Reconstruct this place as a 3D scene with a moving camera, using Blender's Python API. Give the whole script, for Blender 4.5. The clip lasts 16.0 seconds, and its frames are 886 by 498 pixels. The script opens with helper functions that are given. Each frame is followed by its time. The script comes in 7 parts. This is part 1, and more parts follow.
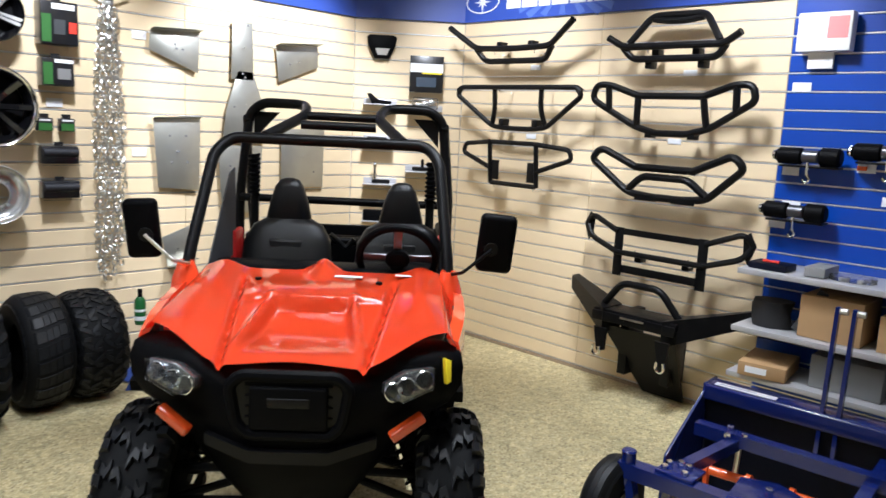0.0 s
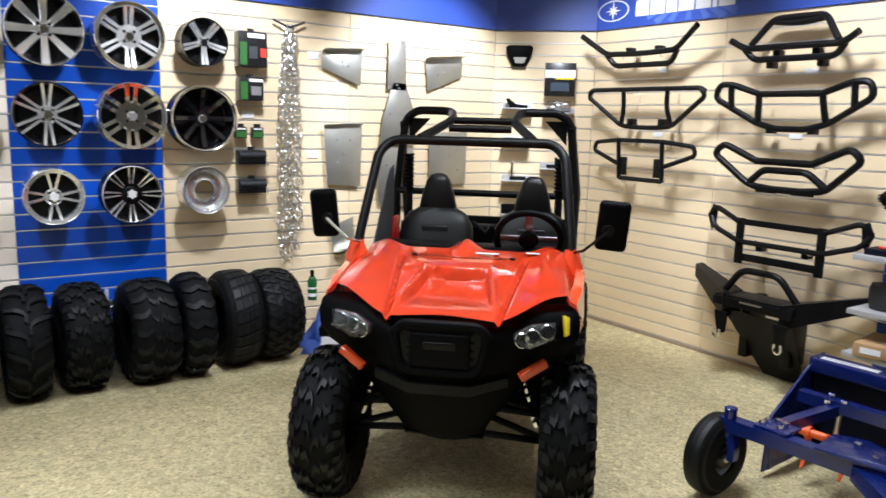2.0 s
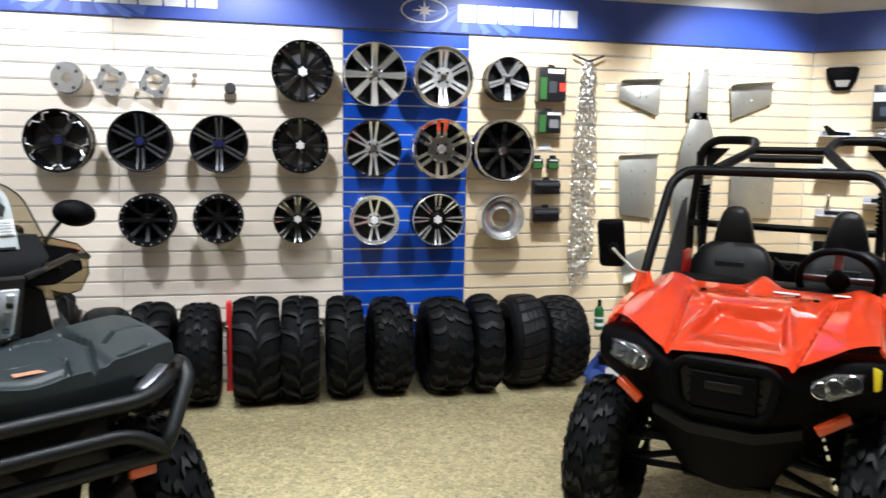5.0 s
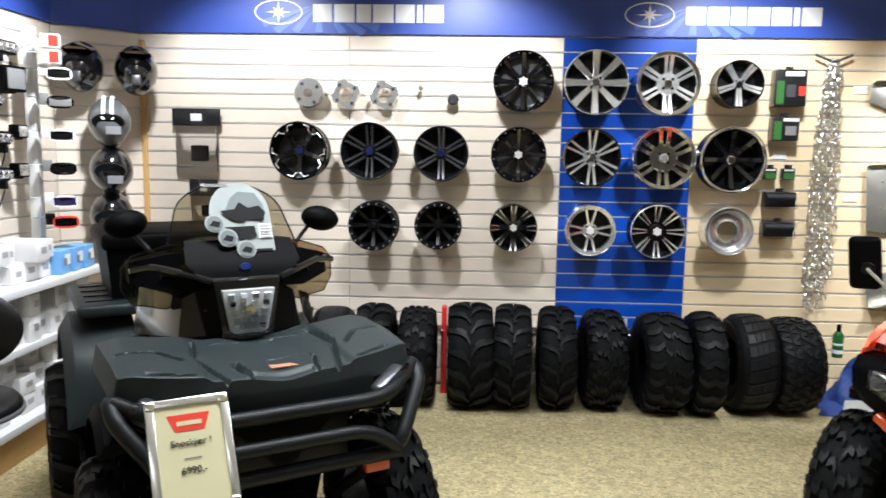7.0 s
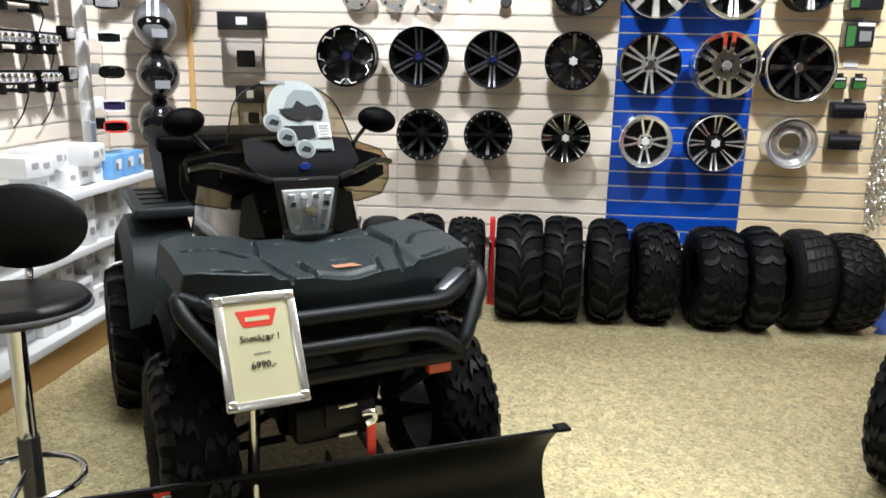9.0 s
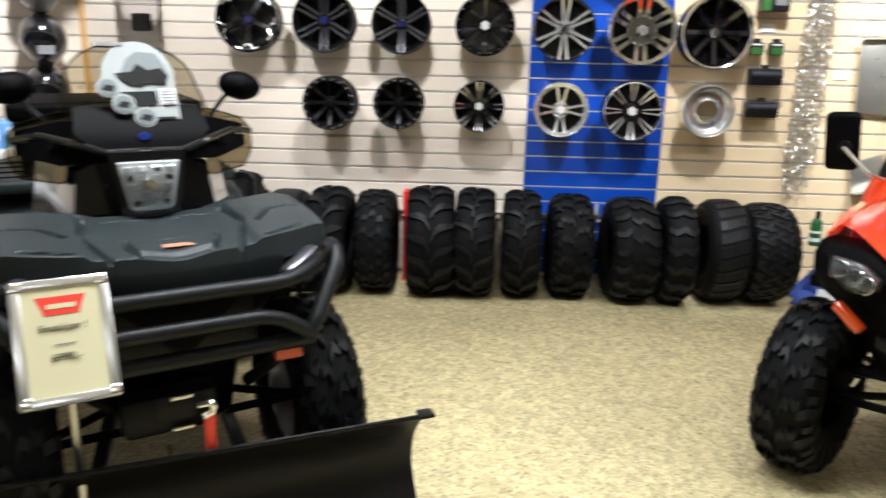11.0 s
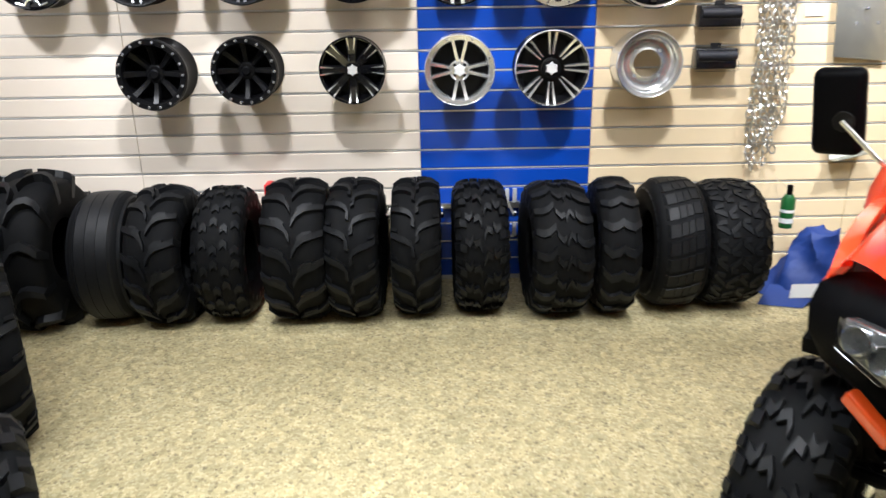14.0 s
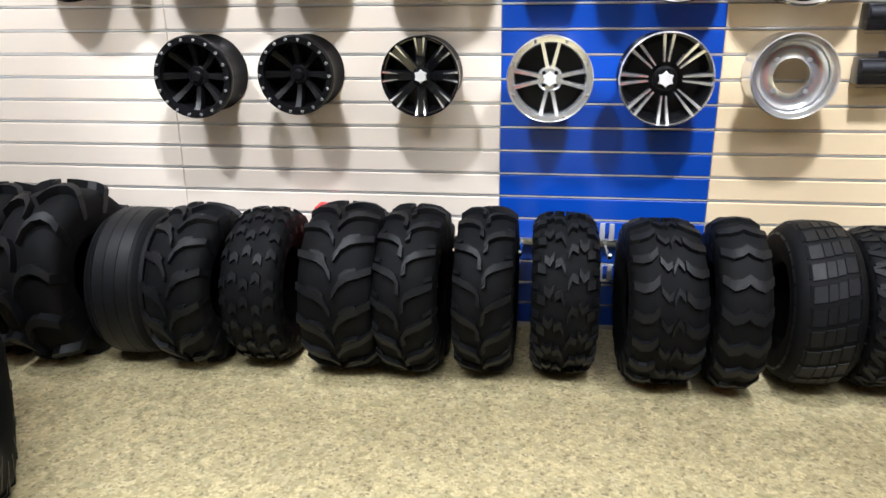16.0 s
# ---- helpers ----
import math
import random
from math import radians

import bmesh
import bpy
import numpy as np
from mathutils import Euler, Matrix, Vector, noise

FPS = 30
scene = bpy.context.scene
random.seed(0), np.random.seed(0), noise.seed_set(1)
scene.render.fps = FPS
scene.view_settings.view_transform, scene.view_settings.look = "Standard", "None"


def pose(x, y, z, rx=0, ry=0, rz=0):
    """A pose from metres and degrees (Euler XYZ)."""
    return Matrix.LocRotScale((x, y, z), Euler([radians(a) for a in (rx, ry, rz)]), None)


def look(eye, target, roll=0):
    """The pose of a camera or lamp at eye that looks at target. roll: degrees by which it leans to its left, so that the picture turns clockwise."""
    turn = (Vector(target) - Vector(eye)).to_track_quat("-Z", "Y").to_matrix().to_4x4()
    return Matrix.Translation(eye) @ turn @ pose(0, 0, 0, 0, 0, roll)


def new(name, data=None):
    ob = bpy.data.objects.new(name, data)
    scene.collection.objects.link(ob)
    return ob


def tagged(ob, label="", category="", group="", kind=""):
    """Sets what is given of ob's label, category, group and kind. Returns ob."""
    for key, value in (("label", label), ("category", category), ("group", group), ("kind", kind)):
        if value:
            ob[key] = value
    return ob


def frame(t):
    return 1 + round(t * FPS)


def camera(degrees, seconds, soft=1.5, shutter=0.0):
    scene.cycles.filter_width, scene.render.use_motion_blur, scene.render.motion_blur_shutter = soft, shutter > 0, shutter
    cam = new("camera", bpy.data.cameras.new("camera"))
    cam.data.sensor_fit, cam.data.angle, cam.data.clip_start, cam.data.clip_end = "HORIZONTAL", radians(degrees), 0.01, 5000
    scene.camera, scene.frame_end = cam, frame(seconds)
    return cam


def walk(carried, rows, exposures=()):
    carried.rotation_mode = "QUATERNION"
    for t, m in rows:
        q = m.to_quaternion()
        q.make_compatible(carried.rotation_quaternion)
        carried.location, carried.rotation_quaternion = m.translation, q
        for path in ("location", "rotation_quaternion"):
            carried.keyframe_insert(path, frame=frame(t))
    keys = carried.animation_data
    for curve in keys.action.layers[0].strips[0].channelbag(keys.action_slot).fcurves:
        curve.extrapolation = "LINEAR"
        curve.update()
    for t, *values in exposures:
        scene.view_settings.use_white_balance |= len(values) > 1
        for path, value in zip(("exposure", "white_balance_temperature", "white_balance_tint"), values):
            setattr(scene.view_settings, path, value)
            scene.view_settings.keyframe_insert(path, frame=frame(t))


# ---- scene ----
cam = camera(60.9, 16.0, shutter=0.55)
PATH = [
    (0, (1.323, 0.018, 1.646), (2.742, 1.39, 1.323), 2.9),
    (0.5, (1.235, -0.142, 1.635), (2.583, 1.298, 1.307), 2.4),
    (1, (1.102, -0.262, 1.644), (2.393, 1.228, 1.304), 2.2),
    (1.5, (0.992, -0.362, 1.637), (2.219, 1.181, 1.299), 1.9),
    (2, (0.953, -0.456, 1.649), (2.091, 1.155, 1.317), 1.6),
    (2.5, (0.98, -0.501, 1.646), (2.008, 1.185, 1.332), 1.5),
    (3, (1.017, -0.533, 1.641), (1.924, 1.224, 1.341), 1.3),
    (3.5, (1.039, -0.556, 1.646), (1.828, 1.258, 1.353), 1.1),
    (4, (1.019, -0.555, 1.65), (1.701, 1.303, 1.364), 1.1),
    (6.5, (0.907, -0.51, 1.651), (0.935, 1.474, 1.395), 0.9),
    (7, (0.869, -0.5, 1.652), (0.784, 1.482, 1.396), 0.9),
    (7.5, (0.817, -0.469, 1.628), (0.664, 1.509, 1.373), 0.8),
    (8, (0.794, -0.46, 1.618), (0.605, 1.508, 1.318), 0.8),
    (8.5, (0.769, -0.455, 1.603), (0.587, 1.499, 1.218), 0.9),
    (8.7, (0.756, -0.454, 1.594), (0.582, 1.493, 1.167), 1.1),
    (10.8, (1.072, -0.306, 1.558), (0.921, 1.615, 1.021), 1.3),
    (11, (1.102, -0.254, 1.561), (1.028, 1.67, 1.022), 1.3),
    (11.5, (1.206, -0.139, 1.601), (1.293, 1.773, 1.022), 1.3),
    (12, (1.211, 0.038, 1.579), (1.442, 1.93, 0.975), 2.0),
    (12.5, (1.286, 0.227, 1.579), (1.539, 2.104, 0.938), 1.7),
    (13, (1.376, 0.402, 1.577), (1.565, 2.277, 0.907), 0.8),
    (13.5, (1.452, 0.621, 1.55), (1.557, 2.504, 0.884), -0.3),
    (14, (1.496, 0.861, 1.531), (1.52, 2.748, 0.87), -0.9),
    (14.5, (1.565, 1.079, 1.514), (1.486, 2.962, 0.845), -1.4),
    (15, (1.64, 1.265, 1.502), (1.458, 3.141, 0.832), -1.7),
    (15.5, (1.621, 1.409, 1.504), (1.402, 3.28, 0.831), -1.0),
    (16, (1.622, 1.512, 1.474), (1.366, 3.388, 0.827), -0.6),
]
walk(cam, [(t, look(eye, target, roll)) for t, eye, target, roll in PATH],
     [(0, 0.06, 5800, 12), (4.0, 0.1, 5850, 11), (6.5, 0.13, 6080, 10), (8.7, 0.14, 6080, 10), (11.5, 0.34, 6180, 12), (13.5, 0.5, 6100, 12), (16.0, 0.62, 5930, 13)])

# ---- light ----
world = bpy.data.worlds.new("room_world")
scene.world = world
world.use_nodes = True
world.node_tree.nodes["Background"].inputs[0].default_value = (0.9, 0.95, 1.0, 1)
world.node_tree.nodes["Background"].inputs[1].default_value = 0.05


def ceiling_panel(x, y, sx, sy, watts, colour):
    """A bank of ceiling lamps shining down."""
    d = bpy.data.lights.new("ceiling_lamp", "AREA")
    d.shape, d.size, d.size_y, d.energy, d.color = "RECTANGLE", sx, sy, watts, colour
    d.spread = radians(120)
    ob = new("ceiling_lamp", d)
    ob.matrix_world = pose(x, y, 3.16)
    return ob


def track_spot(eye, target, watts, cone=70, colour=(0.99, 0.99, 0.98), size=0.05):
    d = bpy.data.lights.new("track_spot", "SPOT")
    d.energy, d.color, d.spot_size, d.spot_blend, d.shadow_soft_size = watts, colour, radians(cone), 0.6, size
    ob = new("track_spot", d)
    ob.matrix_world = look(eye, target)
    return ob


for px, py, watts in ((0.6, 1.9, 55), (3.4, 1.9, 45), (0.6, -1.6, 24), (3.4, -1.6, 13)):
    ceiling_panel(px, py, 2.4, 0.35, watts, (0.98, 1.0, 0.99))
for px, watts in ((-0.7, 195), (0.75, 205), (2.5, 265), (4.25, 310)):
    track_spot((px, 3.35, 3.1), (px + 0.1, 4.7, 1.65), watts, size=0.1)
track_spot((4.3, 3.2, 3.1), (5.65, 3.7, 1.75), 235, size=0.2)
track_spot((4.3, 1.9, 3.1), (5.7, 1.9, 1.6), 220, size=0.2)
track_spot((-0.6, 3.2, 3.1), (-1.9, 3.55, 1.6), 310, size=0.1)

# ---- materials ----
def mat(name, col, rough=0.5, metal=0.0, vary=0.08, scale=8.0, bump=0.0, bscale=120.0, coat=0.0, rvary=0.1, spec=0.5):
    """A painted, plastic or metal surface with slow and fine variation in colour, gloss and relief."""
    m = bpy.data.materials.new(name)
    m.use_nodes = True
    nt = m.node_tree
    b = nt.nodes["Principled BSDF"]
    tc = nt.nodes.new("ShaderNodeTexCoord")
    n1 = nt.nodes.new("ShaderNodeTexNoise")
    n1.inputs["Scale"].default_value, n1.inputs["Detail"].default_value = scale, 6
    nt.links.new(tc.outputs["Object"], n1.inputs["Vector"])
    info = nt.nodes.new("ShaderNodeObjectInfo")
    add = nt.nodes.new("ShaderNodeMath")
    add.operation = "MULTIPLY_ADD"
    add.inputs[1].default_value = 0.4
    nt.links.new(info.outputs["Random"], add.inputs[0])
    nt.links.new(n1.outputs["Fac"], add.inputs[2])
    ramp = nt.nodes.new("ShaderNodeMapRange")
    ramp.inputs[1].default_value, ramp.inputs[2].default_value = 0.3, 1.1
    ramp.inputs[3].default_value, ramp.inputs[4].default_value = 1 - vary, 1 + vary
    nt.links.new(add.outputs[0], ramp.inputs[0])
    mul = nt.nodes.new("ShaderNodeVectorMath")
    mul.operation = "SCALE"
    mul.inputs[0].default_value = col
    nt.links.new(ramp.outputs[0], mul.inputs["Scale"])
    nt.links.new(mul.outputs[0], b.inputs["Base Color"])
    rr = nt.nodes.new("ShaderNodeMapRange")
    rr.inputs[3].default_value, rr.inputs[4].default_value = max(0.02, rough - rvary * rough), min(1, rough + rvary * rough)
    nt.links.new(n1.outputs["Fac"], rr.inputs[0])
    nt.links.new(rr.outputs[0], b.inputs["Roughness"])
    b.inputs["Metallic"].default_value = metal
    b.inputs["Coat Weight"].default_value = coat
    b.inputs["Coat Roughness"].default_value = 0.06
    b.inputs["Specular IOR Level"].default_value = spec
    if bump:
        n2 = nt.nodes.new("ShaderNodeTexNoise")
        n2.inputs["Scale"].default_value, n2.inputs["Detail"].default_value = bscale, 3
        nt.links.new(tc.outputs["Object"], n2.inputs["Vector"])
        bp = nt.nodes.new("ShaderNodeBump")
        bp.inputs["Strength"].default_value, bp.inputs["Distance"].default_value = bump, 0.004
        nt.links.new(n2.outputs["Fac"], bp.inputs["Height"])
        nt.links.new(bp.outputs[0], b.inputs["Normal"])
    return m


def floor_material():
    """Cream stone-chip resin flooring with tan and dark chips, trodden dull in places."""
    m = bpy.data.materials.new("stone_chip_floor")
    m.use_nodes = True
    nt = m.node_tree
    b = nt.nodes["Principled BSDF"]
    tc = nt.nodes.new("ShaderNodeTexCoord")
    vo = nt.nodes.new("ShaderNodeTexVoronoi")
    vo.inputs["Scale"].default_value = 95
    vo.inputs["Randomness"].default_value = 1.0
    nt.links.new(tc.outputs["Object"], vo.inputs["Vector"])
    sep = nt.nodes.new("ShaderNodeSeparateColor")
    nt.links.new(vo.outputs["Color"], sep.inputs[0])
    cr = nt.nodes.new("ShaderNodeValToRGB")
    cr.color_ramp.interpolation = "CONSTANT"
    e = cr.color_ramp.elements
    e[0].position, e[0].color = 0.0, (0.33, 0.265, 0.145, 1)
    e[1].position, e[1].color = 0.05, (0.47, 0.385, 0.20, 1)
    for p, c in ((0.22, (0.55, 0.465, 0.25, 1)), (0.5, (0.60, 0.515, 0.285, 1)), (0.8, (0.68, 0.60, 0.36, 1))):
        k = e.new(p)
        k.color = c
    nt.links.new(sep.outputs[0], cr.inputs[0])
    vb = nt.nodes.new("ShaderNodeTexVoronoi")
    vb.inputs["Scale"].default_value = 30
    nt.links.new(tc.outputs["Object"], vb.inputs["Vector"])
    sb = nt.nodes.new("ShaderNodeSeparateColor")
    nt.links.new(vb.outputs["Color"], sb.inputs[0])
    mb = nt.nodes.new("ShaderNodeMapRange")
    mb.inputs[3].default_value, mb.inputs[4].default_value = 0.8, 1.12
    nt.links.new(sb.outputs[1], mb.inputs[0])
    ns = nt.nodes.new("ShaderNodeTexNoise")
    ns.inputs["Scale"].default_value, ns.inputs["Detail"].default_value = 1.3, 5
    nt.links.new(tc.outputs["Object"], ns.inputs["Vector"])
    ms = nt.nodes.new("ShaderNodeMapRange")
    ms.inputs[1].default_value, ms.inputs[2].default_value = 0.3, 0.7
    ms.inputs[3].default_value, ms.inputs[4].default_value = 0.86, 1.08
    nt.links.new(ns.outputs["Fac"], ms.inputs[0])
    mm = nt.nodes.new("ShaderNodeMath")
    mm.operation = "MULTIPLY"
    nt.links.new(mb.outputs[0], mm.inputs[0])
    nt.links.new(ms.outputs[0], mm.inputs[1])
    sc = nt.nodes.new("ShaderNodeVectorMath")
    sc.operation = "SCALE"
    nt.links.new(cr.outputs[0], sc.inputs[0])
    nt.links.new(mm.outputs[0], sc.inputs["Scale"])
    nt.links.new(sc.outputs[0], b.inputs["Base Color"])
    b.inputs["Roughness"].default_value = 0.55
    bp = nt.nodes.new("ShaderNodeBump")
    bp.inputs["Strength"].default_value, bp.inputs["Distance"].default_value = 0.5, 0.004
    nt.links.new(vo.outputs["Distance"], bp.inputs["Height"])
    nt.links.new(bp.outputs[0], b.inputs["Normal"])
    return m


def glass(name, tint, rough=0.02):
    m = bpy.data.materials.new(name)
    m.use_nodes = True
    nt = m.node_tree
    nt.nodes.remove(nt.nodes["Principled BSDF"])
    t = nt.nodes.new("ShaderNodeBsdfTransparent")
    t.inputs[0].default_value = (*tint, 1)
    g = nt.nodes.new("ShaderNodeBsdfGlossy")
    g.inputs["Roughness"].default_value = rough
    fr = nt.nodes.new("ShaderNodeFresnel")
    fr.inputs[0].default_value = 1.45
    mx = nt.nodes.new("ShaderNodeMixShader")
    nt.links.new(fr.outputs[0], mx.inputs[0])
    nt.links.new(t.outputs[0], mx.inputs[1])
    nt.links.new(g.outputs[0], mx.inputs[2])
    nt.links.new(mx.outputs[0], nt.nodes["Material Output"].inputs[0])
    return m


FLOOR = floor_material()
TAN = mat("maple_laminate", (0.77, 0.62, 0.40), 0.42, vary=0.05, scale=3)
PALE = mat("pale_maple_laminate", (0.78, 0.69, 0.58), 0.42, vary=0.05, scale=3)
BLUE = mat("blue_laminate", (0.004, 0.052, 0.36), 0.3, vary=0.06, scale=3)
BANNER = mat("blue_banner_vinyl", (0.035, 0.075, 0.36), 0.35, vary=0.25, scale=1.2)
BANNER_RAY = mat("banner_pale_ray", (0.09, 0.16, 0.52), 0.35, vary=0.1)
ALU = mat("aluminium_insert", (0.75, 0.73, 0.70), 0.28, 1.0, vary=0.1)
INSERT = mat("bright_slat_insert", (0.80, 0.79, 0.77), 0.3, 0.55, vary=0.12, scale=6)
GROOVE = mat("groove_shadow_board", (0.32, 0.24, 0.16), 0.7)
WHITE = mat("white_wall_paint", (0.78, 0.77, 0.74), 0.7, vary=0.04, bump=0.1)
# grey chosen to weaken bounce and reflections from the unseen south wall
FILLCUT_GREY = mat("fill_cutting_grey", (0.24, 0.24, 0.24), 0.7, vary=0.05, bump=0.1)
PRINT = mat("white_print", (0.82, 0.83, 0.85), 0.4, vary=0.03)
RUBBER = mat("black_tyre_rubber", (0.0045, 0.0050, 0.0060), 0.5, vary=0.35, scale=14, bump=0.25, bscale=90, spec=0.26)
RUBBER_WALL = mat("tyre_sidewall", (0.0035, 0.0037, 0.0042), 0.7, vary=0.3, scale=14, spec=0.14)
GLOSSBLK = mat("gloss_black_alloy", (0.005, 0.005, 0.006), 0.12, 0.0, coat=0.8)
MATTBLK = mat("matt_black_alloy", (0.004, 0.004, 0.0045), 0.35, vary=0.2, spec=0.2)
GUNMETAL = mat("gunmetal_alloy", (0.10, 0.10, 0.11), 0.3, 0.7)
CAPMETAL = mat("bright_cap_metal", (0.80, 0.80, 0.80), 0.35, 0.35, vary=0.05)
CHROME = mat("chrome", (0.92, 0.93, 0.95), 0.09, 1.0, vary=0.03)
MACHINED = mat("machined_aluminium", (0.87, 0.88, 0.89), 0.24, 0.9, vary=0.05)
STEELBLK = mat("black_powder_coat", (0.0045, 0.0045, 0.005), 0.38, vary=0.25, bump=0.15, bscale=400, spec=0.18)
PLASTBLK = mat("black_moulded_plastic", (0.0025, 0.0025, 0.003), 0.5, vary=0.2, bump=0.12, bscale=350, spec=0.05)
RED = mat("red_orange_gloss_plastic", (0.92, 0.085, 0.022), 0.14, coat=0.8, vary=0.03)
LEATHER = mat("black_vinyl_seat", (0.005, 0.005, 0.0055), 0.38, vary=0.2, bump=0.25, bscale=220, spec=0.35)
AMBER = mat("amber_lens", (0.55, 0.06, 0.008), 0.15, coat=0.5)
YELLOW = mat("yellow_reflector", (0.85, 0.68, 0.02), 0.3)
GREYGREEN = mat("dark_grey_green_plastic", (0.019, 0.026, 0.028), 0.45, vary=0.12, bump=0.15, bscale=300, spec=0.3)
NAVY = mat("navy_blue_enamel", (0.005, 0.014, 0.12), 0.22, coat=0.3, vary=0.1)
# darker copy of the navy, with the shade inside the scraper box in its colour
NAVYDK = mat("navy_steel_shaded_dark", (0.002, 0.003, 0.010), 0.5, vary=0.2, spec=0.15)
ORANGE = mat("orange_enamel", (0.85, 0.12, 0.01), 0.35, coat=0.3)
GALV = mat("bare_aluminium_plate", (0.52, 0.52, 0.47), 0.38, 0.85, vary=0.12, bump=0.05)
CHAIN = mat("zinc_chain", (0.66, 0.66, 0.64), 0.32, 1.0, vary=0.2)
CARD = mat("brown_cardboard", (0.42, 0.26, 0.12), 0.8, vary=0.1, bump=0.1)
CARDWHITE = mat("white_carton", (0.80, 0.80, 0.80), 0.6, vary=0.05)
CREAM = mat("cream_paper", (0.62, 0.58, 0.36), 0.6, vary=0.03)
SIGNRED = mat("red_print", (0.75, 0.05, 0.03), 0.4)
INK = mat("dark_ink", (0.012, 0.012, 0.012), 0.6, spec=0.15)
GREEN = mat("green_card", (0.03, 0.13, 0.025), 0.5)
REDPAINT = mat("red_bracket_paint", (0.62, 0.02, 0.02), 0.35)
BOWL = mat("grey_lamp_bowl", (0.16, 0.165, 0.17), 0.25, 0.8, vary=0.5, scale=40)
LENS = glass("clear_headlight_lens", (0.93, 0.95, 0.97))
SMOKE = glass("smoked_windscreen", (0.62, 0.57, 0.45))
REFLECTOR = mat("bright_lamp_reflector", (0.85, 0.86, 0.86), 0.25, 0.4, vary=0.25, scale=30)
POLY = glass("clear_polybag", (0.97, 0.97, 0.98), 0.2)
BLUEBAG = mat("blue_woven_bag", (0.008, 0.04, 0.22), 0.6, vary=0.2, bump=0.4, bscale=40)
SHELFGREY = mat("grey_steel_shelf", (0.48, 0.48, 0.50), 0.4, 0.4)
SHELFWHITE = mat("white_steel_shelf", (0.80, 0.80, 0.79), 0.4)
PINE = mat("pine_lath", (0.62, 0.38, 0.15), 0.5, vary=0.15)
BLUECARD = mat("blue_carton", (0.16, 0.38, 0.72), 0.5)
GREYBOX = mat("grey_box", (0.20, 0.20, 0.20), 0.6)

# ---- mesh helpers ----
def finish(name, bm, material, smooth=35):
    bmesh.ops.recalc_face_normals(bm, faces=bm.faces)
    me = bpy.data.meshes.new(name)
    bm.to_mesh(me)
    bm.free()
    me.materials.append(material)
    if smooth:
        me.shade_smooth()
        me.set_sharp_from_angle(angle=radians(smooth))
    return me


def part(name, bm, material, parent=None, label="", m=None, smooth=35):
    """Links a bmesh (or a mesh already made) as one mesh object under a thing or a part."""
    me = bm if isinstance(bm, bpy.types.Mesh) else finish(name, bm, material, smooth)
    ob = new(name, me)
    if parent:
        ob.parent = parent
    if m is not None:
        ob.matrix_basis = m
    if label:
        ob["label"] = label
    return ob


def thing(name, m, label, category, group="", kind=""):
    ob = new(name)
    ob.empty_display_size = 0.1
    ob.matrix_basis = m
    return tagged(ob, label, category, group, kind)


def box(sx, sy, sz, x=0, y=0, z=0, bevel=0.004, seg=2, bm=None, m=None):
    """A box centred at x, y, z with rounded edges."""
    b = bmesh.new()
    bmesh.ops.create_cube(b, size=1, matrix=Matrix.Translation((x, y, z)) @ Matrix.Diagonal((sx, sy, sz, 1)))
    if bevel:
        bmesh.ops.bevel(b, geom=b.edges[:], offset=min(bevel, 0.45 * min(sx, sy, sz)), segments=seg, affect="EDGES", profile=0.5)
    return join(b, bm, m)


def join(b, bm=None, m=None):
    if m is not None:
        bmesh.ops.transform(b, matrix=m, verts=b.verts)
    if bm is None:
        return b
    me = bpy.data.meshes.new("tmp")
    b.to_mesh(me)
    b.free()
    bm.from_mesh(me)
    bpy.data.meshes.remove(me)
    return bm


def grid_mesh(rows, closed_u=False, closed_v=False, bm=None, m=None, caps=False):
    """Faces between rows of points."""
    b = bmesh.new()
    v = [[b.verts.new(p) for p in r] for r in rows]
    nr, nc = len(v), len(v[0])
    for i in range(nr if closed_u else nr - 1):
        for j in range(nc if closed_v else nc - 1):
            q = (v[i][j], v[i][(j + 1) % nc], v[(i + 1) % nr][(j + 1) % nc], v[(i + 1) % nr][j])
            b.faces.new(q)
    if caps:
        b.faces.new(v[0])
        b.faces.new(v[-1])
    return join(b, bm, m)


def lathe(profile, n=40, axis="y", bm=None, m=None, closed=True):
    """Turns (radius, along) points round an axis. closed: the profile is a ring."""
    rows = []
    for k in range(n):
        a = 2 * math.pi * k / n
        c, s = math.cos(a), math.sin(a)
        if axis == "y":
            rows.append([(r * c, h, r * s) for r, h in profile])
        elif axis == "x":
            rows.append([(h, r * c, r * s) for r, h in profile])
        else:
            rows.append([(r * c, r * s, h) for r, h in profile])
    return grid_mesh(rows, True, closed, bm, m)


def disc(r, h, n=24, axis="y", y0=0.0, bevel=0.15, bm=None, m=None):
    """A short solid cylinder along the axis from y0 to y0 + h, with eased edges."""
    e = bevel * min(r, abs(h)) * (1 if h > 0 else -1)
    ee = abs(e)
    return lathe([(0.0005, y0), (r - ee, y0), (r, y0 + e), (r, y0 + h - e), (r - ee, y0 + h), (0.0005, y0 + h)], n, axis, bm, m, closed=False)


def rounded(points, radius, seg=5, closed=False):
    """Rounds the corners of a line of points."""
    pts = [Vector(p) for p in points]
    out = []
    n = len(pts)
    for i, p in enumerate(pts):
        if not closed and i in (0, n - 1):
            out.append(p)
            continue
        a, c = pts[i - 1], pts[(i + 1) % n]
        d1, d2 = (a - p), (c - p)
        r = min(radius, 0.45 * d1.length, 0.45 * d2.length)
        p1, p2 = p + d1.normalized() * r, p + d2.normalized() * r
        for k in range(seg + 1):
            t = k / seg
            out.append(p1.lerp(p, t).lerp(p.lerp(p2, t), t))
    return out


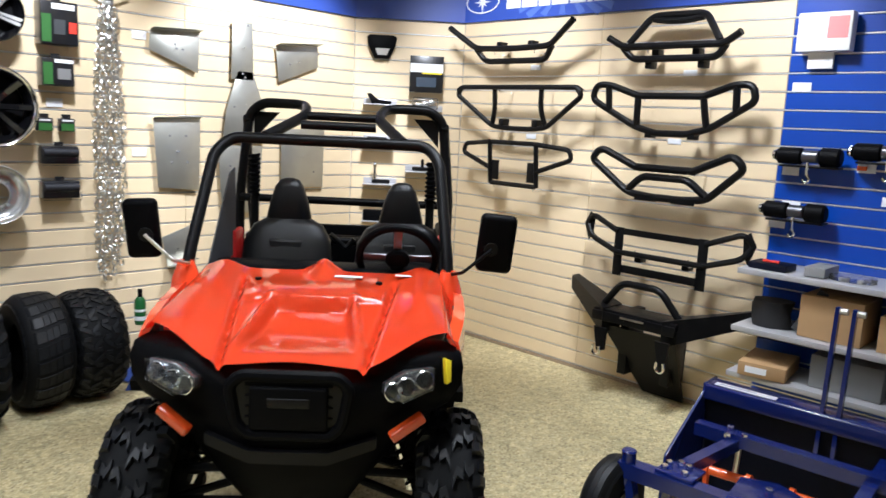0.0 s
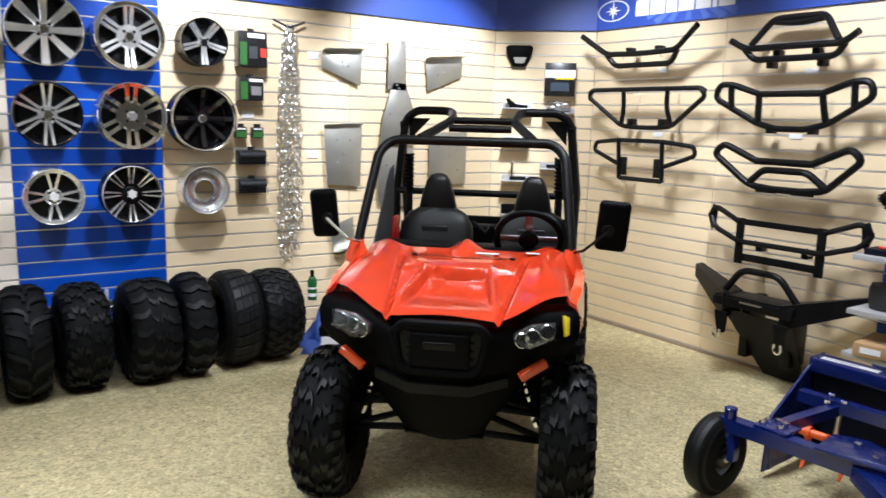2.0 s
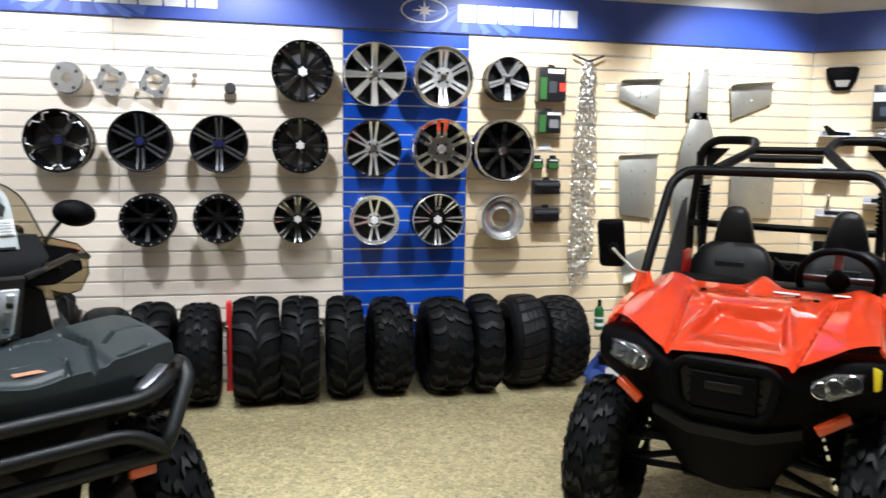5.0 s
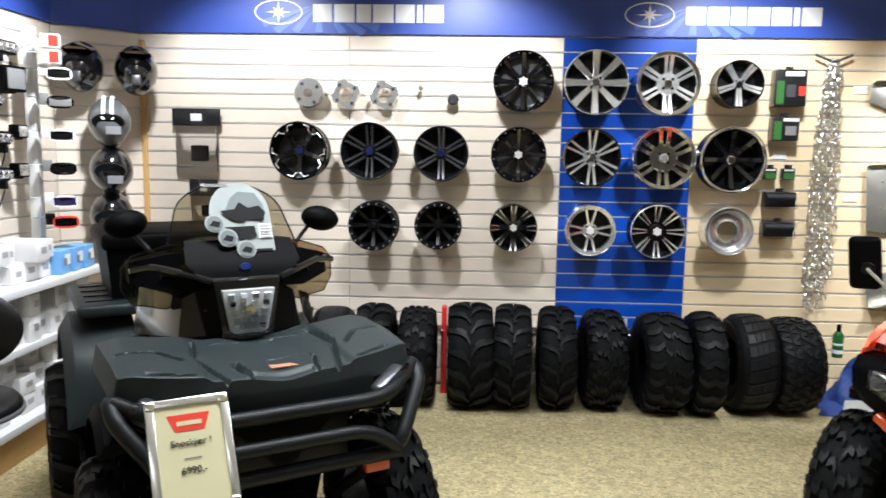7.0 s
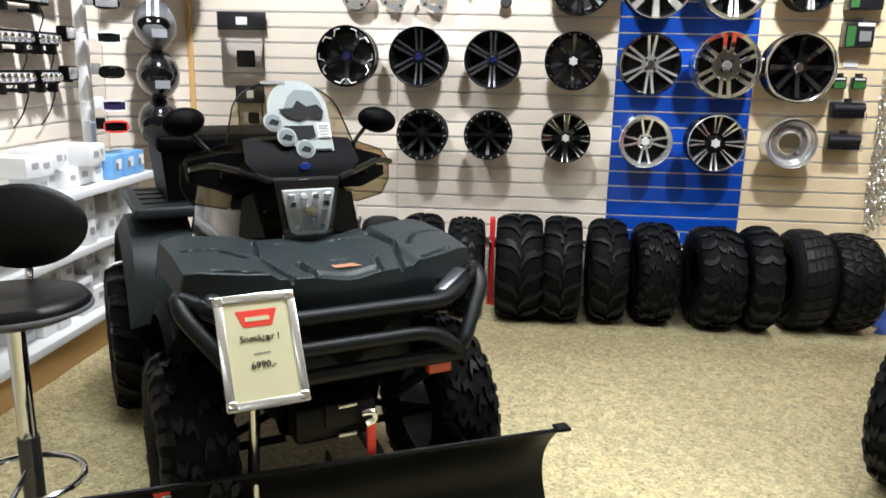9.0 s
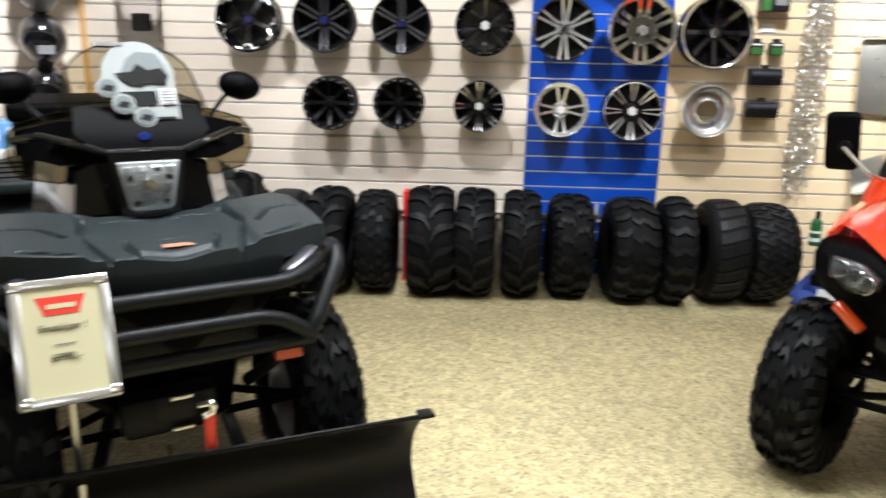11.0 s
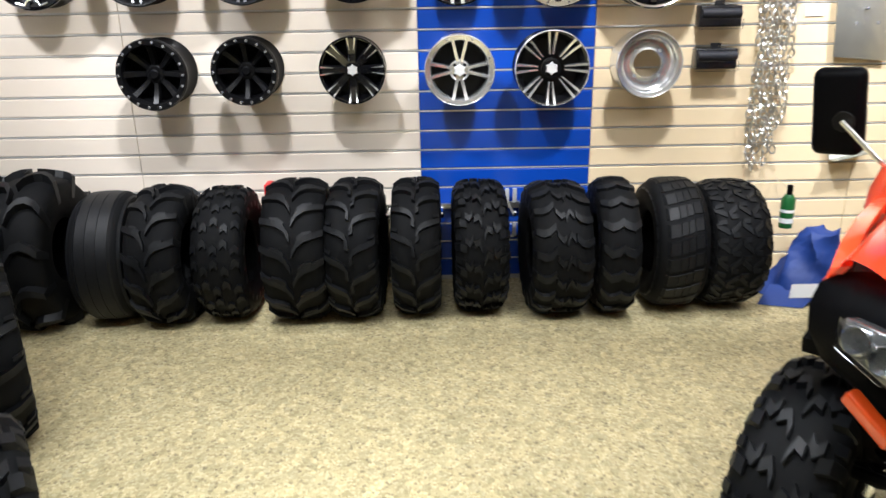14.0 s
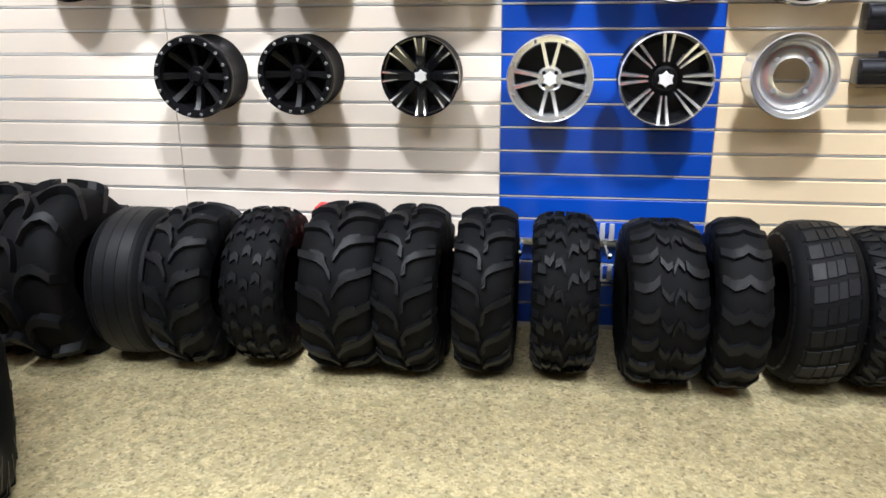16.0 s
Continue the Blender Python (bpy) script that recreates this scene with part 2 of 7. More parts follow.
def tube(points, r, n=10, bend=0.05, closed=False, bm=None, m=None, square=0):
    """A pipe of radius r through points with rounded bends. square: an oblong section, width over height."""
    pts = rounded(points, bend, closed=closed) if bend else [Vector(p) for p in points]
    keep = [pts[0]]
    for p in pts[1:]:
        if (p - keep[-1]).length > 1e-5:
            keep.append(p)
    pts = keep
    rows, up = [], None
    for i, p in enumerate(pts):
        a = pts[i - 1] if (i or closed) else p
        c = pts[(i + 1) % len(pts)] if (i < len(pts) - 1 or closed) else p
        d = (c - a).normalized()
        if up is None:
            up = Vector((0, 0, 1)) if abs(d.z) < 0.9 else Vector((0, 1, 0))
        side = d.cross(up).normalized()
        up = side.cross(d).normalized()
        if square:
            corners = ((-1, -1), (1, -1), (1, 1), (-1, 1))
            rows.append([tuple(p + side * r * square * u + up * r * w) for u, w in corners])
        else:
            rows.append([tuple(p + (side * math.cos(t) + up * math.sin(t)) * r) for t in (2 * math.pi * k / n for k in range(n))])
    return grid_mesh(rows, closed, True, bm, m, caps=not closed)


def plate(outline, thick, bm=None, m=None, bevel=0.0):
    """A flat plate: an outline in x, z given depth along y from 0 to thick."""
    b = bmesh.new()
    lo = [b.verts.new((x, 0, z)) for x, z in outline]
    hi = [b.verts.new((x, thick, z)) for x, z in outline]
    b.faces.new(lo)
    b.faces.new(hi[::-1])
    for i in range(len(lo)):
        j = (i + 1) % len(lo)
        b.faces.new((lo[i], hi[i], hi[j], lo[j]))
    if bevel:
        bmesh.ops.bevel(b, geom=b.edges[:], offset=bevel, segments=2, affect="EDGES", profile=0.5)
    return join(b, bm, m)


def mirrored(half):
    """The whole outline from its half on the side of positive x."""
    return [*half, *[(-x, *rest) for x, *rest in reversed(half) if abs(x) > 1e-6]]


def loft(sections, bm=None, m=None, caps=True):
    return grid_mesh(sections, False, True, bm, m, caps)


def lettering(name, text, size, material, parent, m):
    """Flat raised letters in the built-in font, centred."""
    c = bpy.data.curves.new(name, "FONT")
    c.body, c.size, c.extrude, c.align_x, c.align_y = text, size, 0.0008, "CENTER", "CENTER"
    tmp = bpy.data.objects.new(name, c)
    scene.collection.objects.link(tmp)
    me = bpy.data.meshes.new_from_object(tmp.evaluated_get(bpy.context.evaluated_depsgraph_get()))
    bpy.data.objects.remove(tmp)
    me.materials.clear()
    me.materials.append(material)
    ob = new(name, me)
    ob.parent, ob.matrix_basis = parent, m
    return ob

# ---- the room ----
NORTH, EAST, WEST, SOUTH, CEIL = 4.71, 5.70, -1.87, -4.2, 3.2
PITCH, SLAT0, TOP = 0.1, 0.025, 2.43


def structure(name, bm, material, label, category):
    ob = part(name, bm, material, None, smooth=0)
    return tagged(ob, label, category, "", "structure")


floor = structure("floor", box(8.4, 9.8, 0.1, 1.9, 0.35, -0.05, 0), FLOOR, "cream stone-chip resin floor with brown flecks", "floor")
structure("ceiling", box(8.4, 9.8, 0.1, 1.9, 0.35, CEIL + 0.05, 0), WHITE, "plain white ceiling", "ceiling")
wall_north = structure("wall_north", box(6.54 + 0.3, 0.15, CEIL, 1.81, NORTH + 0.095, CEIL / 2, 0), WHITE, "slatwall display wall with blue and maple panels", "wall")
wall_east = structure("wall_east", box(0.15, 8.6, CEIL, EAST + 0.095, -0.05, CEIL / 2, 0), WHITE, "maple slatwall display wall hung with bumpers", "wall")
wall_west = structure("wall_west", box(0.15, 8.8, CEIL, WEST - 0.095, 0.0, CEIL / 2, 0), WHITE, "pale slatwall display wall with white shelves", "wall")
# unseen wall closing the room, kept dark so black things get less fill
structure("wall_south", box(8.0, 0.15, CEIL, 1.9, SOUTH - 0.075, CEIL / 2, 0), FILLCUT_GREY, "unseen closing wall, greyed to cut reflections and fill", "wall")


def corner_wall(name, a, c, label):
    """A narrow wall across a corner of the room, between two plan points."""
    a, c = Vector((*a, 0)), Vector((*c, 0))
    d = c - a
    ang = math.degrees(math.atan2(d.y, d.x))
    mid = (a + c) / 2
    m = pose(mid.x, mid.y, CEIL / 2, 0, 0, ang)
    b = box(d.length + 0.04, 0.1, CEIL, 0, 0.071, 0, 0)
    ob = structure(name, b, WHITE, label, "wall")
    ob.matrix_basis = m
    return ob, m


wall_corner_east, mce = corner_wall("wall_corner_east", (5.085, NORTH), (EAST, 4.13), "narrow angled maple slatwall across the corner")
wall_corner_west, mcw = corner_wall("wall_corner_west", (WEST, 4.33), (-1.457, NORTH), "narrow angled pale slatwall across the corner")

SLAT_MESH = {}


def slat_run(wall, base, start, stop, material):
    """Slats of one panel, with an aluminium insert in each groove. base: a pose whose x runs along the wall and whose y goes into it."""
    w = stop - start - 0.0015
    key = (round(w, 3), material.name)
    if key not in SLAT_MESH:
        SLAT_MESH[key] = (finish("slat", box(w, 0.02, PITCH - 0.011, 0, 0, 0, 0.003, 1), material), finish("groove_insert", box(w, 0.008, 0.0065, 0, 0, 0, 0), INSERT, 0))
    slat, insert = SLAT_MESH[key]
    inv = wall.matrix_basis.inverted()
    x = (start + stop) / 2
    for k in range(25):
        z0 = SLAT0 + k * PITCH
        z1 = z0 + PITCH / 2
        if z1 + PITCH / 2 > TOP + 0.03:
            break
        part("slat", slat, material, wall, m=inv @ base @ pose(x, 0.01, z1))
        part("groove_insert", insert, INSERT, wall, m=inv @ base @ pose(x, 0.0065, z0 + 0.002))


north = pose(0, NORTH, 0)
for a, c, mm in ((-1.457, -0.01, PALE), (-0.01, 1.437, PALE), (1.437, 2.315, BLUE), (2.315, 3.70, TAN), (3.70, 5.085, TAN)):
    slat_run(wall_north, north, a, c, mm)
east = pose(EAST, 0, 0, 0, 0, -90)
for a, c, mm in ((-4.13, -2.89, TAN), (-2.89, -1.66, TAN), (-1.66, -0.4, BLUE), (-0.4, 0.9, BLUE)):
    slat_run(wall_east, east, a, c, mm)
west = pose(WEST, 0, 0, 0, 0, 90)
for a, c, mm in ((1.9, 3.1, PALE), (3.1, 4.33, PALE)):
    slat_run(wall_west, west, a, c, mm)
for w, mm, mat_ in ((wall_corner_east, mce, TAN), (wall_corner_west, mcw, PALE)):
    ln = 0.843 if w is wall_corner_east else 0.561
    slat_run(w, Matrix.Translation((0, 0, -CEIL / 2)) @ mm, -ln / 2, ln / 2, mat_)


# the blue banner above the slats
def banner(name, base, start, stop, logos, rays=()):
    ob = thing(name, base, "blue vinyl banner with a white star emblem and lettering", "banner", "wall banners")
    part("banner_panel", box(stop - start, 0.02, 0.285, (start + stop) / 2, -0.004, TOP + 0.1425, 0.002, 1), BANNER, ob)
    for x in rays:
        for k in range(7):
            b = bmesh.new()
            a = radians(200 + 23 * k)
            d = Vector((math.cos(a), math.sin(a)))
            nrm = Vector((-d.y, d.x))
            tip = Vector((x, TOP + 0.2)) + d * 0.42
            tip.y = max(tip.y, TOP + 0.01)
            root = Vector((x, TOP + 0.2))
            plate([(root.x - nrm.x * 0.004, root.y - nrm.y * 0.004), tuple(tip - nrm * 0.035), tuple(tip + nrm * 0.02)], 0.0015, b)
            part("pale_ray", b, BANNER_RAY, ob, smooth=0, m=pose(0, -0.0163 - 0.0002 * k, 0))
    for x in logos:
        rows = []
        for k in range(48):
            a = 2 * math.pi * k / 48
            c, s = math.cos(a), math.sin(a)
            rows.append([(x + (0.16 + e) * c, y, TOP + 0.14 + (0.078 + e) * s) for e, y in ((-0.005, -0.014), (-0.005, -0.019), (0.004, -0.019), (0.004, -0.014))])
        part("emblem_ring", grid_mesh(rows, True, True), PRINT, ob)
        star = []
        for k in range(16):
            a = math.pi * k / 8
            r = 0.02 if k % 2 else (0.072 if k % 4 == 0 else 0.045)
            star.append((x + r * math.sin(a) * 1.2, TOP + 0.14 + r * math.cos(a)))
        part("emblem_star", plate(star, 0.006, m=pose(0, -0.0195, 0)), PRINT, ob, smooth=0)
        for k, wd in enumerate((0.13, 0.14, 0.10, 0.14, 0.13, 0.04, 0.13)):
            xx = x + 0.235 + sum((0.13, 0.14, 0.10, 0.14, 0.13, 0.04, 0.13)[:k]) + k * 0.012
            b = box(wd, 0.006, 0.12, xx + wd / 2, -0.0165, TOP + 0.135, 0.006)
            part("letter_block", b, PRINT, ob)
    return ob


banner("banner", north, -1.457, 5.085, (-0.49, 1.99), (2.29, -0.2))
banner("banner", east, -4.13, 0.9, (-3.95,), (-3.2,))
banner("banner", west, 1.9, 4.33, (), (3.4,))
banner("banner", Matrix.Translation((0, 0, -CEIL / 2)) @ mce, -0.42, 0.42, ())
banner("banner", Matrix.Translation((0, 0, -CEIL / 2)) @ mcw, -0.279, 0.279, ())
# brown skirting at the foot of the east wall
tagged(part("baseboard", box(0.012, 5.0, 0.022, EAST - 0.006, 1.63, 0.011, 0.002), GROOVE), "thin dark strip at the foot of the wall", "baseboard", kind="structure")

# ---- tyres along the wall ----
def tyre_meshes(R, W, pattern, seed=1):
    """Carcass and tread of an off-road tyre with its axle along x."""
    rnd = random.Random(seed)
    rim = 0.155 if R > 0.3 else 0.09
    hw = W / 2
    prof = []
    for k in range(17):
        v = -1 + k / 8
        prof.append((R - 0.012 - 0.035 * abs(v) ** 4, hw * v * 0.97))
    side = [(R - 0.075, hw), (R - 0.12, hw * 1.0), (rim + 0.025, hw * 0.9), (rim, hw * 0.8), (rim, hw * 0.68), (rim + 0.03, hw * 0.8), (R - 0.06, hw * 0.85)]
    ring = prof + side + [(r, -x) for r, x in reversed(side)]
    carcass = lathe(ring, 72, "x")

    def at(u, v, hgt):
        r = R - 0.014 - 0.035 * abs(v) ** 4 + hgt
        x = hw * v * 0.99
        if abs(v) > 1:
            r = R - 0.05 - (abs(v) - 1) * 0.35 + hgt * 0.3
            x = math.copysign(hw * (1.0 + 0.02), v)
        return (x, r * math.sin(u), r * math.cos(u))

    b = bmesh.new()

    def lug(path, half, hgt):
        rows = []
        for i, (u, v) in enumerate(path):
            rows.append([at(u - half, v, -0.01), at(u - half * 0.8, v, hgt), at(u + half * 0.8, v, hgt), at(u + half, v, -0.01)])
        grid_mesh(rows, False, True, b, caps=True)

    def both(u, o, path, half, hgt):
        for s, d in ((1, 0.0), (-1, o)):
            lug([(u + d + du, s * v) for du, v in path], half, hgt)

    if pattern == "chevron":
        # long curved V lugs with broad smooth gaps
        for k in range(15):
            u = 2 * math.pi * k / 15
            both(u, math.pi / 15, ((0.0, 0.03), (0.10, 0.16), (0.15, 0.36), (0.19, 0.66), (0.25, 0.98), (0.28, 1.2)), 0.052, 0.024)
            both(u + 0.2, math.pi / 15, ((0.10, 0.72), (0.14, 0.95), (0.16, 1.1)), 0.03, 0.015)
            both(u - 0.03, math.pi / 15, ((0.0, 0.02), (0.03, 0.15)), 0.075, 0.021)
    elif pattern == "wide":
        # paired V bars, each with a stepped second bar at the shoulder
        for k in range(15):
            u = 2 * math.pi * k / 15
            both(u, math.pi / 15, ((-0.04, 0.02), (0.10, 0.2), (0.17, 0.42), (0.21, 0.72), (0.27, 1.0), (0.29, 1.18)), 0.056, 0.024)
            both(u + 0.14, math.pi / 15, ((0.02, 0.20), (0.08, 0.38), (0.10, 0.64)), 0.044, 0.022)
            both(u + 0.12, math.pi / 15, ((0.10, 0.78), (0.12, 1.0), (0.13, 1.12)), 0.030, 0.017)
    elif pattern == "paddle":
        # tall scalloped mud lugs, one arc on each half
        for k in range(11):
            u = 2 * math.pi * k / 11
            both(u, math.pi / 11, ((-0.10, 0.02), (0.05, 0.10), (0.15, 0.3), (0.18, 0.55), (0.15, 0.8), (0.07, 1.0), (0.02, 1.18)), 0.06, 0.04)
    elif pattern == "knob":
        for k in range(20):
            u = 2 * math.pi * k / 20
            for j in range(5):
                v = -0.8 + j * 0.4
                o = 0.16 * ((k + j) % 2) + rnd.uniform(-0.03, 0.03)
                lug([(u + o * 0.5, v - 0.14), (u + o * 0.5 + 0.05, v), (u + o * 0.5, v + 0.14)], 0.066, 0.015)
            for s in (-1, 1):
                lug([(u, 0.96 * s), (u, 1.14 * s)], 0.085, 0.012)
    elif pattern == "maze":
        # dense staggered blocks with stepped shoulders
        for k in range(17):
            u = 2 * math.pi * k / 17
            both(u, 0.18, ((0.0, 0.04), (0.12, 0.16), (0.08, 0.34)), 0.060, 0.021)
            both(u + 0.16, 0.18, ((0.02, 0.38), (-0.06, 0.5), (0.0, 0.66)), 0.062, 0.021)
            both(u + 0.02, 0.18, ((0.0, 0.62), (0.03, 0.85), (0.04, 1.02), (0.05, 1.16)), 0.068, 0.022)
            both(u + 0.2, 0.18, ((0.0, 0.8), (0.02, 1.0)), 0.055, 0.013)
    elif pattern == "bars":
        # slanted wavy bars with broken diagonal blocks along the middle
        for k in range(18):
            u = 2 * math.pi * k / 18
            both(u, 0.17, ((0.10, 0.34), (0.02, 0.52), (0.0, 0.74), (0.05, 0.97), (0.07, 1.14)), 0.066, 0.019)
            lug([(u + 0.16, -0.30), (u + 0.06, -0.12), (u + 0.10, 0.0)], 0.052, 0.017)
            lug([(u + 0.02, 0.02), (u + 0.15, 0.16), (u + 0.06, 0.30)], 0.052, 0.017)
    elif pattern == "gull":
        # shallow gull-wing bars right across
        for k in range(17):
            u = 2 * math.pi * k / 17
            lug([(u + 0.12, -1.14), (u + 0.10, -0.95), (u + 0.0, -0.55), (u + 0.03, -0.2), (u + 0.08, 0.0), (u + 0.03, 0.2), (u + 0.0, 0.55), (u + 0.10, 0.95), (u + 0.12, 1.14)], 0.070, 0.019)
    elif pattern == "turf":
        # straight grid of flat blocks with a tapered middle row
        for k in range(24):
            u = 2 * math.pi * k / 24
            for v0, v1, o in ((-1.04, -0.66, 0.0), (-0.62, -0.26, 0.0), (-0.22, 0.02, 0.03), (0.06, 0.28, 0.06), (0.32, 0.64, 0.1), (0.68, 1.04, 0.14)):
                lug([(u + o, v0), (u + o + 0.02, v1)], 0.118, 0.007)
    elif pattern == "mesh":
        # triangular blocks leaning against one another
        for k in range(22):
            u = 2 * math.pi * k / 22
            for j in range(5):
                v = -0.8 + j * 0.4
                d = 0.13 if j % 2 else -0.13
                lug([(u - d * 0.5, v - 0.17), (u + d * 0.5, v + 0.17)], 0.055, 0.010)
                lug([(u + 0.14 + d * 0.3, v - 0.12), (u + 0.14 + d * 0.3, v + 0.12)], 0.045, 0.010)
            for s in (-1, 1):
                lug([(u, 0.96 * s), (u + 0.05, 1.12 * s)], 0.08, 0.010)
    else:
        for j in range(5):
            rows = []
            v = -0.8 + j * 0.4
            for k in range(60):
                u = 2 * math.pi * k / 60
                rows.append([at(u, v - 0.196, -0.002), at(u, v - 0.19, 0.004), at(u, v + 0.19, 0.004), at(u, v + 0.196, -0.002)])
            grid_mesh(rows, True, False, b)
    return finish("carcass", carcass, RUBBER_WALL, 50), finish("tread", b, RUBBER, 30)


TYRE_ROW = (
    (-0.99, 0.26, 0.325, "chevron", 0.0), (-0.665, 0.26, 0.352, "paddle", 0.0), (-0.375, 0.27, 0.362, "paddle", 0.0), (-0.05, 0.245, 0.322, "rib", 0.02),
    (0.225, 0.24, 0.328, "wide", 0.03), (0.505, 0.235, 0.322, "knob", 0.0), (0.848, 0.29, 0.335, "wide", 0.0), (1.128, 0.24, 0.333, "chevron", 0.0),
    (1.415, 0.23, 0.328, "chevron", -0.02), (1.718, 0.25, 0.32, "maze", -0.03), (2.08, 0.275, 0.322, "bars", 0.025), (2.355, 0.185, 0.328, "gull", 0.02),
    (2.65, 0.245, 0.325, "turf", -0.02), (2.925, 0.27, 0.315, "mesh", -0.02))
LABELS = {"chevron": "black off-road tyre with deep chevron lugs", "wide": "wide black off-road tyre with bold chevron lugs", "paddle": "tall black mud tyre with curved paddle lugs",
          "rib": "narrow smooth black ribbed tyre", "knob": "black off-road tyre with small square knobs", "maze": "black trail tyre with a dense broken block tread",
          "bars": "wide black tyre with slanted bar tread", "turf": "low black turf tyre with a grid of flat blocks", "gull": "narrow black tyre with gull-wing tread bars", "mesh": "black all-terrain tyre with triangular tread blocks"}
for k, (x, w, r, pat, fwd) in enumerate(TYRE_ROW):
    ca, tr = tyre_meshes(r, w, pat, k)
    turn = ((k * 37) % 7 - 3) * 0.8
    ob = thing("tyre", pose(x, NORTH - 0.03 - r - fwd, r - 0.004, 0, 0, turn), LABELS[pat], "tyre", "row of loose tyres")
    part("carcass", ca, RUBBER_WALL, ob)
    tagged(part("tread", tr, RUBBER, ob), kind="stuff").matrix_basis = pose(0, 0, 0, (k * 47) % 40, 0, 0)

# ---- wheel rims hung on the slats ----
CAPBLUE = mat("blue_black_cap", (0.01, 0.012, 0.06), 0.2, coat=0.5)
DARKGUN = mat("dark_satin_alloy", (0.028, 0.029, 0.032), 0.32, 0.3, vary=0.15)


def bar_mesh(R, bar, dish, lift, bm):
    """One spoke bar: its offset and half width at the hub and at the rim, and where it begins and ends, all in parts of the radius."""
    x0, x1, w0, w1, r0, r1 = (R * q for q in bar)
    secs = []
    for t in (0, 0.25, 0.5, 0.75, 1):
        r = r0 + (r1 - r0) * t
        xx, w, yy = x0 + (x1 - x0) * t, w0 + (w1 - w0) * t, dish - 0.012 + (lift - dish + 0.012) * t ** 1.8
        secs.append([(xx - w, yy + 0.028, r), (xx - w, yy + 0.004, r), (xx - w * 0.72, yy - 0.003, r), (xx + w * 0.72, yy - 0.003, r), (xx + w, yy + 0.004, r), (xx + w, yy + 0.028, r)])
    return loft(secs, bm)


def rim_thing(x, z, R, style, label, depth=0.165):
    """A bare alloy wheel hung flat on the wall, its face towards -y."""
    lip, lip_in, n, bars, spoke, hub, hub_mat, cap, back, barrel, dish, edge = style
    ob = thing("alloy_wheel", pose(x, NORTH - depth - 0.005, z), label, "alloy wheel", "alloy wheels on the wall")
    part("barrel", lathe([(R, 0.012), (R - 0.004, 0.03), (R * 0.86, 0.05), (R * 0.80, depth * 0.55), (R * 0.86, depth - 0.03), (R * 0.97, depth), (R * 0.94, depth), (R * 0.83, depth - 0.03),
                          (R * 0.77, depth * 0.55), (R * 0.82, 0.05), (R * 0.92, 0.016)], 56), barrel, ob)
    part("outer_lip", lathe([(R * lip_in, 0.034), (R * (lip_in + 0.015), 0.016), (R * (lip_in + 0.05 if lip_in < 0.9 else 0.955), 0.006), (R * 0.965, 0.002), (R * 0.975, -0.004), (R, 0.0), (R * 1.005, 0.012), (R * 0.97, 0.016)], 64), lip, ob)
    if back is not None:
        part("backing_disc", disc(R * 0.80, 0.006, 40, y0=dish + 0.045), back, ob)
    if bars:
        b = bmesh.new()
        for bar in bars:
            bar_mesh(R, bar, dish, 0.008, b)
        me = finish("spoke", b, spoke)
        for k in range(n):
            part("spoke", me, spoke, ob, m=pose(0, 0, 0, 0, 360 * (k + 0.5 * (n % 2)) / n, 0))
    if edge == "tips":
        t = bmesh.new()
        for s in (-1, 1):
            bar_mesh(R, (s * 0.07, s * 0.115, 0.006, 0.036, 0.58, 0.955), 0.028, -0.002, t)
        me = finish("machined_tip", t, MACHINED)
        for k in range(n):
            part("machined_tip", me, MACHINED, ob, m=pose(0, 0, 0, 0, 360 * k / n, 0))
    if edge == "notched":
        t = bmesh.new()
        for s in (-1, 1):
            pts = [(R * 0.90 * math.sin(s * q), -0.004, R * 0.90 * math.cos(s * q)) for q in (0.42, 0.34, 0.26, 0.2)] + [(R * 0.80 * math.sin(s * 0.16), -0.002, R * 0.80 * math.cos(s * 0.16)), (s * R * 0.05, 0.004, R * 0.74)]
            tube(pts, 0.005, 6, 0.01, bm=t)
        me = finish("machined_notch", t, MACHINED)
        for k in range(n):
            part("machined_notch", me, MACHINED, ob, m=pose(0, 0, 0, 0, 360 * (k + 0.5 * (n % 2)) / n, 0))
    if edge == "rivets":
        rv = finish("rivet", disc(0.006, -0.006, 10, y0=-0.002, bevel=0.4), CHROME)
        for k in range(2 * n):
            q = math.pi * (k + 0.5) / n
            part("rivet", rv, CHROME, ob, m=pose(R * 0.91 * math.sin(q), 0, R * 0.91 * math.cos(q)))
    if edge == "beadlock":
        part("beadlock_ring", lathe([(R * 0.80, 0.03), (R * 0.805, 0.0), (R * 0.83, -0.010), (R * 0.97, -0.012), (R * 0.99, 0.0)], 56), MATTBLK, ob)
        bolt = finish("bolt", disc(0.0075, -0.008, 6, y0=-0.011), MACHINED)
        for k in range(18):
            q = math.pi * k / 9
            part("bolt", bolt, MACHINED, ob, m=pose(R * 0.905 * math.cos(q), 0, R * 0.905 * math.sin(q)))
        pocket = finish("bright_edge", box(R * 0.10, 0.004, R * 0.05, 0, dish - 0.004, R * 0.66, 0.001, 1), GUNMETAL)
        for k in range(8):
            part("bright_edge", pocket, GUNMETAL, ob, m=pose(0, 0, 0, 0, 45 * k, 0))
    if edge == "open":
        part("centre_web", lathe([(R * 0.80, 0.03), (R * 0.72, 0.05), (R * 0.60, 0.055), (R * 0.42, 0.045), (R * 0.40, 0.06), (R * 0.60, 0.07), (R * 0.80, 0.06)], 48), lip, ob)
        hole = finish("bolt_hole", disc(R * 0.06, -0.003, 14, y0=0.049), GREYBOX)
        for k in range(4):
            q = math.pi * (k + 0.5) / 2
            part("bolt_hole", hole, GREYBOX, ob, m=pose(R * 0.52 * math.cos(q), 0, R * 0.52 * math.sin(q)))
    else:
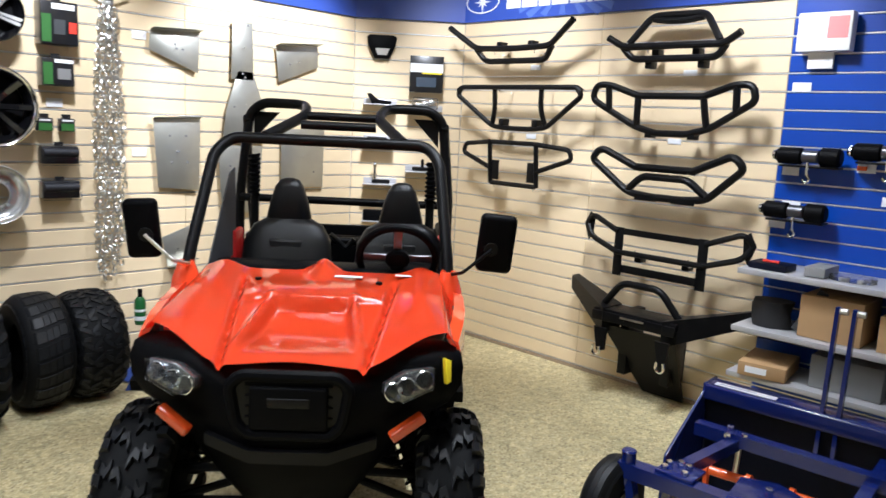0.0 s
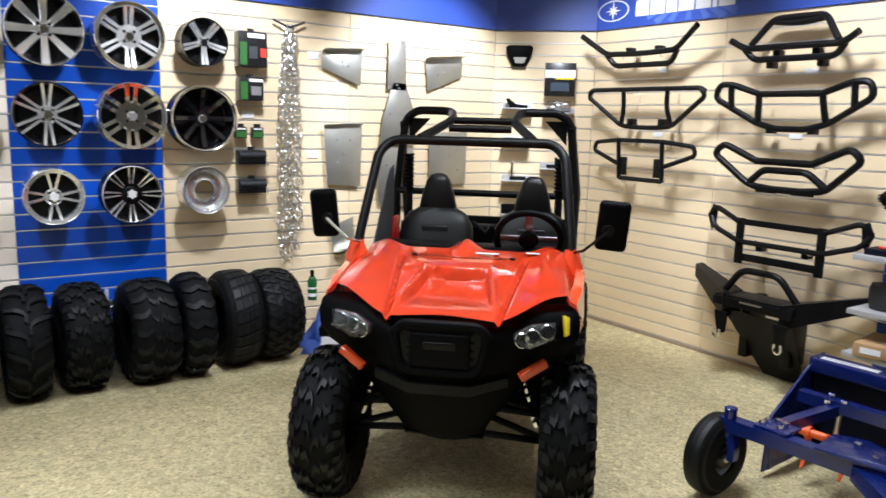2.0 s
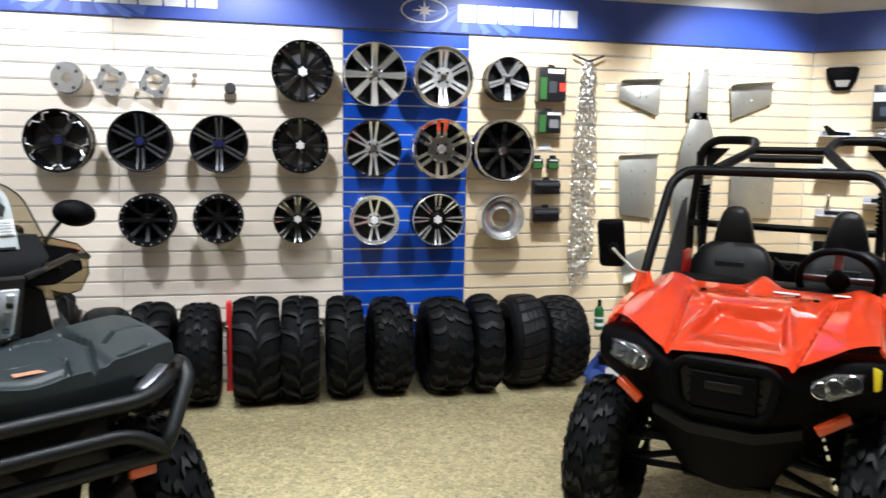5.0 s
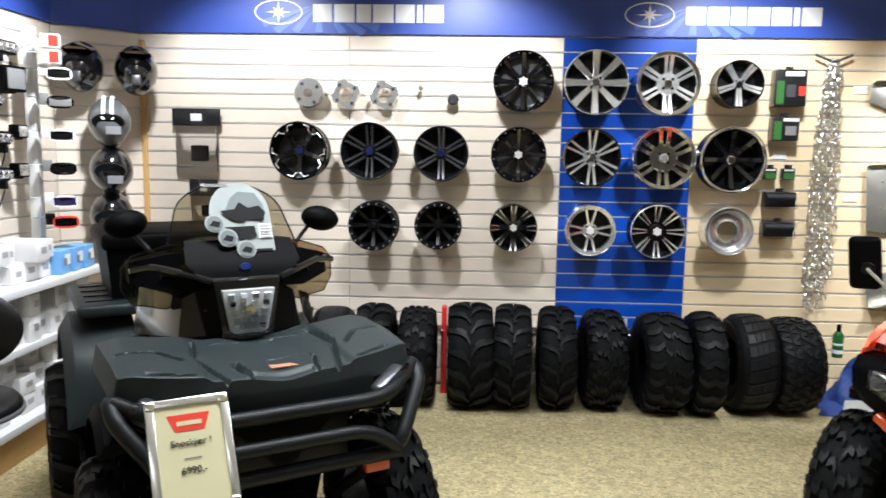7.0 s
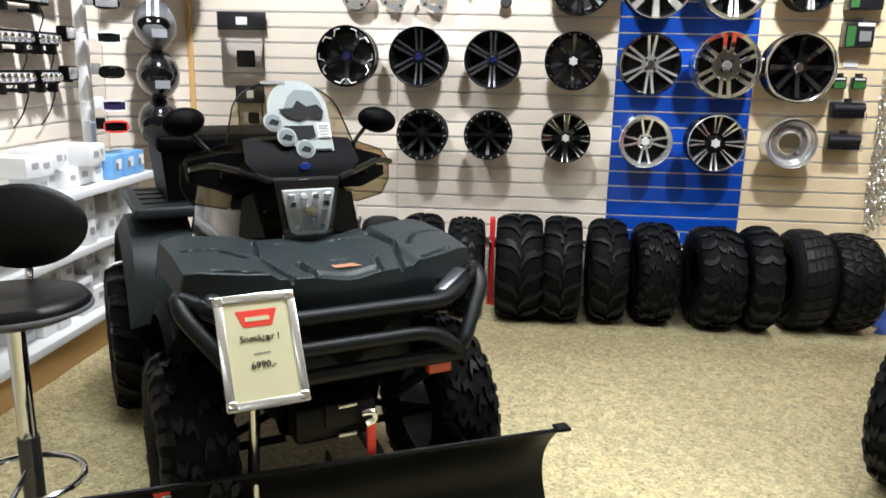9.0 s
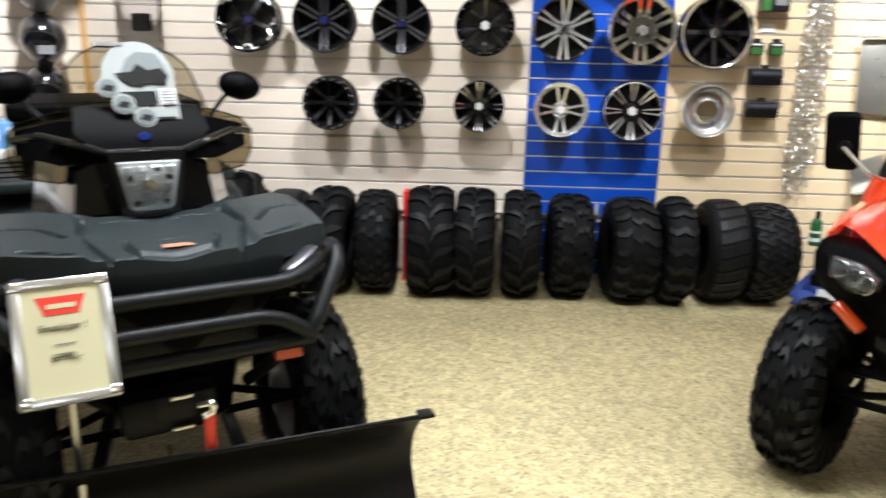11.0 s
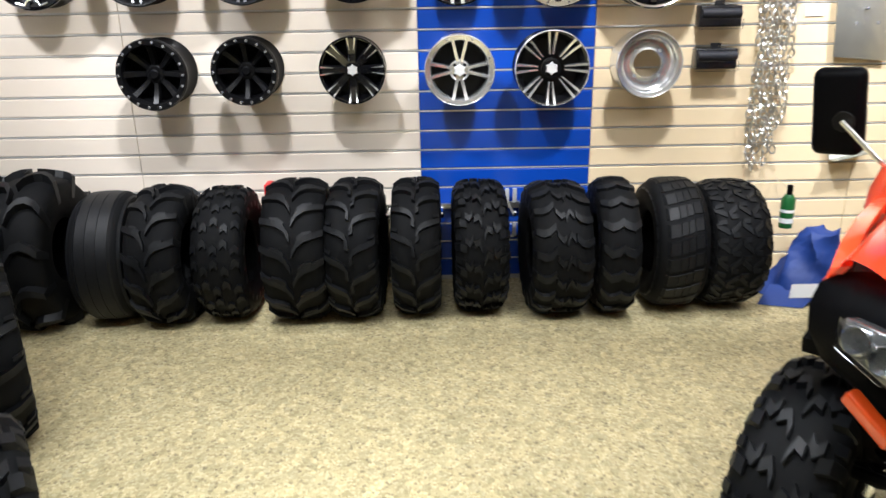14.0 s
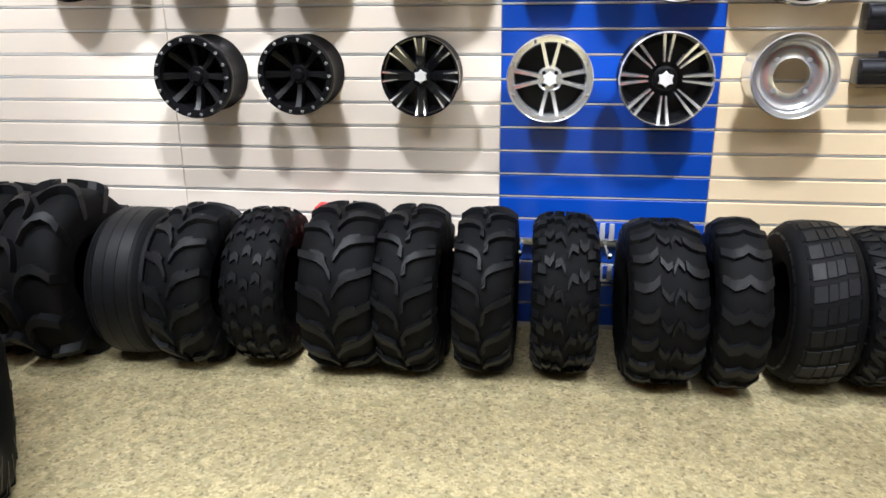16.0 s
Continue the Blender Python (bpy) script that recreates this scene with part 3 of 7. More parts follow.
        part("hub", disc(R * hub, 0.03, 28, y0=dish - 0.016, bevel=0.3), hub_mat, ob)
        lug_hole = finish("lug_hole", disc(R * 0.045, 0.004, 10, y0=dish - 0.019), MATTBLK)
        for k in range(4):
            q = math.pi * (k + 0.5) / 2
            part("lug_hole", lug_hole, MATTBLK, ob, m=pose(R * 0.2 * math.cos(q), 0, R * 0.2 * math.sin(q)))
    if cap is CAPMETAL:
        pts = [(R * (0.11 if k % 2 else 0.185) * math.sin(math.pi * k / 6), R * (0.11 if k % 2 else 0.185) * math.cos(math.pi * k / 6)) for k in range(12)]
        part("centre_cap", plate(pts, -0.018, m=pose(0, dish - 0.016, 0), bevel=0.003), cap, ob)
    elif cap is not None:
        part("centre_cap", disc(R * 0.14, -0.014, 20, y0=dish - 0.016, bevel=0.4), cap, ob)
    return ob


PAIR = lambda a, b, w0, w1, r0, r1: ((-a, -b, w0, w1, r0, r1), (a, b, w0, w1, r0, r1))
S = {
    "black8": (GLOSSBLK, 0.90, 8, ((0, 0, 0.06, 0.085, 0.2, 0.92),), GLOSSBLK, 0.25, GLOSSBLK, CAPMETAL, GUNMETAL, GLOSSBLK, 0.055, "rivets"),
    "blade": (MACHINED, 0.94, 8, ((0, 0, 0.085, 0.125, 0.18, 0.95),), MACHINED, 0.25, MACHINED, CHROME, MATTBLK, GLOSSBLK, 0.045, ""),
    "silver6": (CHROME, 0.82, 6, PAIR(0.075, 0.095, 0.055, 0.062, 0.25, 0.88), MACHINED, 0.36, MACHINED, CHROME, MATTBLK, CHROME, 0.045, ""),
    "small5": (GLOSSBLK, 0.90, 5, PAIR(0.06, 0.09, 0.055, 0.075, 0.18, 0.93), MACHINED, 0.27, MACHINED, MATTBLK, MATTBLK, GLOSSBLK, 0.04, ""),
    "five": (GLOSSBLK, 0.91, 5, ((0, 0, 0.10, 0.11, 0.2, 0.92),), GLOSSBLK, 0.26, GLOSSBLK, CAPBLUE, DARKGUN, GLOSSBLK, 0.06, "notched"),
    "gun6": (MATTBLK, 0.88, 6, PAIR(0.075, 0.10, 0.04, 0.045, 0.2, 0.90), DARKGUN, 0.24, MATTBLK, CAPBLUE, MATTBLK, MATTBLK, 0.06, ""),
    "gun5": (DARKGUN, 0.90, 6, PAIR(0.06, 0.085, 0.045, 0.05, 0.2, 0.92), GUNMETAL, 0.26, DARKGUN, CAPBLUE, MATTBLK, MATTBLK, 0.055, ""),
    "mach6": (GLOSSBLK, 0.93, 6, PAIR(0.05, 0.13, 0.05, 0.055, 0.2, 0.95), MACHINED, 0.30, MACHINED, CHROME, MATTBLK, GLOSSBLK, 0.04, ""),
    "chrome8": (CHROME, 0.83, 6, PAIR(0.10, 0.135, 0.075, 0.075, 0.3, 0.88), CHROME, 0.44, CHROME, MACHINED, MATTBLK, CHROME, 0.04, "rivets"),
    "deep": (CHROME, 0.88, 8, ((0, 0, 0.07, 0.09, 0.2, 0.86),), GLOSSBLK, 0.25, GLOSSBLK, CHROME, MATTBLK, GLOSSBLK, 0.07, ""),
    "bead": (MATTBLK, 0.92, 8, ((0, 0, 0.07, 0.10, 0.25, 0.82),), MATTBLK, 0.28, MATTBLK, MATTBLK, MATTBLK, MATTBLK, 0.06, "beadlock"),
    "tips": (GLOSSBLK, 0.93, 8, ((0, 0, 0.12, 0.18, 0.2, 0.93),), GLOSSBLK, 0.27, MATTBLK, CAPMETAL, MATTBLK, GLOSSBLK, 0.045, "tips"),
    "cross": (MACHINED, 0.80, 4, PAIR(0.05, 0.20, 0.055, 0.055, 0.2, 0.85), MACHINED, 0.30, MACHINED, CAPMETAL, MATTBLK, CHROME, 0.045, "rivets"),
    "split": (MACHINED, 0.95, 8, PAIR(0.045, 0.10, 0.022, 0.045, 0.36, 0.95), MACHINED, 0.27, MATTBLK, CAPMETAL, MATTBLK, GLOSSBLK, 0.045, ""),
    "ring": (MACHINED, 0.82, 0, (), MACHINED, 0.0, MACHINED, None, None, MACHINED, 0.05, "open")}
for x, z, r, st, lab in (
        (1.163, 2.118, 0.199, "black8", "gloss black alloy rim with a chrome cap"), (1.635, 2.116, 0.209, "blade", "machined silver alloy rim with eight broad blades"),
        (2.102, 2.114, 0.208, "silver6", "polished silver alloy rim with twin spokes"), (2.559, 2.116, 0.153, "small5", "small black alloy rim with machined spokes"),
        (-0.328, 1.643, 0.196, "five", "gloss black five-spoke rim with a machined edge"), (0.147, 1.647, 0.192, "gun6", "matt gunmetal alloy rim with twin spokes"),
        (0.629, 1.639, 0.184, "gun5", "gunmetal alloy rim with forked spokes"), (1.144, 1.640, 0.183, "black8", "gloss black alloy rim with a chrome cap"),
        (1.629, 1.629, 0.189, "mach6", "machined alloy rim with forked spokes on black"), (2.099, 1.632, 0.207, "chrome8", "bright chrome rim with eight windows"),
        (2.547, 1.628, 0.217, "deep", "deep gloss black rim with a chrome lip"), (0.179, 1.149, 0.168, "bead", "matt black beadlock rim with a ring of bolts"),
        (0.617, 1.158, 0.159, "bead", "matt black beadlock rim with bright bolts"), (1.123, 1.152, 0.159, "tips", "black rim with machined spoke tips and chrome cap"),
        (1.637, 1.143, 0.169, "cross", "chrome-lipped rim with forked silver spokes"), (2.080, 1.145, 0.18, "split", "black rim with machined split spokes"),
        (2.547, 1.158, 0.16, "ring", "plain polished aluminium rim with an open centre")):
    rim_thing(x, z, r, S[st], lab + " on the wall", 0.19 if st == "bead" else 0.165)

# ---- the red utility vehicle ----
def wheel(parent, x, y, R, W, pattern, seed, rimmat, side):
    """A mounted wheel: rim, tyre and tread, its outer face towards side."""
    ca, tr = tyre_meshes(R, W, pattern, seed)
    b = lathe([(0.15, -W * 0.36), (0.165, -W * 0.40), (0.168, -W * 0.30), (0.15, 0), (0.168, W * 0.30), (0.165, W * 0.40), (0.15, W * 0.36), (0.135, 0.0)], 40, "x")
    disc(0.14, 0.02, 32, "x", side * W * 0.12, bm=b)
    disc(0.05, 0.03 * side, 20, "x", side * W * 0.15, bm=b)
    for k in range(8):
        a = math.pi * k / 4
        box(0.02, 0.03, 0.09, side * W * 0.2, 0, 0.092, 0.004, m=pose(0, 0, 0, math.degrees(a), 0, 0), bm=b)
    w = part("wheel", b, rimmat, parent, m=pose(x, y, R - 0.006))
    part("tyre", ca, RUBBER_WALL, w)
    tagged(part("tread", tr, RUBBER, w, m=pose(0, 0, 0, seed * 13, 0, 0)), kind="stuff")
    return w


def spring(r, wire, z0, z1, turns, bm=None, m=None):
    pts = [(r * math.cos(2 * math.pi * turns * k / (turns * 10)), r * math.sin(2 * math.pi * turns * k / (turns * 10)), z0 + (z1 - z0) * k / (turns * 10)) for k in range(turns * 10 + 1)]
    return tube(pts, wire, 6, 0, bm=bm, m=m)


def smoothstep(a, c, t):
    t = max(0.0, min(1.0, (t - a) / (c - a)))
    return t * t * (3 - 2 * t)


utv = thing("utility_vehicle", pose(2.640, 1.920, 0, 0, 0, -43.5), "red and black two-seat off-road utility vehicle with roll cage", "utility vehicle")
for sx in (-1, 1):
    wheel(utv, sx * 0.515, 0.22, 0.327, 0.225, "maze", 3 + sx, MATTBLK, sx)
    wheel(utv, sx * 0.53, 2.10, 0.33, 0.26, "maze", 8 + sx, MATTBLK, sx)


def hood_z(x, y, u):
    """The height of the hood: a crowned sheet with two long joints, a sunken tray between raised ribs and a step behind it."""
    a = abs(x)
    z = 0.888 + 0.175 * (y + 0.03) / 0.8 - 0.03 * ((y + 0.03) / 0.8) ** 2
    z += 0.055 * smoothstep(0.2, 0.45, a) * (1 - smoothstep(0.0, 0.7, y))
    z -= 0.024 * math.exp(-((a - 0.228 - 0.11 * y) / 0.011) ** 2) * (1 - smoothstep(0.62, 0.70, y))
    w = 0.195 - 0.13 * y
    z -= 0.036 * (1 - smoothstep(w - 0.016, w + 0.01, a)) * smoothstep(0.02, 0.26, y) * (1 - smoothstep(0.425, 0.445, y))
    z += 0.016 * math.exp(-((a - w - 0.018) / 0.014) ** 2) * smoothstep(0.0, 0.12, y) * (1 - smoothstep(0.42, 0.5, y))
    z += 0.022 * (1 - smoothstep(0.20, 0.30, a)) * smoothstep(0.43, 0.45, y) * (1 - smoothstep(0.5, 0.72, y))
    z += 0.03 * math.exp(-(((a - 0.40) / 0.06) ** 2)) * smoothstep(0.2, 0.6, y)
    z -= 0.07 * smoothstep(0.9, 1.0, abs(u))
    z += 0.045 * math.exp(-((x / 0.05) ** 2)) * smoothstep(0.62, 0.74, y)
    return z


rows = []
for i in range(91):
    v = i / 90
    row = []
    for j in range(131):
        u = -1 + j / 65
        half = 0.535 - 0.01 * v
        x = u * half
        y0 = -0.035 + 0.17 * smoothstep(0.36, 1.0, abs(u)) + 0.03 * (1 - smoothstep(0.0, 0.45, abs(u)))
        y = y0 + (0.79 - 0.02 * abs(u) - y0) * v
        row.append((x, y, hood_z(x, y, u)))
    rows.append(row)
b = grid_mesh(rows)
bmesh.ops.solidify(b, geom=b.faces[:], thickness=0.008)
part("hood", b, RED, utv, "glossy red-orange plastic hood", smooth=50)
for sx in (-1, 1):
    # red wing panel running back over the wheel arch
    secs = []
    for y, z0, z1, xo in ((0.16, 0.90, 0.945, 0.535), (0.32, 0.83, 0.965, 0.56), (0.48, 0.80, 0.975, 0.575), (0.64, 0.72, 0.985, 0.58), (0.82, 0.62, 0.985, 0.575)):
        secs.append([(sx * (xo - 0.05), y, z1), (sx * (xo - 0.008), y, z1 - 0.015), (sx * xo, y, z0), (sx * (xo - 0.02), y, z0)])
    part("wing_panel", loft(secs), RED, utv)
    part("cowl_cone", lathe([(0.062, 0.93), (0.056, 0.99), (0.036, 1.045), (0.034, 1.06), (0.02, 1.06), (0.02, 0.93)], 20, "z", m=pose(sx * 0.53 - 0.018, 0.735, 0)), RED, utv)
    # inner wheel arch
    arch = [(sx * 0.47, 0.24 + 0.38 * math.cos(t), 0.37 + 0.40 * math.sin(t)) for t in [math.pi * (0.15 + 0.45 * k / 10) for k in range(11)]]
    part("wheel_arch", tube(arch, 0.02, 8, 0, square=4.0), PLASTBLK, utv)
    # headlight: housing, reflector pieces and clear cover
    quad = [(sx * 0.452, 0.892), (sx * 0.36, 0.884), (sx * 0.292, 0.848), (sx * 0.288, 0.815), (sx * 0.345, 0.788), (sx * 0.445, 0.828)]
    piv = Matrix.Translation((sx * 0.41, -0.022, 0)) @ pose(0, 0, 0, -14, 0, sx * 14) @ Matrix.Translation((-sx * 0.41, 0, 0))
    piv = Matrix.Translation((0, 0, 0.83)) @ piv @ Matrix.Translation((0, 0, -0.83))
    hl = part("headlight", plate(quad, 0.05, m=piv @ pose(0, 0.006, 0), bevel=0.004), BOWL, utv, "clear headlight with a bright reflector")
    for dx, dz in ((0.415, 0.855), (0.355, 0.836), (0.315, 0.822)):
        part("reflector", lathe([(0.004, 0.03), (0.014, 0.028), (0.024, 0.012), (0.028, 0.0), (0.03, 0.002), (0.02, 0.03)], 20, "y", closed=False, m=piv @ pose(sx * dx, -0.012, dz)), CHROME, hl)
    part("lens", plate(quad, 0.004, m=piv @ pose(0, -0.018, 0), bevel=0.001), LENS, hl)
    am = pose(sx * 0.366, -0.012, 0.695, 8, sx * -30, sx * 20)
    part("turn_signal", box(0.125, 0.035, 0.036, 0, 0, 0, 0.008, 3, m=am), AMBER, utv, "amber turn signal lens")
    if sx > 0:
        part("side_reflector", plate([(sx * 0.490, 0.920), (sx * 0.510, 0.910), (sx * 0.508, 0.845), (sx * 0.494, 0.835)], 0.04, m=piv @ pose(0, 0.012, 0), bevel=0.002), YELLOW, utv, "yellow side reflector")
    # suspension
    for y0, z0, z1 in ((0.12, 0.36, 0.30), (0.32, 0.36, 0.30), (0.14, 0.47, 0.42), (0.30, 0.47, 0.42)):
        part("control_arm", tube([(sx * 0.17, y0, z0), (sx * 0.46, 0.22, z1)], 0.016, 8, 0), STEELBLK, utv)
    sh = part("shock_absorber", tube([(sx * 0.39, 0.24, 0.36), (sx * 0.27, 0.28, 0.72)], 0.017, 10, 0), CHROME, utv)
    d = Vector((sx * -0.12, 0.04, 0.36))
    part("spring", spring(0.032, 0.006, 0.03, 0.33, 8, m=Matrix.Translation((sx * 0.39, 0.24, 0.36)) @ d.to_track_quat("Z", "Y").to_matrix().to_4x4()), STEELBLK, sh)
    # mirror on a stalk
    mx, mz, mw = (-0.692, 1.195, 0.13) if sx < 0 else (0.69, 1.195, 0.145)
    mm = pose(mx, 0.66, mz, 6, 4 * sx, 0)
    mi = part("wing_mirror", box(mw, 0.06, 0.235, 0, 0, 0, 0.024, 4, m=mm), PLASTBLK, utv, "black plastic wing mirror on a stalk")
    part("mirror_dimple", disc(0.028, 0.01, 20, "y", -0.034, bm=None, m=mm @ pose(sx * -0.02, 0, -0.02)), STEELBLK, mi)
    part("stalk", tube([(mx + sx * -0.02, 0.62, mz - 0.02), (sx * 0.56, 0.61, 1.08), (sx * 0.525, 0.70, 1.055)], 0.007, 8, 0.02), ALU if sx < 0 else STEELBLK, mi)

# black nose
secs = []
for z, w, yc, ys in ((0.925, 0.50, 0.06, 0.17), (0.905, 0.535, 0.0, 0.13), (0.86, 0.545, -0.025, 0.11), (0.80, 0.54, -0.035, 0.11), (0.74, 0.50, -0.045, 0.10), (0.67, 0.38, -0.055, 0.09), (0.58, 0.31, -0.05, 0.06), (0.46, 0.215, 0.01, 0.06), (0.36, 0.165, 0.08, 0.12), (0.30, 0.14, 0.16, 0.22)):
    ring = []
    for k in range(21):
        u = -1 + k / 10
        a = abs(u)
        zz = z - (0.065 if z > 0.9 else 0.03 if z > 0.85 else 0.0) * (1 - smoothstep(0.38, 0.62, a))
        ring.append((u * w, yc + (ys - yc) * a ** 2.2, zz))
    ring += [(w * 0.9, 0.42, z - 0.06), (-w * 0.9, 0.42, z - 0.06)]
    secs.append(ring)
part("front_fascia", loft(secs), PLASTBLK, utv, "matt black plastic nose", smooth=60)
mouth = mirrored([(0.0, 0.865), (0.15, 0.865), (0.185, 0.83), (0.165, 0.71), (0.13, 0.675), (0.0, 0.675)])
part("grille_frame", tube([(x, -0.058, z) for x, z in mouth], 0.02, 10, 0.03, closed=True), PLASTBLK, utv)
part("grille", plate(mouth, 0.02, m=pose(0, -0.058, 0)), MATTBLK, utv)
for k in range(5):
    part("grille_bar", box(0.27, 0.008, 0.007, 0, -0.062, 0.70 + k * 0.034, 0.003), PLASTBLK, utv)
part("bumper_pad", box(0.24, 0.022, 0.14, 0, -0.068, 0.765, 0.035, 4), PLASTBLK, utv)
part("emblem_recess", box(0.13, 0.006, 0.03, 0.0, -0.079, 0.785, 0.012, 3), MATTBLK, utv)
part("chin_bar", loft([[(-0.27, -0.02, 0.655), (-0.27, 0.05, 0.655), (-0.27, 0.05, 0.62), (-0.27, -0.02, 0.62)], [(-0.12, -0.075, 0.625), (-0.12, 0.0, 0.625), (-0.12, 0.0, 0.585), (-0.12, -0.075, 0.585)],
                       [(0.12, -0.075, 0.625), (0.12, 0.0, 0.625), (0.12, 0.0, 0.585), (0.12, -0.075, 0.585)], [(0.27, -0.02, 0.655), (0.27, 0.05, 0.655), (0.27, 0.05, 0.62), (0.27, -0.02, 0.62)]]), STEELBLK, utv)
part("skid_plate", loft([[(-0.17, 0.12, 0.34), (0.17, 0.12, 0.34), (0.17, 0.125, 0.33), (-0.17, 0.125, 0.33)], [(-0.2, 2.2, 0.30), (0.2, 2.2, 0.30), (0.2, 2.2, 0.29), (-0.2, 2.2, 0.29)]]), STEELBLK, utv)
# tub, dash, bed
part("body_tub", box(1.0, 1.45, 0.40, 0, 1.2, 0.52, 0.06, 3), PLASTBLK, utv)
part("dashboard", box(0.98, 0.22, 0.16, 0, 0.86, 0.965, 0.05, 3), PLASTBLK, utv)
b = box(1.06, 0.75, 0.05, 0, 2.15, 0.76, 0.02)
for q in (box(0.04, 0.75, 0.30, 0.52, 2.15, 0.88, 0.015), box(0.04, 0.75, 0.30, -0.52, 2.15, 0.88, 0.015), box(1.06, 0.04, 0.30, 0, 1.79, 0.88, 0.015), box(1.06, 0.04, 0.26, 0, 2.51, 0.86, 0.015)):
    join(q, b)
part("cargo_bed", b, PLASTBLK, utv)
part("rear_frame", box(0.5, 0.9, 0.25, 0, 2.05, 0.55, 0.05), STEELBLK, utv)
for sx in (-1, 1):
    part("side_panel", box(0.03, 0.16, 0.34, sx * 0.50, 1.40, 0.93, 0.01), REDPAINT, utv)
    # side net, a taut grey mesh
    part("side_net", plate([(0, 0), (0.52, 0.0), (0.5, 0.42), (0.40, 0.40)], 0.006, m=pose(sx * 0.50, 0.86, 0.98, 0, 0, 90)), mat("grey_side_net", (0.05, 0.05, 0.055), 0.7, vary=0.2), utv)
# seats
for sx in (-1, 1):
    s = sx * 0.267 + 0.032
    part("seat_cushion", box(0.44, 0.45, 0.15, s, 1.05, 0.78, 0.05, 4), LEATHER, utv)
    secs = []
    for z, w, y, d in ((0.80, 0.20, 1.24, 0.07), (0.95, 0.215, 1.27, 0.075), (1.07, 0.205, 1.30, 0.07), (1.14, 0.165, 1.315, 0.06), (1.175, 0.10, 1.325, 0.05)):
        secs.append([(s + w * math.copysign(abs(math.cos(t)) ** 0.55, math.cos(t)), y + d * math.copysign(abs(math.sin(t)) ** 0.7, math.sin(t)), z) for t in (2 * math.pi * k / 24 for k in range(24))])
    back = part("seat_back", loft(secs), LEATHER, utv, "black vinyl seat back", smooth=60)
    part("centre_pleat", box(0.15, 0.02, 0.24, s, 1.212 + 0.022, 0.96, 0.008, 3, m=pose(0, 0, 0)), LEATHER, back)
    secs = []
    for z, w, d in ((1.13, 0.100, 0.045), (1.165, 0.108, 0.055), (1.25, 0.090, 0.055), (1.325, 0.066, 0.048), (1.355, 0.045, 0.035), (1.365, 0.02, 0.015)):
        secs.append([(s + w * math.copysign(abs(math.cos(t)) ** 0.6, math.cos(t)), 1.33 + d * math.copysign(abs(math.sin(t)) ** 0.7, math.sin(t)), z) for t in (2 * math.pi * k / 24 for k in range(24))])
    part("headrest", loft(secs), LEATHER, utv, smooth=60)
# steering wheel
st = pose(0.30, 0.80, 1.09, 28, 0, 0)
sw = part("steering_wheel", tube([(0.158 * math.cos(2 * math.pi * k / 40), 0, 0.158 * math.sin(2 * math.pi * k / 40)) for k in range(40)], 0.016, 10, 0, closed=True, m=st), PLASTBLK, utv)
for a in (0, 180, 270):
    part("spoke", box(0.13, 0.012, 0.035, 0.085, 0.008, 0, 0.005, m=st @ pose(0, 0, 0, 0, a, 0)), GUNMETAL, sw)
part("horn_pad", disc(0.05, -0.04, 24, "y", 0.02, 0.3, m=st), PLASTBLK, sw)
part("steering_column", tube([(0.30, 0.81, 1.07), (0.30, 0.86, 0.97)], 0.03, 12, 0), PLASTBLK, utv)
# roll cage
part("cage_tube", tube([(-0.555, 0.745, 0.98), (-0.545, 0.79, 1.10), (-0.50, 0.98, 1.49), (-0.44, 1.04, 1.553), (0.40, 1.04, 1.553), (0.46, 0.98, 1.49), (0.505, 0.79, 1.10), (0.515, 0.745, 0.98)], 0.0245, 14, 0.09), STEELBLK, utv, "black front hoop of the roll cage")
for sx in (-1, 1):
    part("cage_tube", tube([(sx * 0.54, 1.62, 0.70), (sx * 0.535, 1.62, 1.25), (sx * 0.49, 1.62, 1.66), (sx * 0.42, 1.60, 1.715), (sx * 0.20, 1.58, 1.715), (sx * 0.17, 1.36, 1.66), (sx * 0.30, 1.04, 1.56)], 0.0245, 14, 0.08), STEELBLK, utv)
    part("cage_tube", tube([(sx * 0.50, 1.60, 1.64), (sx * 0.56, 1.98, 1.22), (sx * 0.555, 2.05, 0.98)], 0.02, 12, 0.06), STEELBLK, utv)
    part("belt_post", tube([(sx * 0.44, 1.52, 1.12), (sx * 0.44, 1.52, 1.46)], 0.022, 12, 0), STEELBLK, utv)
    part("belt_bellows", spring(0.025, 0.007, 1.26, 1.46, 9, m=pose(sx * 0.44, 1.50, 0)), PLASTBLK, utv)
    part("gusset", plate([(0.0, 0.0), (0.13, 0.0), (0.0, -0.14)], 0.004, m=pose(sx * 0.47, 1.63, 1.67, 0, 0, 0 if sx < 0 else 180)), STEELBLK, utv)
for y, z in ((1.36, 1.66), (1.22, 1.618), (1.60, 1.235)):
    part("cross_bar", tube([(-0.17 if z > 1.5 else -0.53, y, z), (0.17 if z > 1.5 else 0.53, y, z)], 0.02, 12, 0), STEELBLK, utv)
part("cross_bar", tube([(-0.50, 1.60, 1.03), (0.50, 1.60, 1.03)], 0.02, 12, 0), STEELBLK, utv)
part("belt_bar", tube([(-0.06, 1.55, 1.07), (0.02, 1.55, 1.0), (0.06, 1.55, 1.05)], 0.013, 8, 0.02), STEELBLK, utv)
for x, y, w in ((0.11, 0.68, 0.11), (0.33, 0.70, 0.07)):
    part("warning_label", box(w, 0.03, 0.002, x, y, hood_z(x, y, x / 0.53) + 0.010, 0), PRINT, utv, "white warning label")
for sx in (-1, 1):
    x, y = sx * 0.235, 0.62
    part("hood_fastener", disc(0.013, 0.01, 16, "z", hood_z(x, y, x / 0.53), m=pose(x, y, 0)), PLASTBLK, utv)

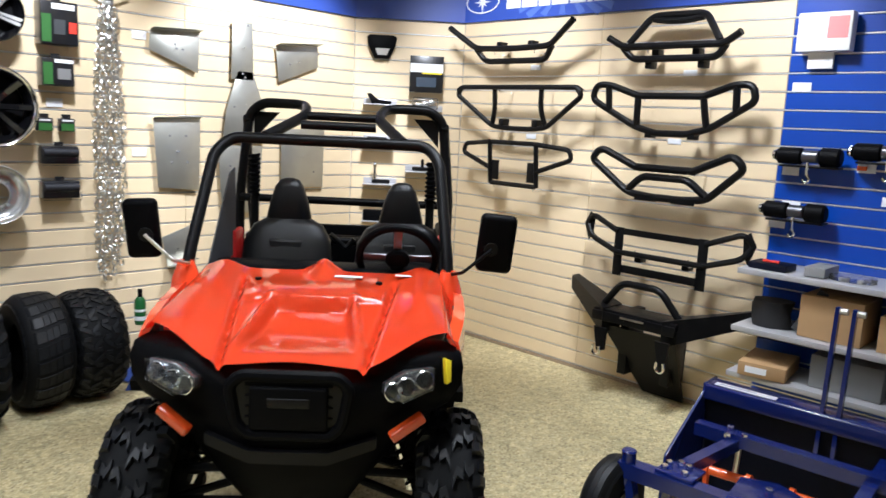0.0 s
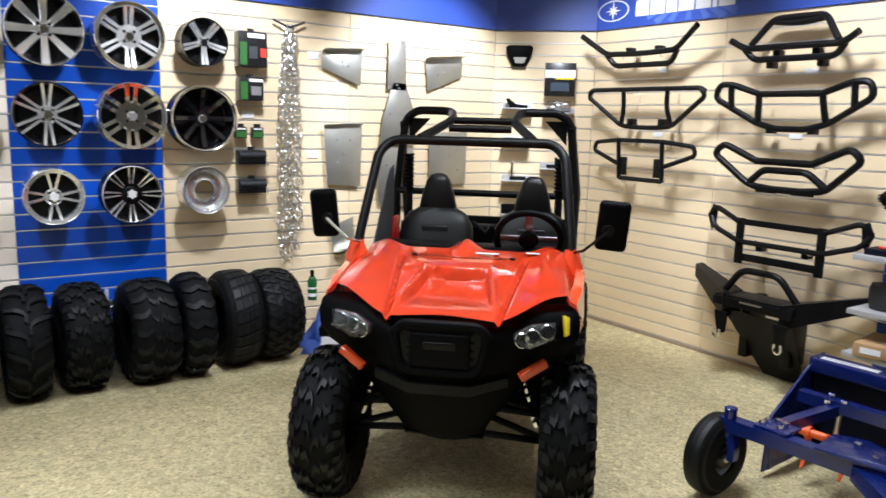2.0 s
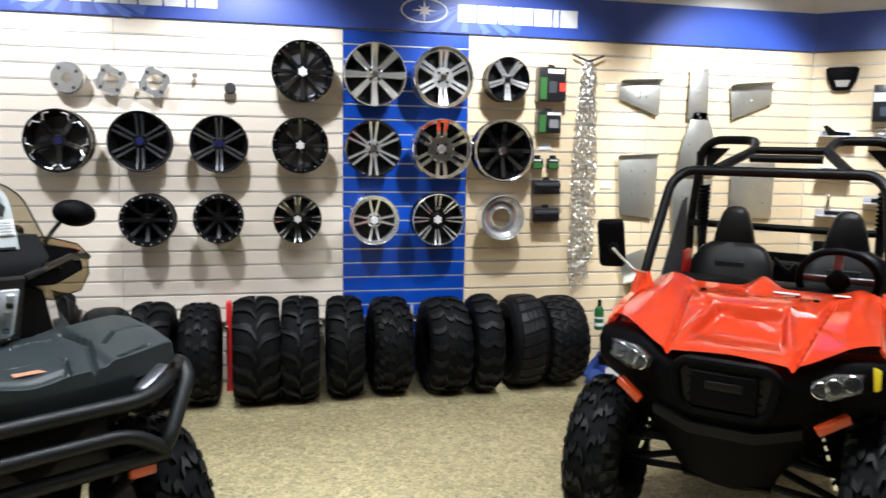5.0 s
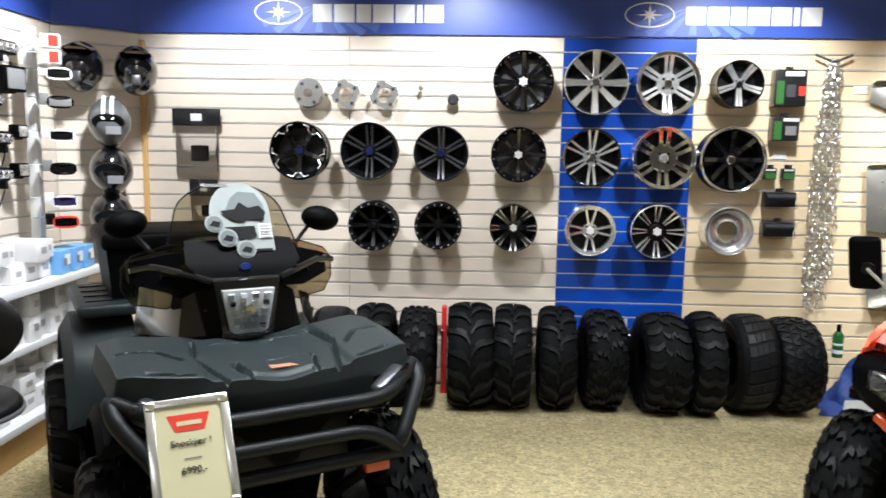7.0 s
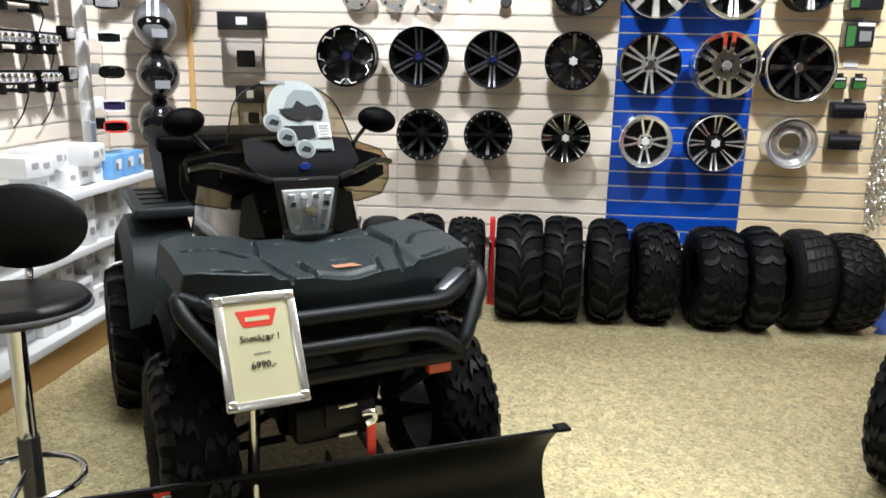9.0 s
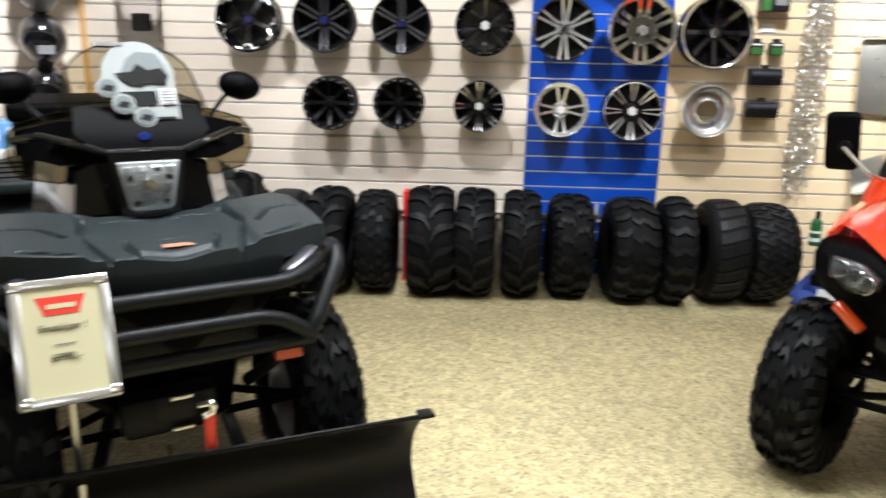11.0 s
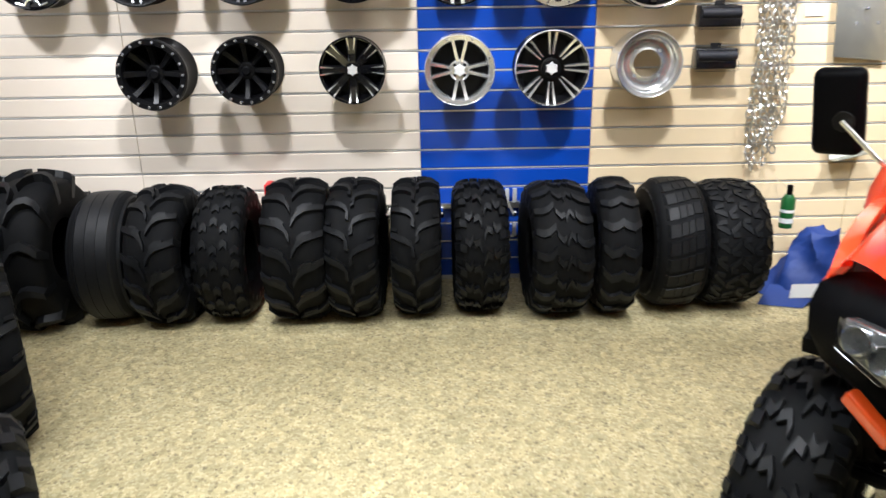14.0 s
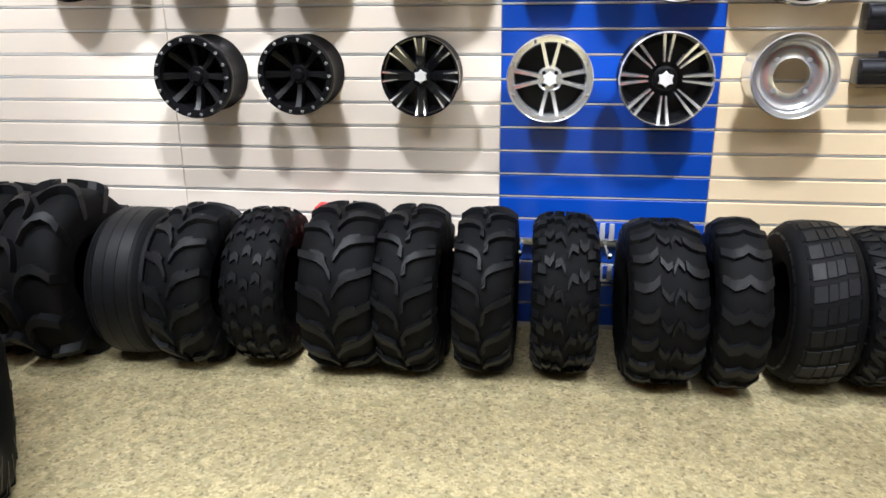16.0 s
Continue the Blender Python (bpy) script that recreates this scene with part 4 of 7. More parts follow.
# ---- the quad bike with its plough ----
ATV_AT = pose(0.075, 2.062, 0, 0, 0, 32)
atv = thing("quad_bike", ATV_AT, "dark grey quad bike with smoked windscreen and cargo box", "quad bike")
for sx in (-1, 1):
    wheel(atv, sx * 0.452, -0.12, 0.338, 0.225, "maze", 11 + sx, MACHINED, sx)
    wheel(atv, sx * 0.485, 1.14, 0.338, 0.26, "chevron", 21 + sx, MACHINED, sx)


GROOVES = [[(0.10, -0.43), (0.13, -0.30), (0.0, -0.27)], [(0.17, -0.44), (0.23, -0.22), (0.20, -0.04)], [(0.27, -0.25), (0.34, -0.15), (0.44, -0.13)], [(0.26, -0.39), (0.38, -0.33)], [(0.06, -0.08), (0.15, -0.10)]]


def groove(x, y):
    """How deep the moulded joints of the deck are at a place."""
    near = 1.0
    for line in GROOVES:
        for (ax, ay), (bx, by) in zip(line, line[1:]):
            dx, dy = bx - ax, by - ay
            t = max(0.0, min(1.0, ((x - ax) * dx + (y - ay) * dy) / (dx * dx + dy * dy)))
            near = min(near, math.hypot(x - ax - t * dx, y - ay - t * dy))
    return 0.017 * smoothstep(0.010, 0.004, near)


def deck_z(x, y):
    a = abs(x)
    z = 1.005 - 0.016 * smoothstep(0.12, 0.0, a)
    z -= 0.026 * smoothstep(-0.1, -0.45, y)
    z += 0.014 * smoothstep(0.21, 0.235, a) - 0.016 * smoothstep(0.41, 0.5, a)
    return z + 0.012 * smoothstep(0.125, 0.105, a) * smoothstep(-0.42, -0.40, y) * smoothstep(-0.28, -0.30, y)


rows = []
for i in range(76):
    v = i / 75
    row = []
    for j in range(141):
        u = -1 + j / 70
        half = 0.475 + 0.02 * v
        x = u * half
        yf = -0.46 + 0.14 * abs(u) ** 2
        yr = 0.0 + 0.10 * smoothstep(0.3, 0.9, abs(u))
        y = yf + (yr - yf) * v
        row.append((x, y, deck_z(x, y) - groove(abs(x), y) - 0.075 * smoothstep(0.03, 0.0, v) - 0.085 * smoothstep(0.975, 1.0, abs(u)) - 0.05 * smoothstep(0.97, 1.0, v)))
    rows.append(row)
part("front_deck", grid_mesh(rows), GREYGREEN, atv, "dark grey-green plastic front deck", smooth=40)
fas = []
for z, w, dy in ((0.935, 0.30, 0.0), (0.90, 0.30, -0.006), (0.845, 0.26, 0.004), (0.83, 0.24, 0.02)):
    fas.append([(u * w, -0.462 + 0.14 * (abs(u) * w / 0.475) ** 2 + dy, z) for u in (-1 + k / 8 for k in range(17))])
b = grid_mesh(fas)
bmesh.ops.solidify(b, geom=b.faces[:], thickness=0.006)
part("front_panel", b, GREYGREEN, atv, "dark grey-green plastic front panel")
part("deck_tray", box(0.80, 0.28, 0.05, 0, -0.14, 0.935, 0.02), PLASTBLK, atv)
part("deck_label", box(0.10, 0.035, 0.002, 0.02, -0.365, deck_z(0.02, -0.365) + 0.004, 0), mat("orange_label", (0.42, 0.20, 0.12), 0.5), atv)
secs = []
for z, w, yf, ys in ((0.935, 0.46, -0.44, -0.30), (0.88, 0.45, -0.45, -0.28), (0.80, 0.38, -0.44, -0.25), (0.70, 0.27, -0.42, -0.2), (0.55, 0.20, -0.38, -0.2), (0.38, 0.17, -0.30, -0.2)):
    ring = [(u * w, yf + (ys - yf) * abs(u) ** 2, z) for u in (-1 + k / 8 for k in range(17))]
    secs.append(ring + [(w * 0.8, 0.1, z), (-w * 0.8, 0.1, z)])
part("nose", loft(secs), PLASTBLK, atv, smooth=50)
for sx in (-1, 1):
    # mudguard over the front wheel
    secs = []
    for k in range(8):
        t = radians(60 + 14 * k)
        y, z = -0.12 - 0.38 * math.cos(t), 0.42 + 0.42 * math.sin(t)
        secs.append([(sx * 0.30, y, z + 0.03), (sx * 0.50, y, z + 0.01), (sx * 0.52, y, z - 0.03), (sx * 0.30, y, z)])
    part("front_mudguard", loft(secs), PLASTBLK, atv)
    secs = []
    for k in range(9):
        t = radians(15 + 17 * k)
        y, z = 1.10 - 0.42 * math.cos(t), 0.45 + 0.45 * math.sin(t)
        secs.append([(sx * 0.26, y, z + 0.03), (sx * 0.51, y, z + 0.01), (sx * 0.55, y, z - 0.06), (sx * 0.26, y, z)])
    part("rear_mudguard", loft(secs), GREYGREEN, atv)
    part("side_body", loft([[(sx * 0.16, 0.0, 0.95), (sx * 0.27, 0.0, 0.80), (sx * 0.27, 0.0, 0.5), (sx * 0.16, 0.0, 0.45)], [(sx * 0.18, 0.4, 0.95), (sx * 0.30, 0.4, 0.8), (sx * 0.3, 0.4, 0.45), (sx * 0.16, 0.4, 0.42)],
                            [(sx * 0.18, 0.85, 0.90), (sx * 0.32, 0.85, 0.8), (sx * 0.3, 0.85, 0.45), (sx * 0.16, 0.85, 0.42)]]), GLOSSBLK, atv)
    part("foot_board", box(0.22, 0.55, 0.04, sx * 0.40, 0.48, 0.38, 0.015), PLASTBLK, atv)
    # lamp cluster tucked under the deck
    lc = part("front_lamp", box(0.15, 0.06, 0.075, 0, 0, 0, 0.02, 3, m=pose(sx * 0.36, -0.40, 0.885, 0, sx * -22, sx * 28)), GUNMETAL, atv, "clear front lamp under the deck")
    part("lens", box(0.16, 0.012, 0.08, 0, -0.036, 0, 0.004, 2, m=pose(sx * 0.36, -0.40, 0.885, 0, sx * -22, sx * 28)), LENS, lc)
    part("turn_signal", box(0.085, 0.03, 0.042, sx * 0.285, -0.47, 0.648, 0.008, 3), AMBER, atv, "amber turn signal lens")
    part("signal_bracket", box(0.02, 0.1, 0.02, sx * 0.33, -0.40, 0.645, 0.004), STEELBLK, atv)
# headlight pod and dash cowl
quad = [(-0.092, 1.17), (0.092, 1.17), (0.066, 1.025), (0.05, 1.015), (-0.05, 1.015), (-0.066, 1.025)]
part("headlight_pod", loft([[(-0.115, -0.01, 1.20), (0.115, -0.01, 1.20), (0.085, -0.02, 0.99), (-0.085, -0.02, 0.99)], [(-0.15, 0.16, 1.30), (0.15, 0.16, 1.30), (0.12, 0.16, 0.98), (-0.12, 0.16, 0.98)],
                            [(-0.13, 0.30, 1.27), (0.13, 0.30, 1.27), (0.12, 0.3, 0.98), (-0.12, 0.3, 0.98)]]), GLOSSBLK, atv)
hl = part("headlight", plate(quad, 0.03, m=pose(0, -0.032, 0, 0, 0, 0), bevel=0.004), REFLECTOR, atv, "clear faceted headlight")
part("bulb_cap", disc(0.02, -0.012, 20, "y", -0.034, m=pose(0, 0, 1.10)), CHROME, hl)
for r in range(5):
    for c in range(4):
        part("reflector_facet", box(0.024, 0.008, 0.021, 0, 0, 0, 0.003, 1, m=pose((c - 1.5) * 0.029 * (1 + 0.11 * r), -0.036, 1.04 + r * 0.027, (r * 37 + c * 53) % 40 - 20, 0, (c * 71 + r * 29) % 50 - 25)), REFLECTOR if (r + c) % 3 else CHROME, hl)
part("lens", plate(quad, 0.004, m=pose(0, -0.05, 0), bevel=0.001), LENS, hl)
part("dash_cowl", loft([[(-0.20, 0.02, 1.26), (0.20, 0.02, 1.26), (0.13, 0.0, 1.19), (-0.13, 0.0, 1.19)], [(-0.19, 0.10, 1.33), (0.19, 0.10, 1.33), (0.16, 0.12, 1.2), (-0.16, 0.12, 1.2)], [(-0.12, 0.22, 1.33), (0.12, 0.22, 1.33), (0.12, 0.22, 1.2), (-0.12, 0.22, 1.2)]]), PLASTBLK, atv)
part("cowl_badge", disc(0.012, -0.004, 20, "y", 0.012, m=pose(0.0, 0, 1.245) @ Matrix.Diagonal((1.6, 1, 1, 1))), mat("blue_badge", (0.02, 0.05, 0.35), 0.3), atv)
# windscreen
rows = []
for i in range(13):
    v = i / 12
    z = 1.20 + 0.31 * v
    w = (0.265 - 0.095 * v) * (1.0 if v < 0.72 else math.sqrt(max(0.3, 1 - 0.7 * ((v - 0.72) / 0.28) ** 2.2)))
    rows.append([(u * w, 0.03 + 0.15 * v + 0.09 * abs(u) ** 2, z) for u in (-1 + k / 10 for k in range(21))])
b = grid_mesh(rows)
bmesh.ops.solidify(b, geom=b.faces[:], thickness=0.004)
ws = part("windscreen", b, SMOKE, atv, "smoked acrylic windscreen with a paper sticker", smooth=60)
rim_l = [rows[i][0] for i in range(13)] + [rows[12][k] for k in range(1, 20)] + [rows[i][20] for i in range(12, -1, -1)]
part("windscreen_edge", tube(rim_l, 0.003, 6, 0), MATTBLK, ws)
for sx in (-1, 1):
    ow = [(0.15, 1.20), (0.20, 1.315), (0.25, 1.31), (0.36, 1.275), (0.395, 1.235), (0.398, 1.16), (0.365, 1.105), (0.25, 1.085), (0.17, 1.12)]
    wing = part("wind_deflector", plate([(sx * x, z) for x, z in ow], 0.004, m=pose(0, 0.10, 0, 0, 0, sx * 14) @ pose(0, 0, 0)), SMOKE, atv, "smoked side wind deflector")
    part("deflector_edge", tube([(sx * x, 0.0, z) for x, z in ow], 0.0025, 6, 0, closed=True, m=pose(0, 0.10, 0, 0, 0, sx * 14)), MATTBLK, wing)
    part("hand_guard", loft([[(sx * 0.10, 0.10, 1.29), (sx * 0.10, 0.24, 1.30), (sx * 0.10, 0.24, 1.17), (sx * 0.10, 0.06, 1.16)], [(sx * 0.24, 0.13, 1.285), (sx * 0.24, 0.25, 1.28), (sx * 0.24, 0.25, 1.16), (sx * 0.24, 0.10, 1.15)],
                             [(sx * 0.36, 0.20, 1.25), (sx * 0.36, 0.27, 1.25), (sx * 0.36, 0.27, 1.18), (sx * 0.36, 0.18, 1.18)]]), PLASTBLK, atv)
    part("knee_fairing", loft([[(sx * 0.10, 0.12, 1.17), (sx * 0.20, 0.10, 1.13), (sx * 0.22, 0.08, 1.0), (sx * 0.10, 0.08, 0.97)], [(sx * 0.14, 0.40, 1.21), (sx * 0.30, 0.38, 1.14), (sx * 0.33, 0.36, 0.96), (sx * 0.14, 0.4, 0.93)],
                               [(sx * 0.12, 0.72, 1.10), (sx * 0.25, 0.70, 1.04), (sx * 0.29, 0.70, 0.90), (sx * 0.12, 0.72, 0.88)]]), GLOSSBLK, atv, "gloss black knee fairing")
    part("handlebar", tube([(0, 0.26, 1.20), (sx * 0.16, 0.24, 1.24), (sx * 0.37, 0.30, 1.21)], 0.014, 10, 0.05), STEELBLK, atv)
    part("brake_lever", tube([(sx * 0.20, 0.17, 1.225), (sx * 0.36, 0.18, 1.225)], 0.008, 8, 0), ALU, atv)
    mm = pose(0.38 if sx > 0 else -0.35, 0.30, 1.378, 0, sx * 10, sx * -10)
    mi = part("mirror", lathe([(0.001, -0.03), (0.035, -0.024), (0.05, -0.006), (0.05, 0.006), (0.001, 0.008)], 24, "y", closed=False, m=mm @ Matrix.Diagonal((1.5, 1.4, 1.0, 1))), PLASTBLK, atv, "oval black mirror", smooth=60)
    part("mirror_stalk", tube([(sx * 0.345, 0.31, 1.36), (sx * 0.30, 0.31, 1.31), (sx * 0.24, 0.27, 1.24)], 0.008, 8, 0.03), STEELBLK, mi)
    # gloss tube added beside the matt cowl only to catch highlights
    part("highlight_trim", tube([(sx * 0.12, 0.0, 1.20), (sx * 0.19, 0.02, 1.225), (sx * 0.30, 0.09, 1.25), (sx * 0.36, 0.12, 1.235)], 0.012, 8, 0.05), GLOSSBLK, atv)
# sticker on the windscreen
arch = [(0.12 * math.cos(t) * 0.9, 0.045 + 0.115 * math.sin(t)) for t in (math.pi * k / 16 for k in range(17))]
def on_screen(x, z, lift=0.0):
    return pose(0.01 + x, 0.097 + 0.485 * z - lift, 1.385 + z, -26, 0, 0)


STICKERWHITE = mat("pale_sticker", (0.33, 0.36, 0.355), 0.5)
SKETCHGREY = mat("sketch_grey_print", (0.15, 0.175, 0.18), 0.5)
sticker = part("sticker", plate(arch + [(-0.10, -0.01), (-0.05, -0.07), (0.0, -0.105), (0.11, -0.105)], 0.001, m=on_screen(0, 0)), STICKERWHITE, ws, "pale arched paper sticker with dark drawings", smooth=0)
part("drawing", plate([(-0.06, 0.035), (-0.03, 0.10), (0.0, 0.125), (0.06, 0.12), (0.085, 0.075), (0.092, 0.035)], 0.001, m=on_screen(0, 0, 0.004)), SKETCHGREY, ws, smooth=0)
part("drawing", plate([(-0.07, 0.052), (-0.02, 0.058), (0.0, 0.085), (0.03, 0.062), (0.07, 0.07), (0.09, 0.045), (0.08, 0.012), (0.03, 0.02), (0.0, 0.008), (-0.04, 0.02)], 0.001, m=on_screen(0, 0, 0.007)), INK, ws, smooth=0)
part("drawing", plate([(-0.06, -0.01), (0.045, -0.008), (0.05, -0.05), (0.0, -0.065), (-0.04, -0.045)], 0.001, m=on_screen(0, 0, 0.006)), INK, ws, smooth=0)
for cx, cz in ((-0.095, 0.005), (-0.055, -0.045), (0.005, -0.085)):
    part("detail_disc", disc(0.034, -0.001, 24, "y", 0, m=on_screen(cx, cz, 0.009)), STICKERWHITE, ws)
    part("detail_ink", disc(0.028, -0.001, 20, "y", 0, m=on_screen(cx, cz, 0.012)), SKETCHGREY, ws)
    part("detail_ink", plate([(-0.02, -0.006), (-0.004, 0.012), (0.02, 0.004), (0.012, -0.014)], 0.001, m=on_screen(cx, cz, 0.0145)), INK, ws, smooth=0)
part("text_panel", plate([(0.058, 0.0), (0.105, 0.0), (0.105, -0.055), (0.058, -0.055)], 0.001, m=on_screen(0, 0, 0.0045)), CARDWHITE, ws, smooth=0)
for k in range(5):
    part("text_bar", box(0.038, 0.001, 0.003, 0, 0, 0, 0, m=on_screen(0.081, -0.009 - k * 0.0095, 0.0075)), GREYBOX, ws)
part("text_bar", box(0.085, 0.001, 0.012, 0, 0, 0, 0, m=on_screen(-0.075, 0.135, 0.002)), GREYBOX, ws)
part("text_bar", box(0.10, 0.001, 0.008, 0, 0, 0, 0, m=on_screen(0.05, -0.09, 0.004)), INK, ws)
# tank, seat, rack and box
secs = []
for y, w, zt in ((0.10, 0.15, 1.14), (0.22, 0.21, 1.19), (0.38, 0.235, 1.16), (0.55, 0.21, 1.08), (0.75, 0.17, 0.98)):
    secs.append([(w * 0.9, y, 0.90), (w, y, 0.97), (w * 0.85, y, zt - 0.06), (w * 0.5, y, zt - 0.01), (0, y, zt), (-w * 0.5, y, zt - 0.01), (-w * 0.85, y, zt - 0.06), (-w, y, 0.97), (-w * 0.9, y, 0.90)])
part("tank_cover", loft(secs), GLOSSBLK, atv, "gloss black tank cover", smooth=50)
part("seat", box(0.34, 0.62, 0.14, 0, 0.78, 0.92, 0.06, 4), LEATHER, atv)
part("steering_stem", tube([(0, 0.12, 0.60), (0, 0.22, 1.20)], 0.03, 10, 0), STEELBLK, atv)
part("frame", box(0.30, 1.35, 0.30, 0, 0.5, 0.50, 0.06, 3), STEELBLK, atv)
part("rear_rack", box(0.98, 0.60, 0.055, -0.0, 1.15, 0.955, 0.02, 3), GREYGREEN, atv)
for k in range(4):
    part("rack_slot", box(0.9, 0.02, 0.006, 0, 0.95 + k * 0.13, 0.985, 0.002), MATTBLK, atv)
cb = part("cargo_box", loft([[(-0.34, 0.95, 0.985), (0.34, 0.95, 0.985), (0.34, 1.42, 0.985), (-0.34, 1.42, 0.985)], [(-0.36, 0.93, 1.20), (0.36, 0.93, 1.20), (0.36, 1.44, 1.20), (-0.36, 1.44, 1.20)]]), PLASTBLK, atv, "black plastic cargo box")
part("box_lid", box(0.76, 0.55, 0.075, 0, 1.185, 1.24, 0.025, 3), PLASTBLK, cb)
part("box_latch", box(0.08, 0.02, 0.06, 0, 0.925, 1.19, 0.006), STEELBLK, cb)
# front guard of bent tube
GUARD = mat("satin_black_guard", (0.006, 0.007, 0.008), 0.44, vary=0.2, bump=0.2, bscale=300, spec=0.25)
for sx in (-1, 1):
    part("guard_tube", tube([(sx * 0.40, -0.16, 0.80), (sx * 0.485, -0.32, 0.93), (sx * 0.48, -0.39, 0.89), (sx * 0.36, -0.50, 0.735), (sx * 0.33, -0.49, 0.695)], 0.025, 12, 0.06), GUARD, atv)
    part("guard_tube", tube([(sx * 0.30, -0.49, 0.70), (sx * 0.27, -0.40, 0.60), (sx * 0.2, -0.3, 0.5)], 0.02, 10, 0.05), GUARD, atv)
part("guard_tube", tube([(-0.475, -0.34, 0.925), (-0.31, -0.485, 0.872), (0.31, -0.485, 0.872), (0.475, -0.34, 0.925)], 0.024, 12, 0.08), GUARD, atv)
part("guard_tube", tube([(-0.35, -0.50, 0.705), (-0.24, -0.51, 0.785), (0.24, -0.51, 0.785), (0.35, -0.50, 0.705)], 0.023, 12, 0.07), GUARD, atv)
part("guard_tube", tube([(-0.36, -0.49, 0.69), (0.36, -0.49, 0.69)], 0.024, 12, 0), GUARD, atv)
part("guard_plate", box(0.42, 0.006, 0.20, 0, -0.41, 0.77, 0.02), STEELBLK, atv)
wn = part("winch", box(0.26, 0.10, 0.12, -0.06, -0.42, 0.52, 0.02), STEELBLK, atv)
part("fairlead", box(0.16, 0.01, 0.075, -0.02, -0.475, 0.545, 0.006), STEELBLK, wn)
for z in (0.575, 0.48):
    part("fairlead_bolt_bar", box(0.06, 0.008, 0.012, -0.03, -0.483, z, 0.003), ALU, wn)
part("cable_hook", tube([(0.01, -0.50, 0.55), (0.045, -0.51, 0.555), (0.05, -0.51, 0.525), (0.02, -0.51, 0.515)], 0.011, 10, 0.02), CHROME, wn)
part("hook_strap", box(0.03, 0.008, 0.11, 0.035, -0.515, 0.46, 0.003, m=pose(0, 0, 0)), mat("red_webbing", (0.72, 0.06, 0.03), 0.7), wn, "red webbing strap")
for sx in (-1, 1):
    part("control_arm", tube([(sx * 0.15, -0.2, 0.36), (sx * 0.43, -0.12, 0.32)], 0.015, 8, 0), STEELBLK, atv)
    part("control_arm", tube([(sx * 0.15, 0.0, 0.36), (sx * 0.43, -0.12, 0.32)], 0.015, 8, 0), STEELBLK, atv)
part("brand_stripe", box(0.004, 0.10, 0.03, -0.30, 0.25, 0.88, 0.001, m=pose(0, 0, 0, 0, 0, 0)), PRINT, atv)

# plough blade
plough = thing("snow_plough", pose(0.268, 1.625, 0, 0, 0, 24), "black curved steel snow plough blade on the floor", "snow plough")
prof = []
for k in range(13):
    t = k / 12
    prof.append((-0.05 + 0.14 * math.sin(t * math.pi * 0.9) ** 1.0 - 0.04 * t, 0.012 + 0.40 * t))
rows = [[(x, y, z) for y, z in prof] for x in (-0.75, -0.5, -0.25, 0, 0.25, 0.5, 0.75)]
b = grid_mesh(rows)
bmesh.ops.solidify(b, geom=b.faces[:], thickness=0.006)
part("blade", b, mat("worn_black_steel", (0.006, 0.006, 0.0065), 0.42, vary=0.4, scale=5), plough, smooth=50)
part("top_edge", tube([(-0.75, prof[-1][0], 0.413), (0.75, prof[-1][0], 0.413)], 0.008, 8, 0), STEELBLK, plough)
part("wear_bar", box(1.5, 0.012, 0.07, 0, -0.052, 0.038, 0.002), GUNMETAL, plough)
part("corner_tab", box(0.05, 0.05, 0.012, 0.755, prof[-1][0], 0.42, 0.004), STEELBLK, plough)
for x in (-0.45, 0.0, 0.45):
    part("rib", plate([(y + 0.014, z) for y, z in prof[1:12]] + [(0.13, 0.36), (0.15, 0.2), (0.10, 0.05)], 0.008, m=pose(x, 0, 0, 0, 0, 90)), STEELBLK, plough)
for sx in (-1, 1):
    part("push_arm", tube([(sx * 0.25, 0.10, 0.16), (sx * 0.16, 0.95, 0.26)], 0.02, 8, 0, square=1), STEELBLK, plough)
part("maker_plate", plate([(-0.075, 0.035), (0.075, 0.035), (0.05, -0.035), (-0.05, -0.035)], 0.003, m=pose(-0.46, -0.012, 0.36, 12, 0, 0)), SIGNRED, plough, "red maker's plate")
part("maker_bar", box(0.09, 0.002, 0.02, -0.46, -0.017, 0.36, 0, m=None), PRINT, plough)

# price sign on its stand
sign = thing("price_sign", pose(0.036, 1.555, 0, 0, 0, 31), "cream price sign in a silver snap frame on a stand", "price sign")
part("stand_foot", disc(0.12, 0.012, 32, "z", 0.0), GUNMETAL, sign)
part("stand_pole", tube([(0, 0, 0.01), (0, 0, 0.78), (0, -0.14, 0.828)], 0.011, 12, 0.05), ALU, sign)
ft = pose(0, -0.16, 0.830, -32, 0, 0) @ Matrix.Diagonal((0.92, 1, 0.93, 1))
b = bmesh.new()
for q in (box(0.026, 0.014, 0.335, -0.108, 0, 0, 0.004), box(0.026, 0.014, 0.335, 0.108, 0, 0, 0.004), box(0.24, 0.0142, 0.026, 0, 0, 0.157, 0.004), box(0.24, 0.0142, 0.026, 0, 0, -0.157, 0.004)):
    join(q, b)
part("snap_frame", b, MACHINED, sign, m=ft)
for sx in (-1, 1):
    for sz in (-1, 1):
        part("frame_corner", box(0.034, 0.018, 0.034, sx * 0.105, 0, sz * 0.152, 0.008, 3), CHROME, sign, m=ft)
sheet = part("sheet", box(0.20, 0.004, 0.30, 0, 0.001, 0, 0), CREAM, sign, m=ft)
part("maker_mark", plate([(-0.062, 0.025), (0.062, 0.025), (0.042, -0.025), (-0.042, -0.025)], 0.0012, m=pose(0, -0.0026, 0.095)), SIGNRED, sheet, "red maker's mark", smooth=0)
part("maker_bar", box(0.072, 0.001, 0.013, 0, -0.0035, 0.093, 0), CREAM, sheet)
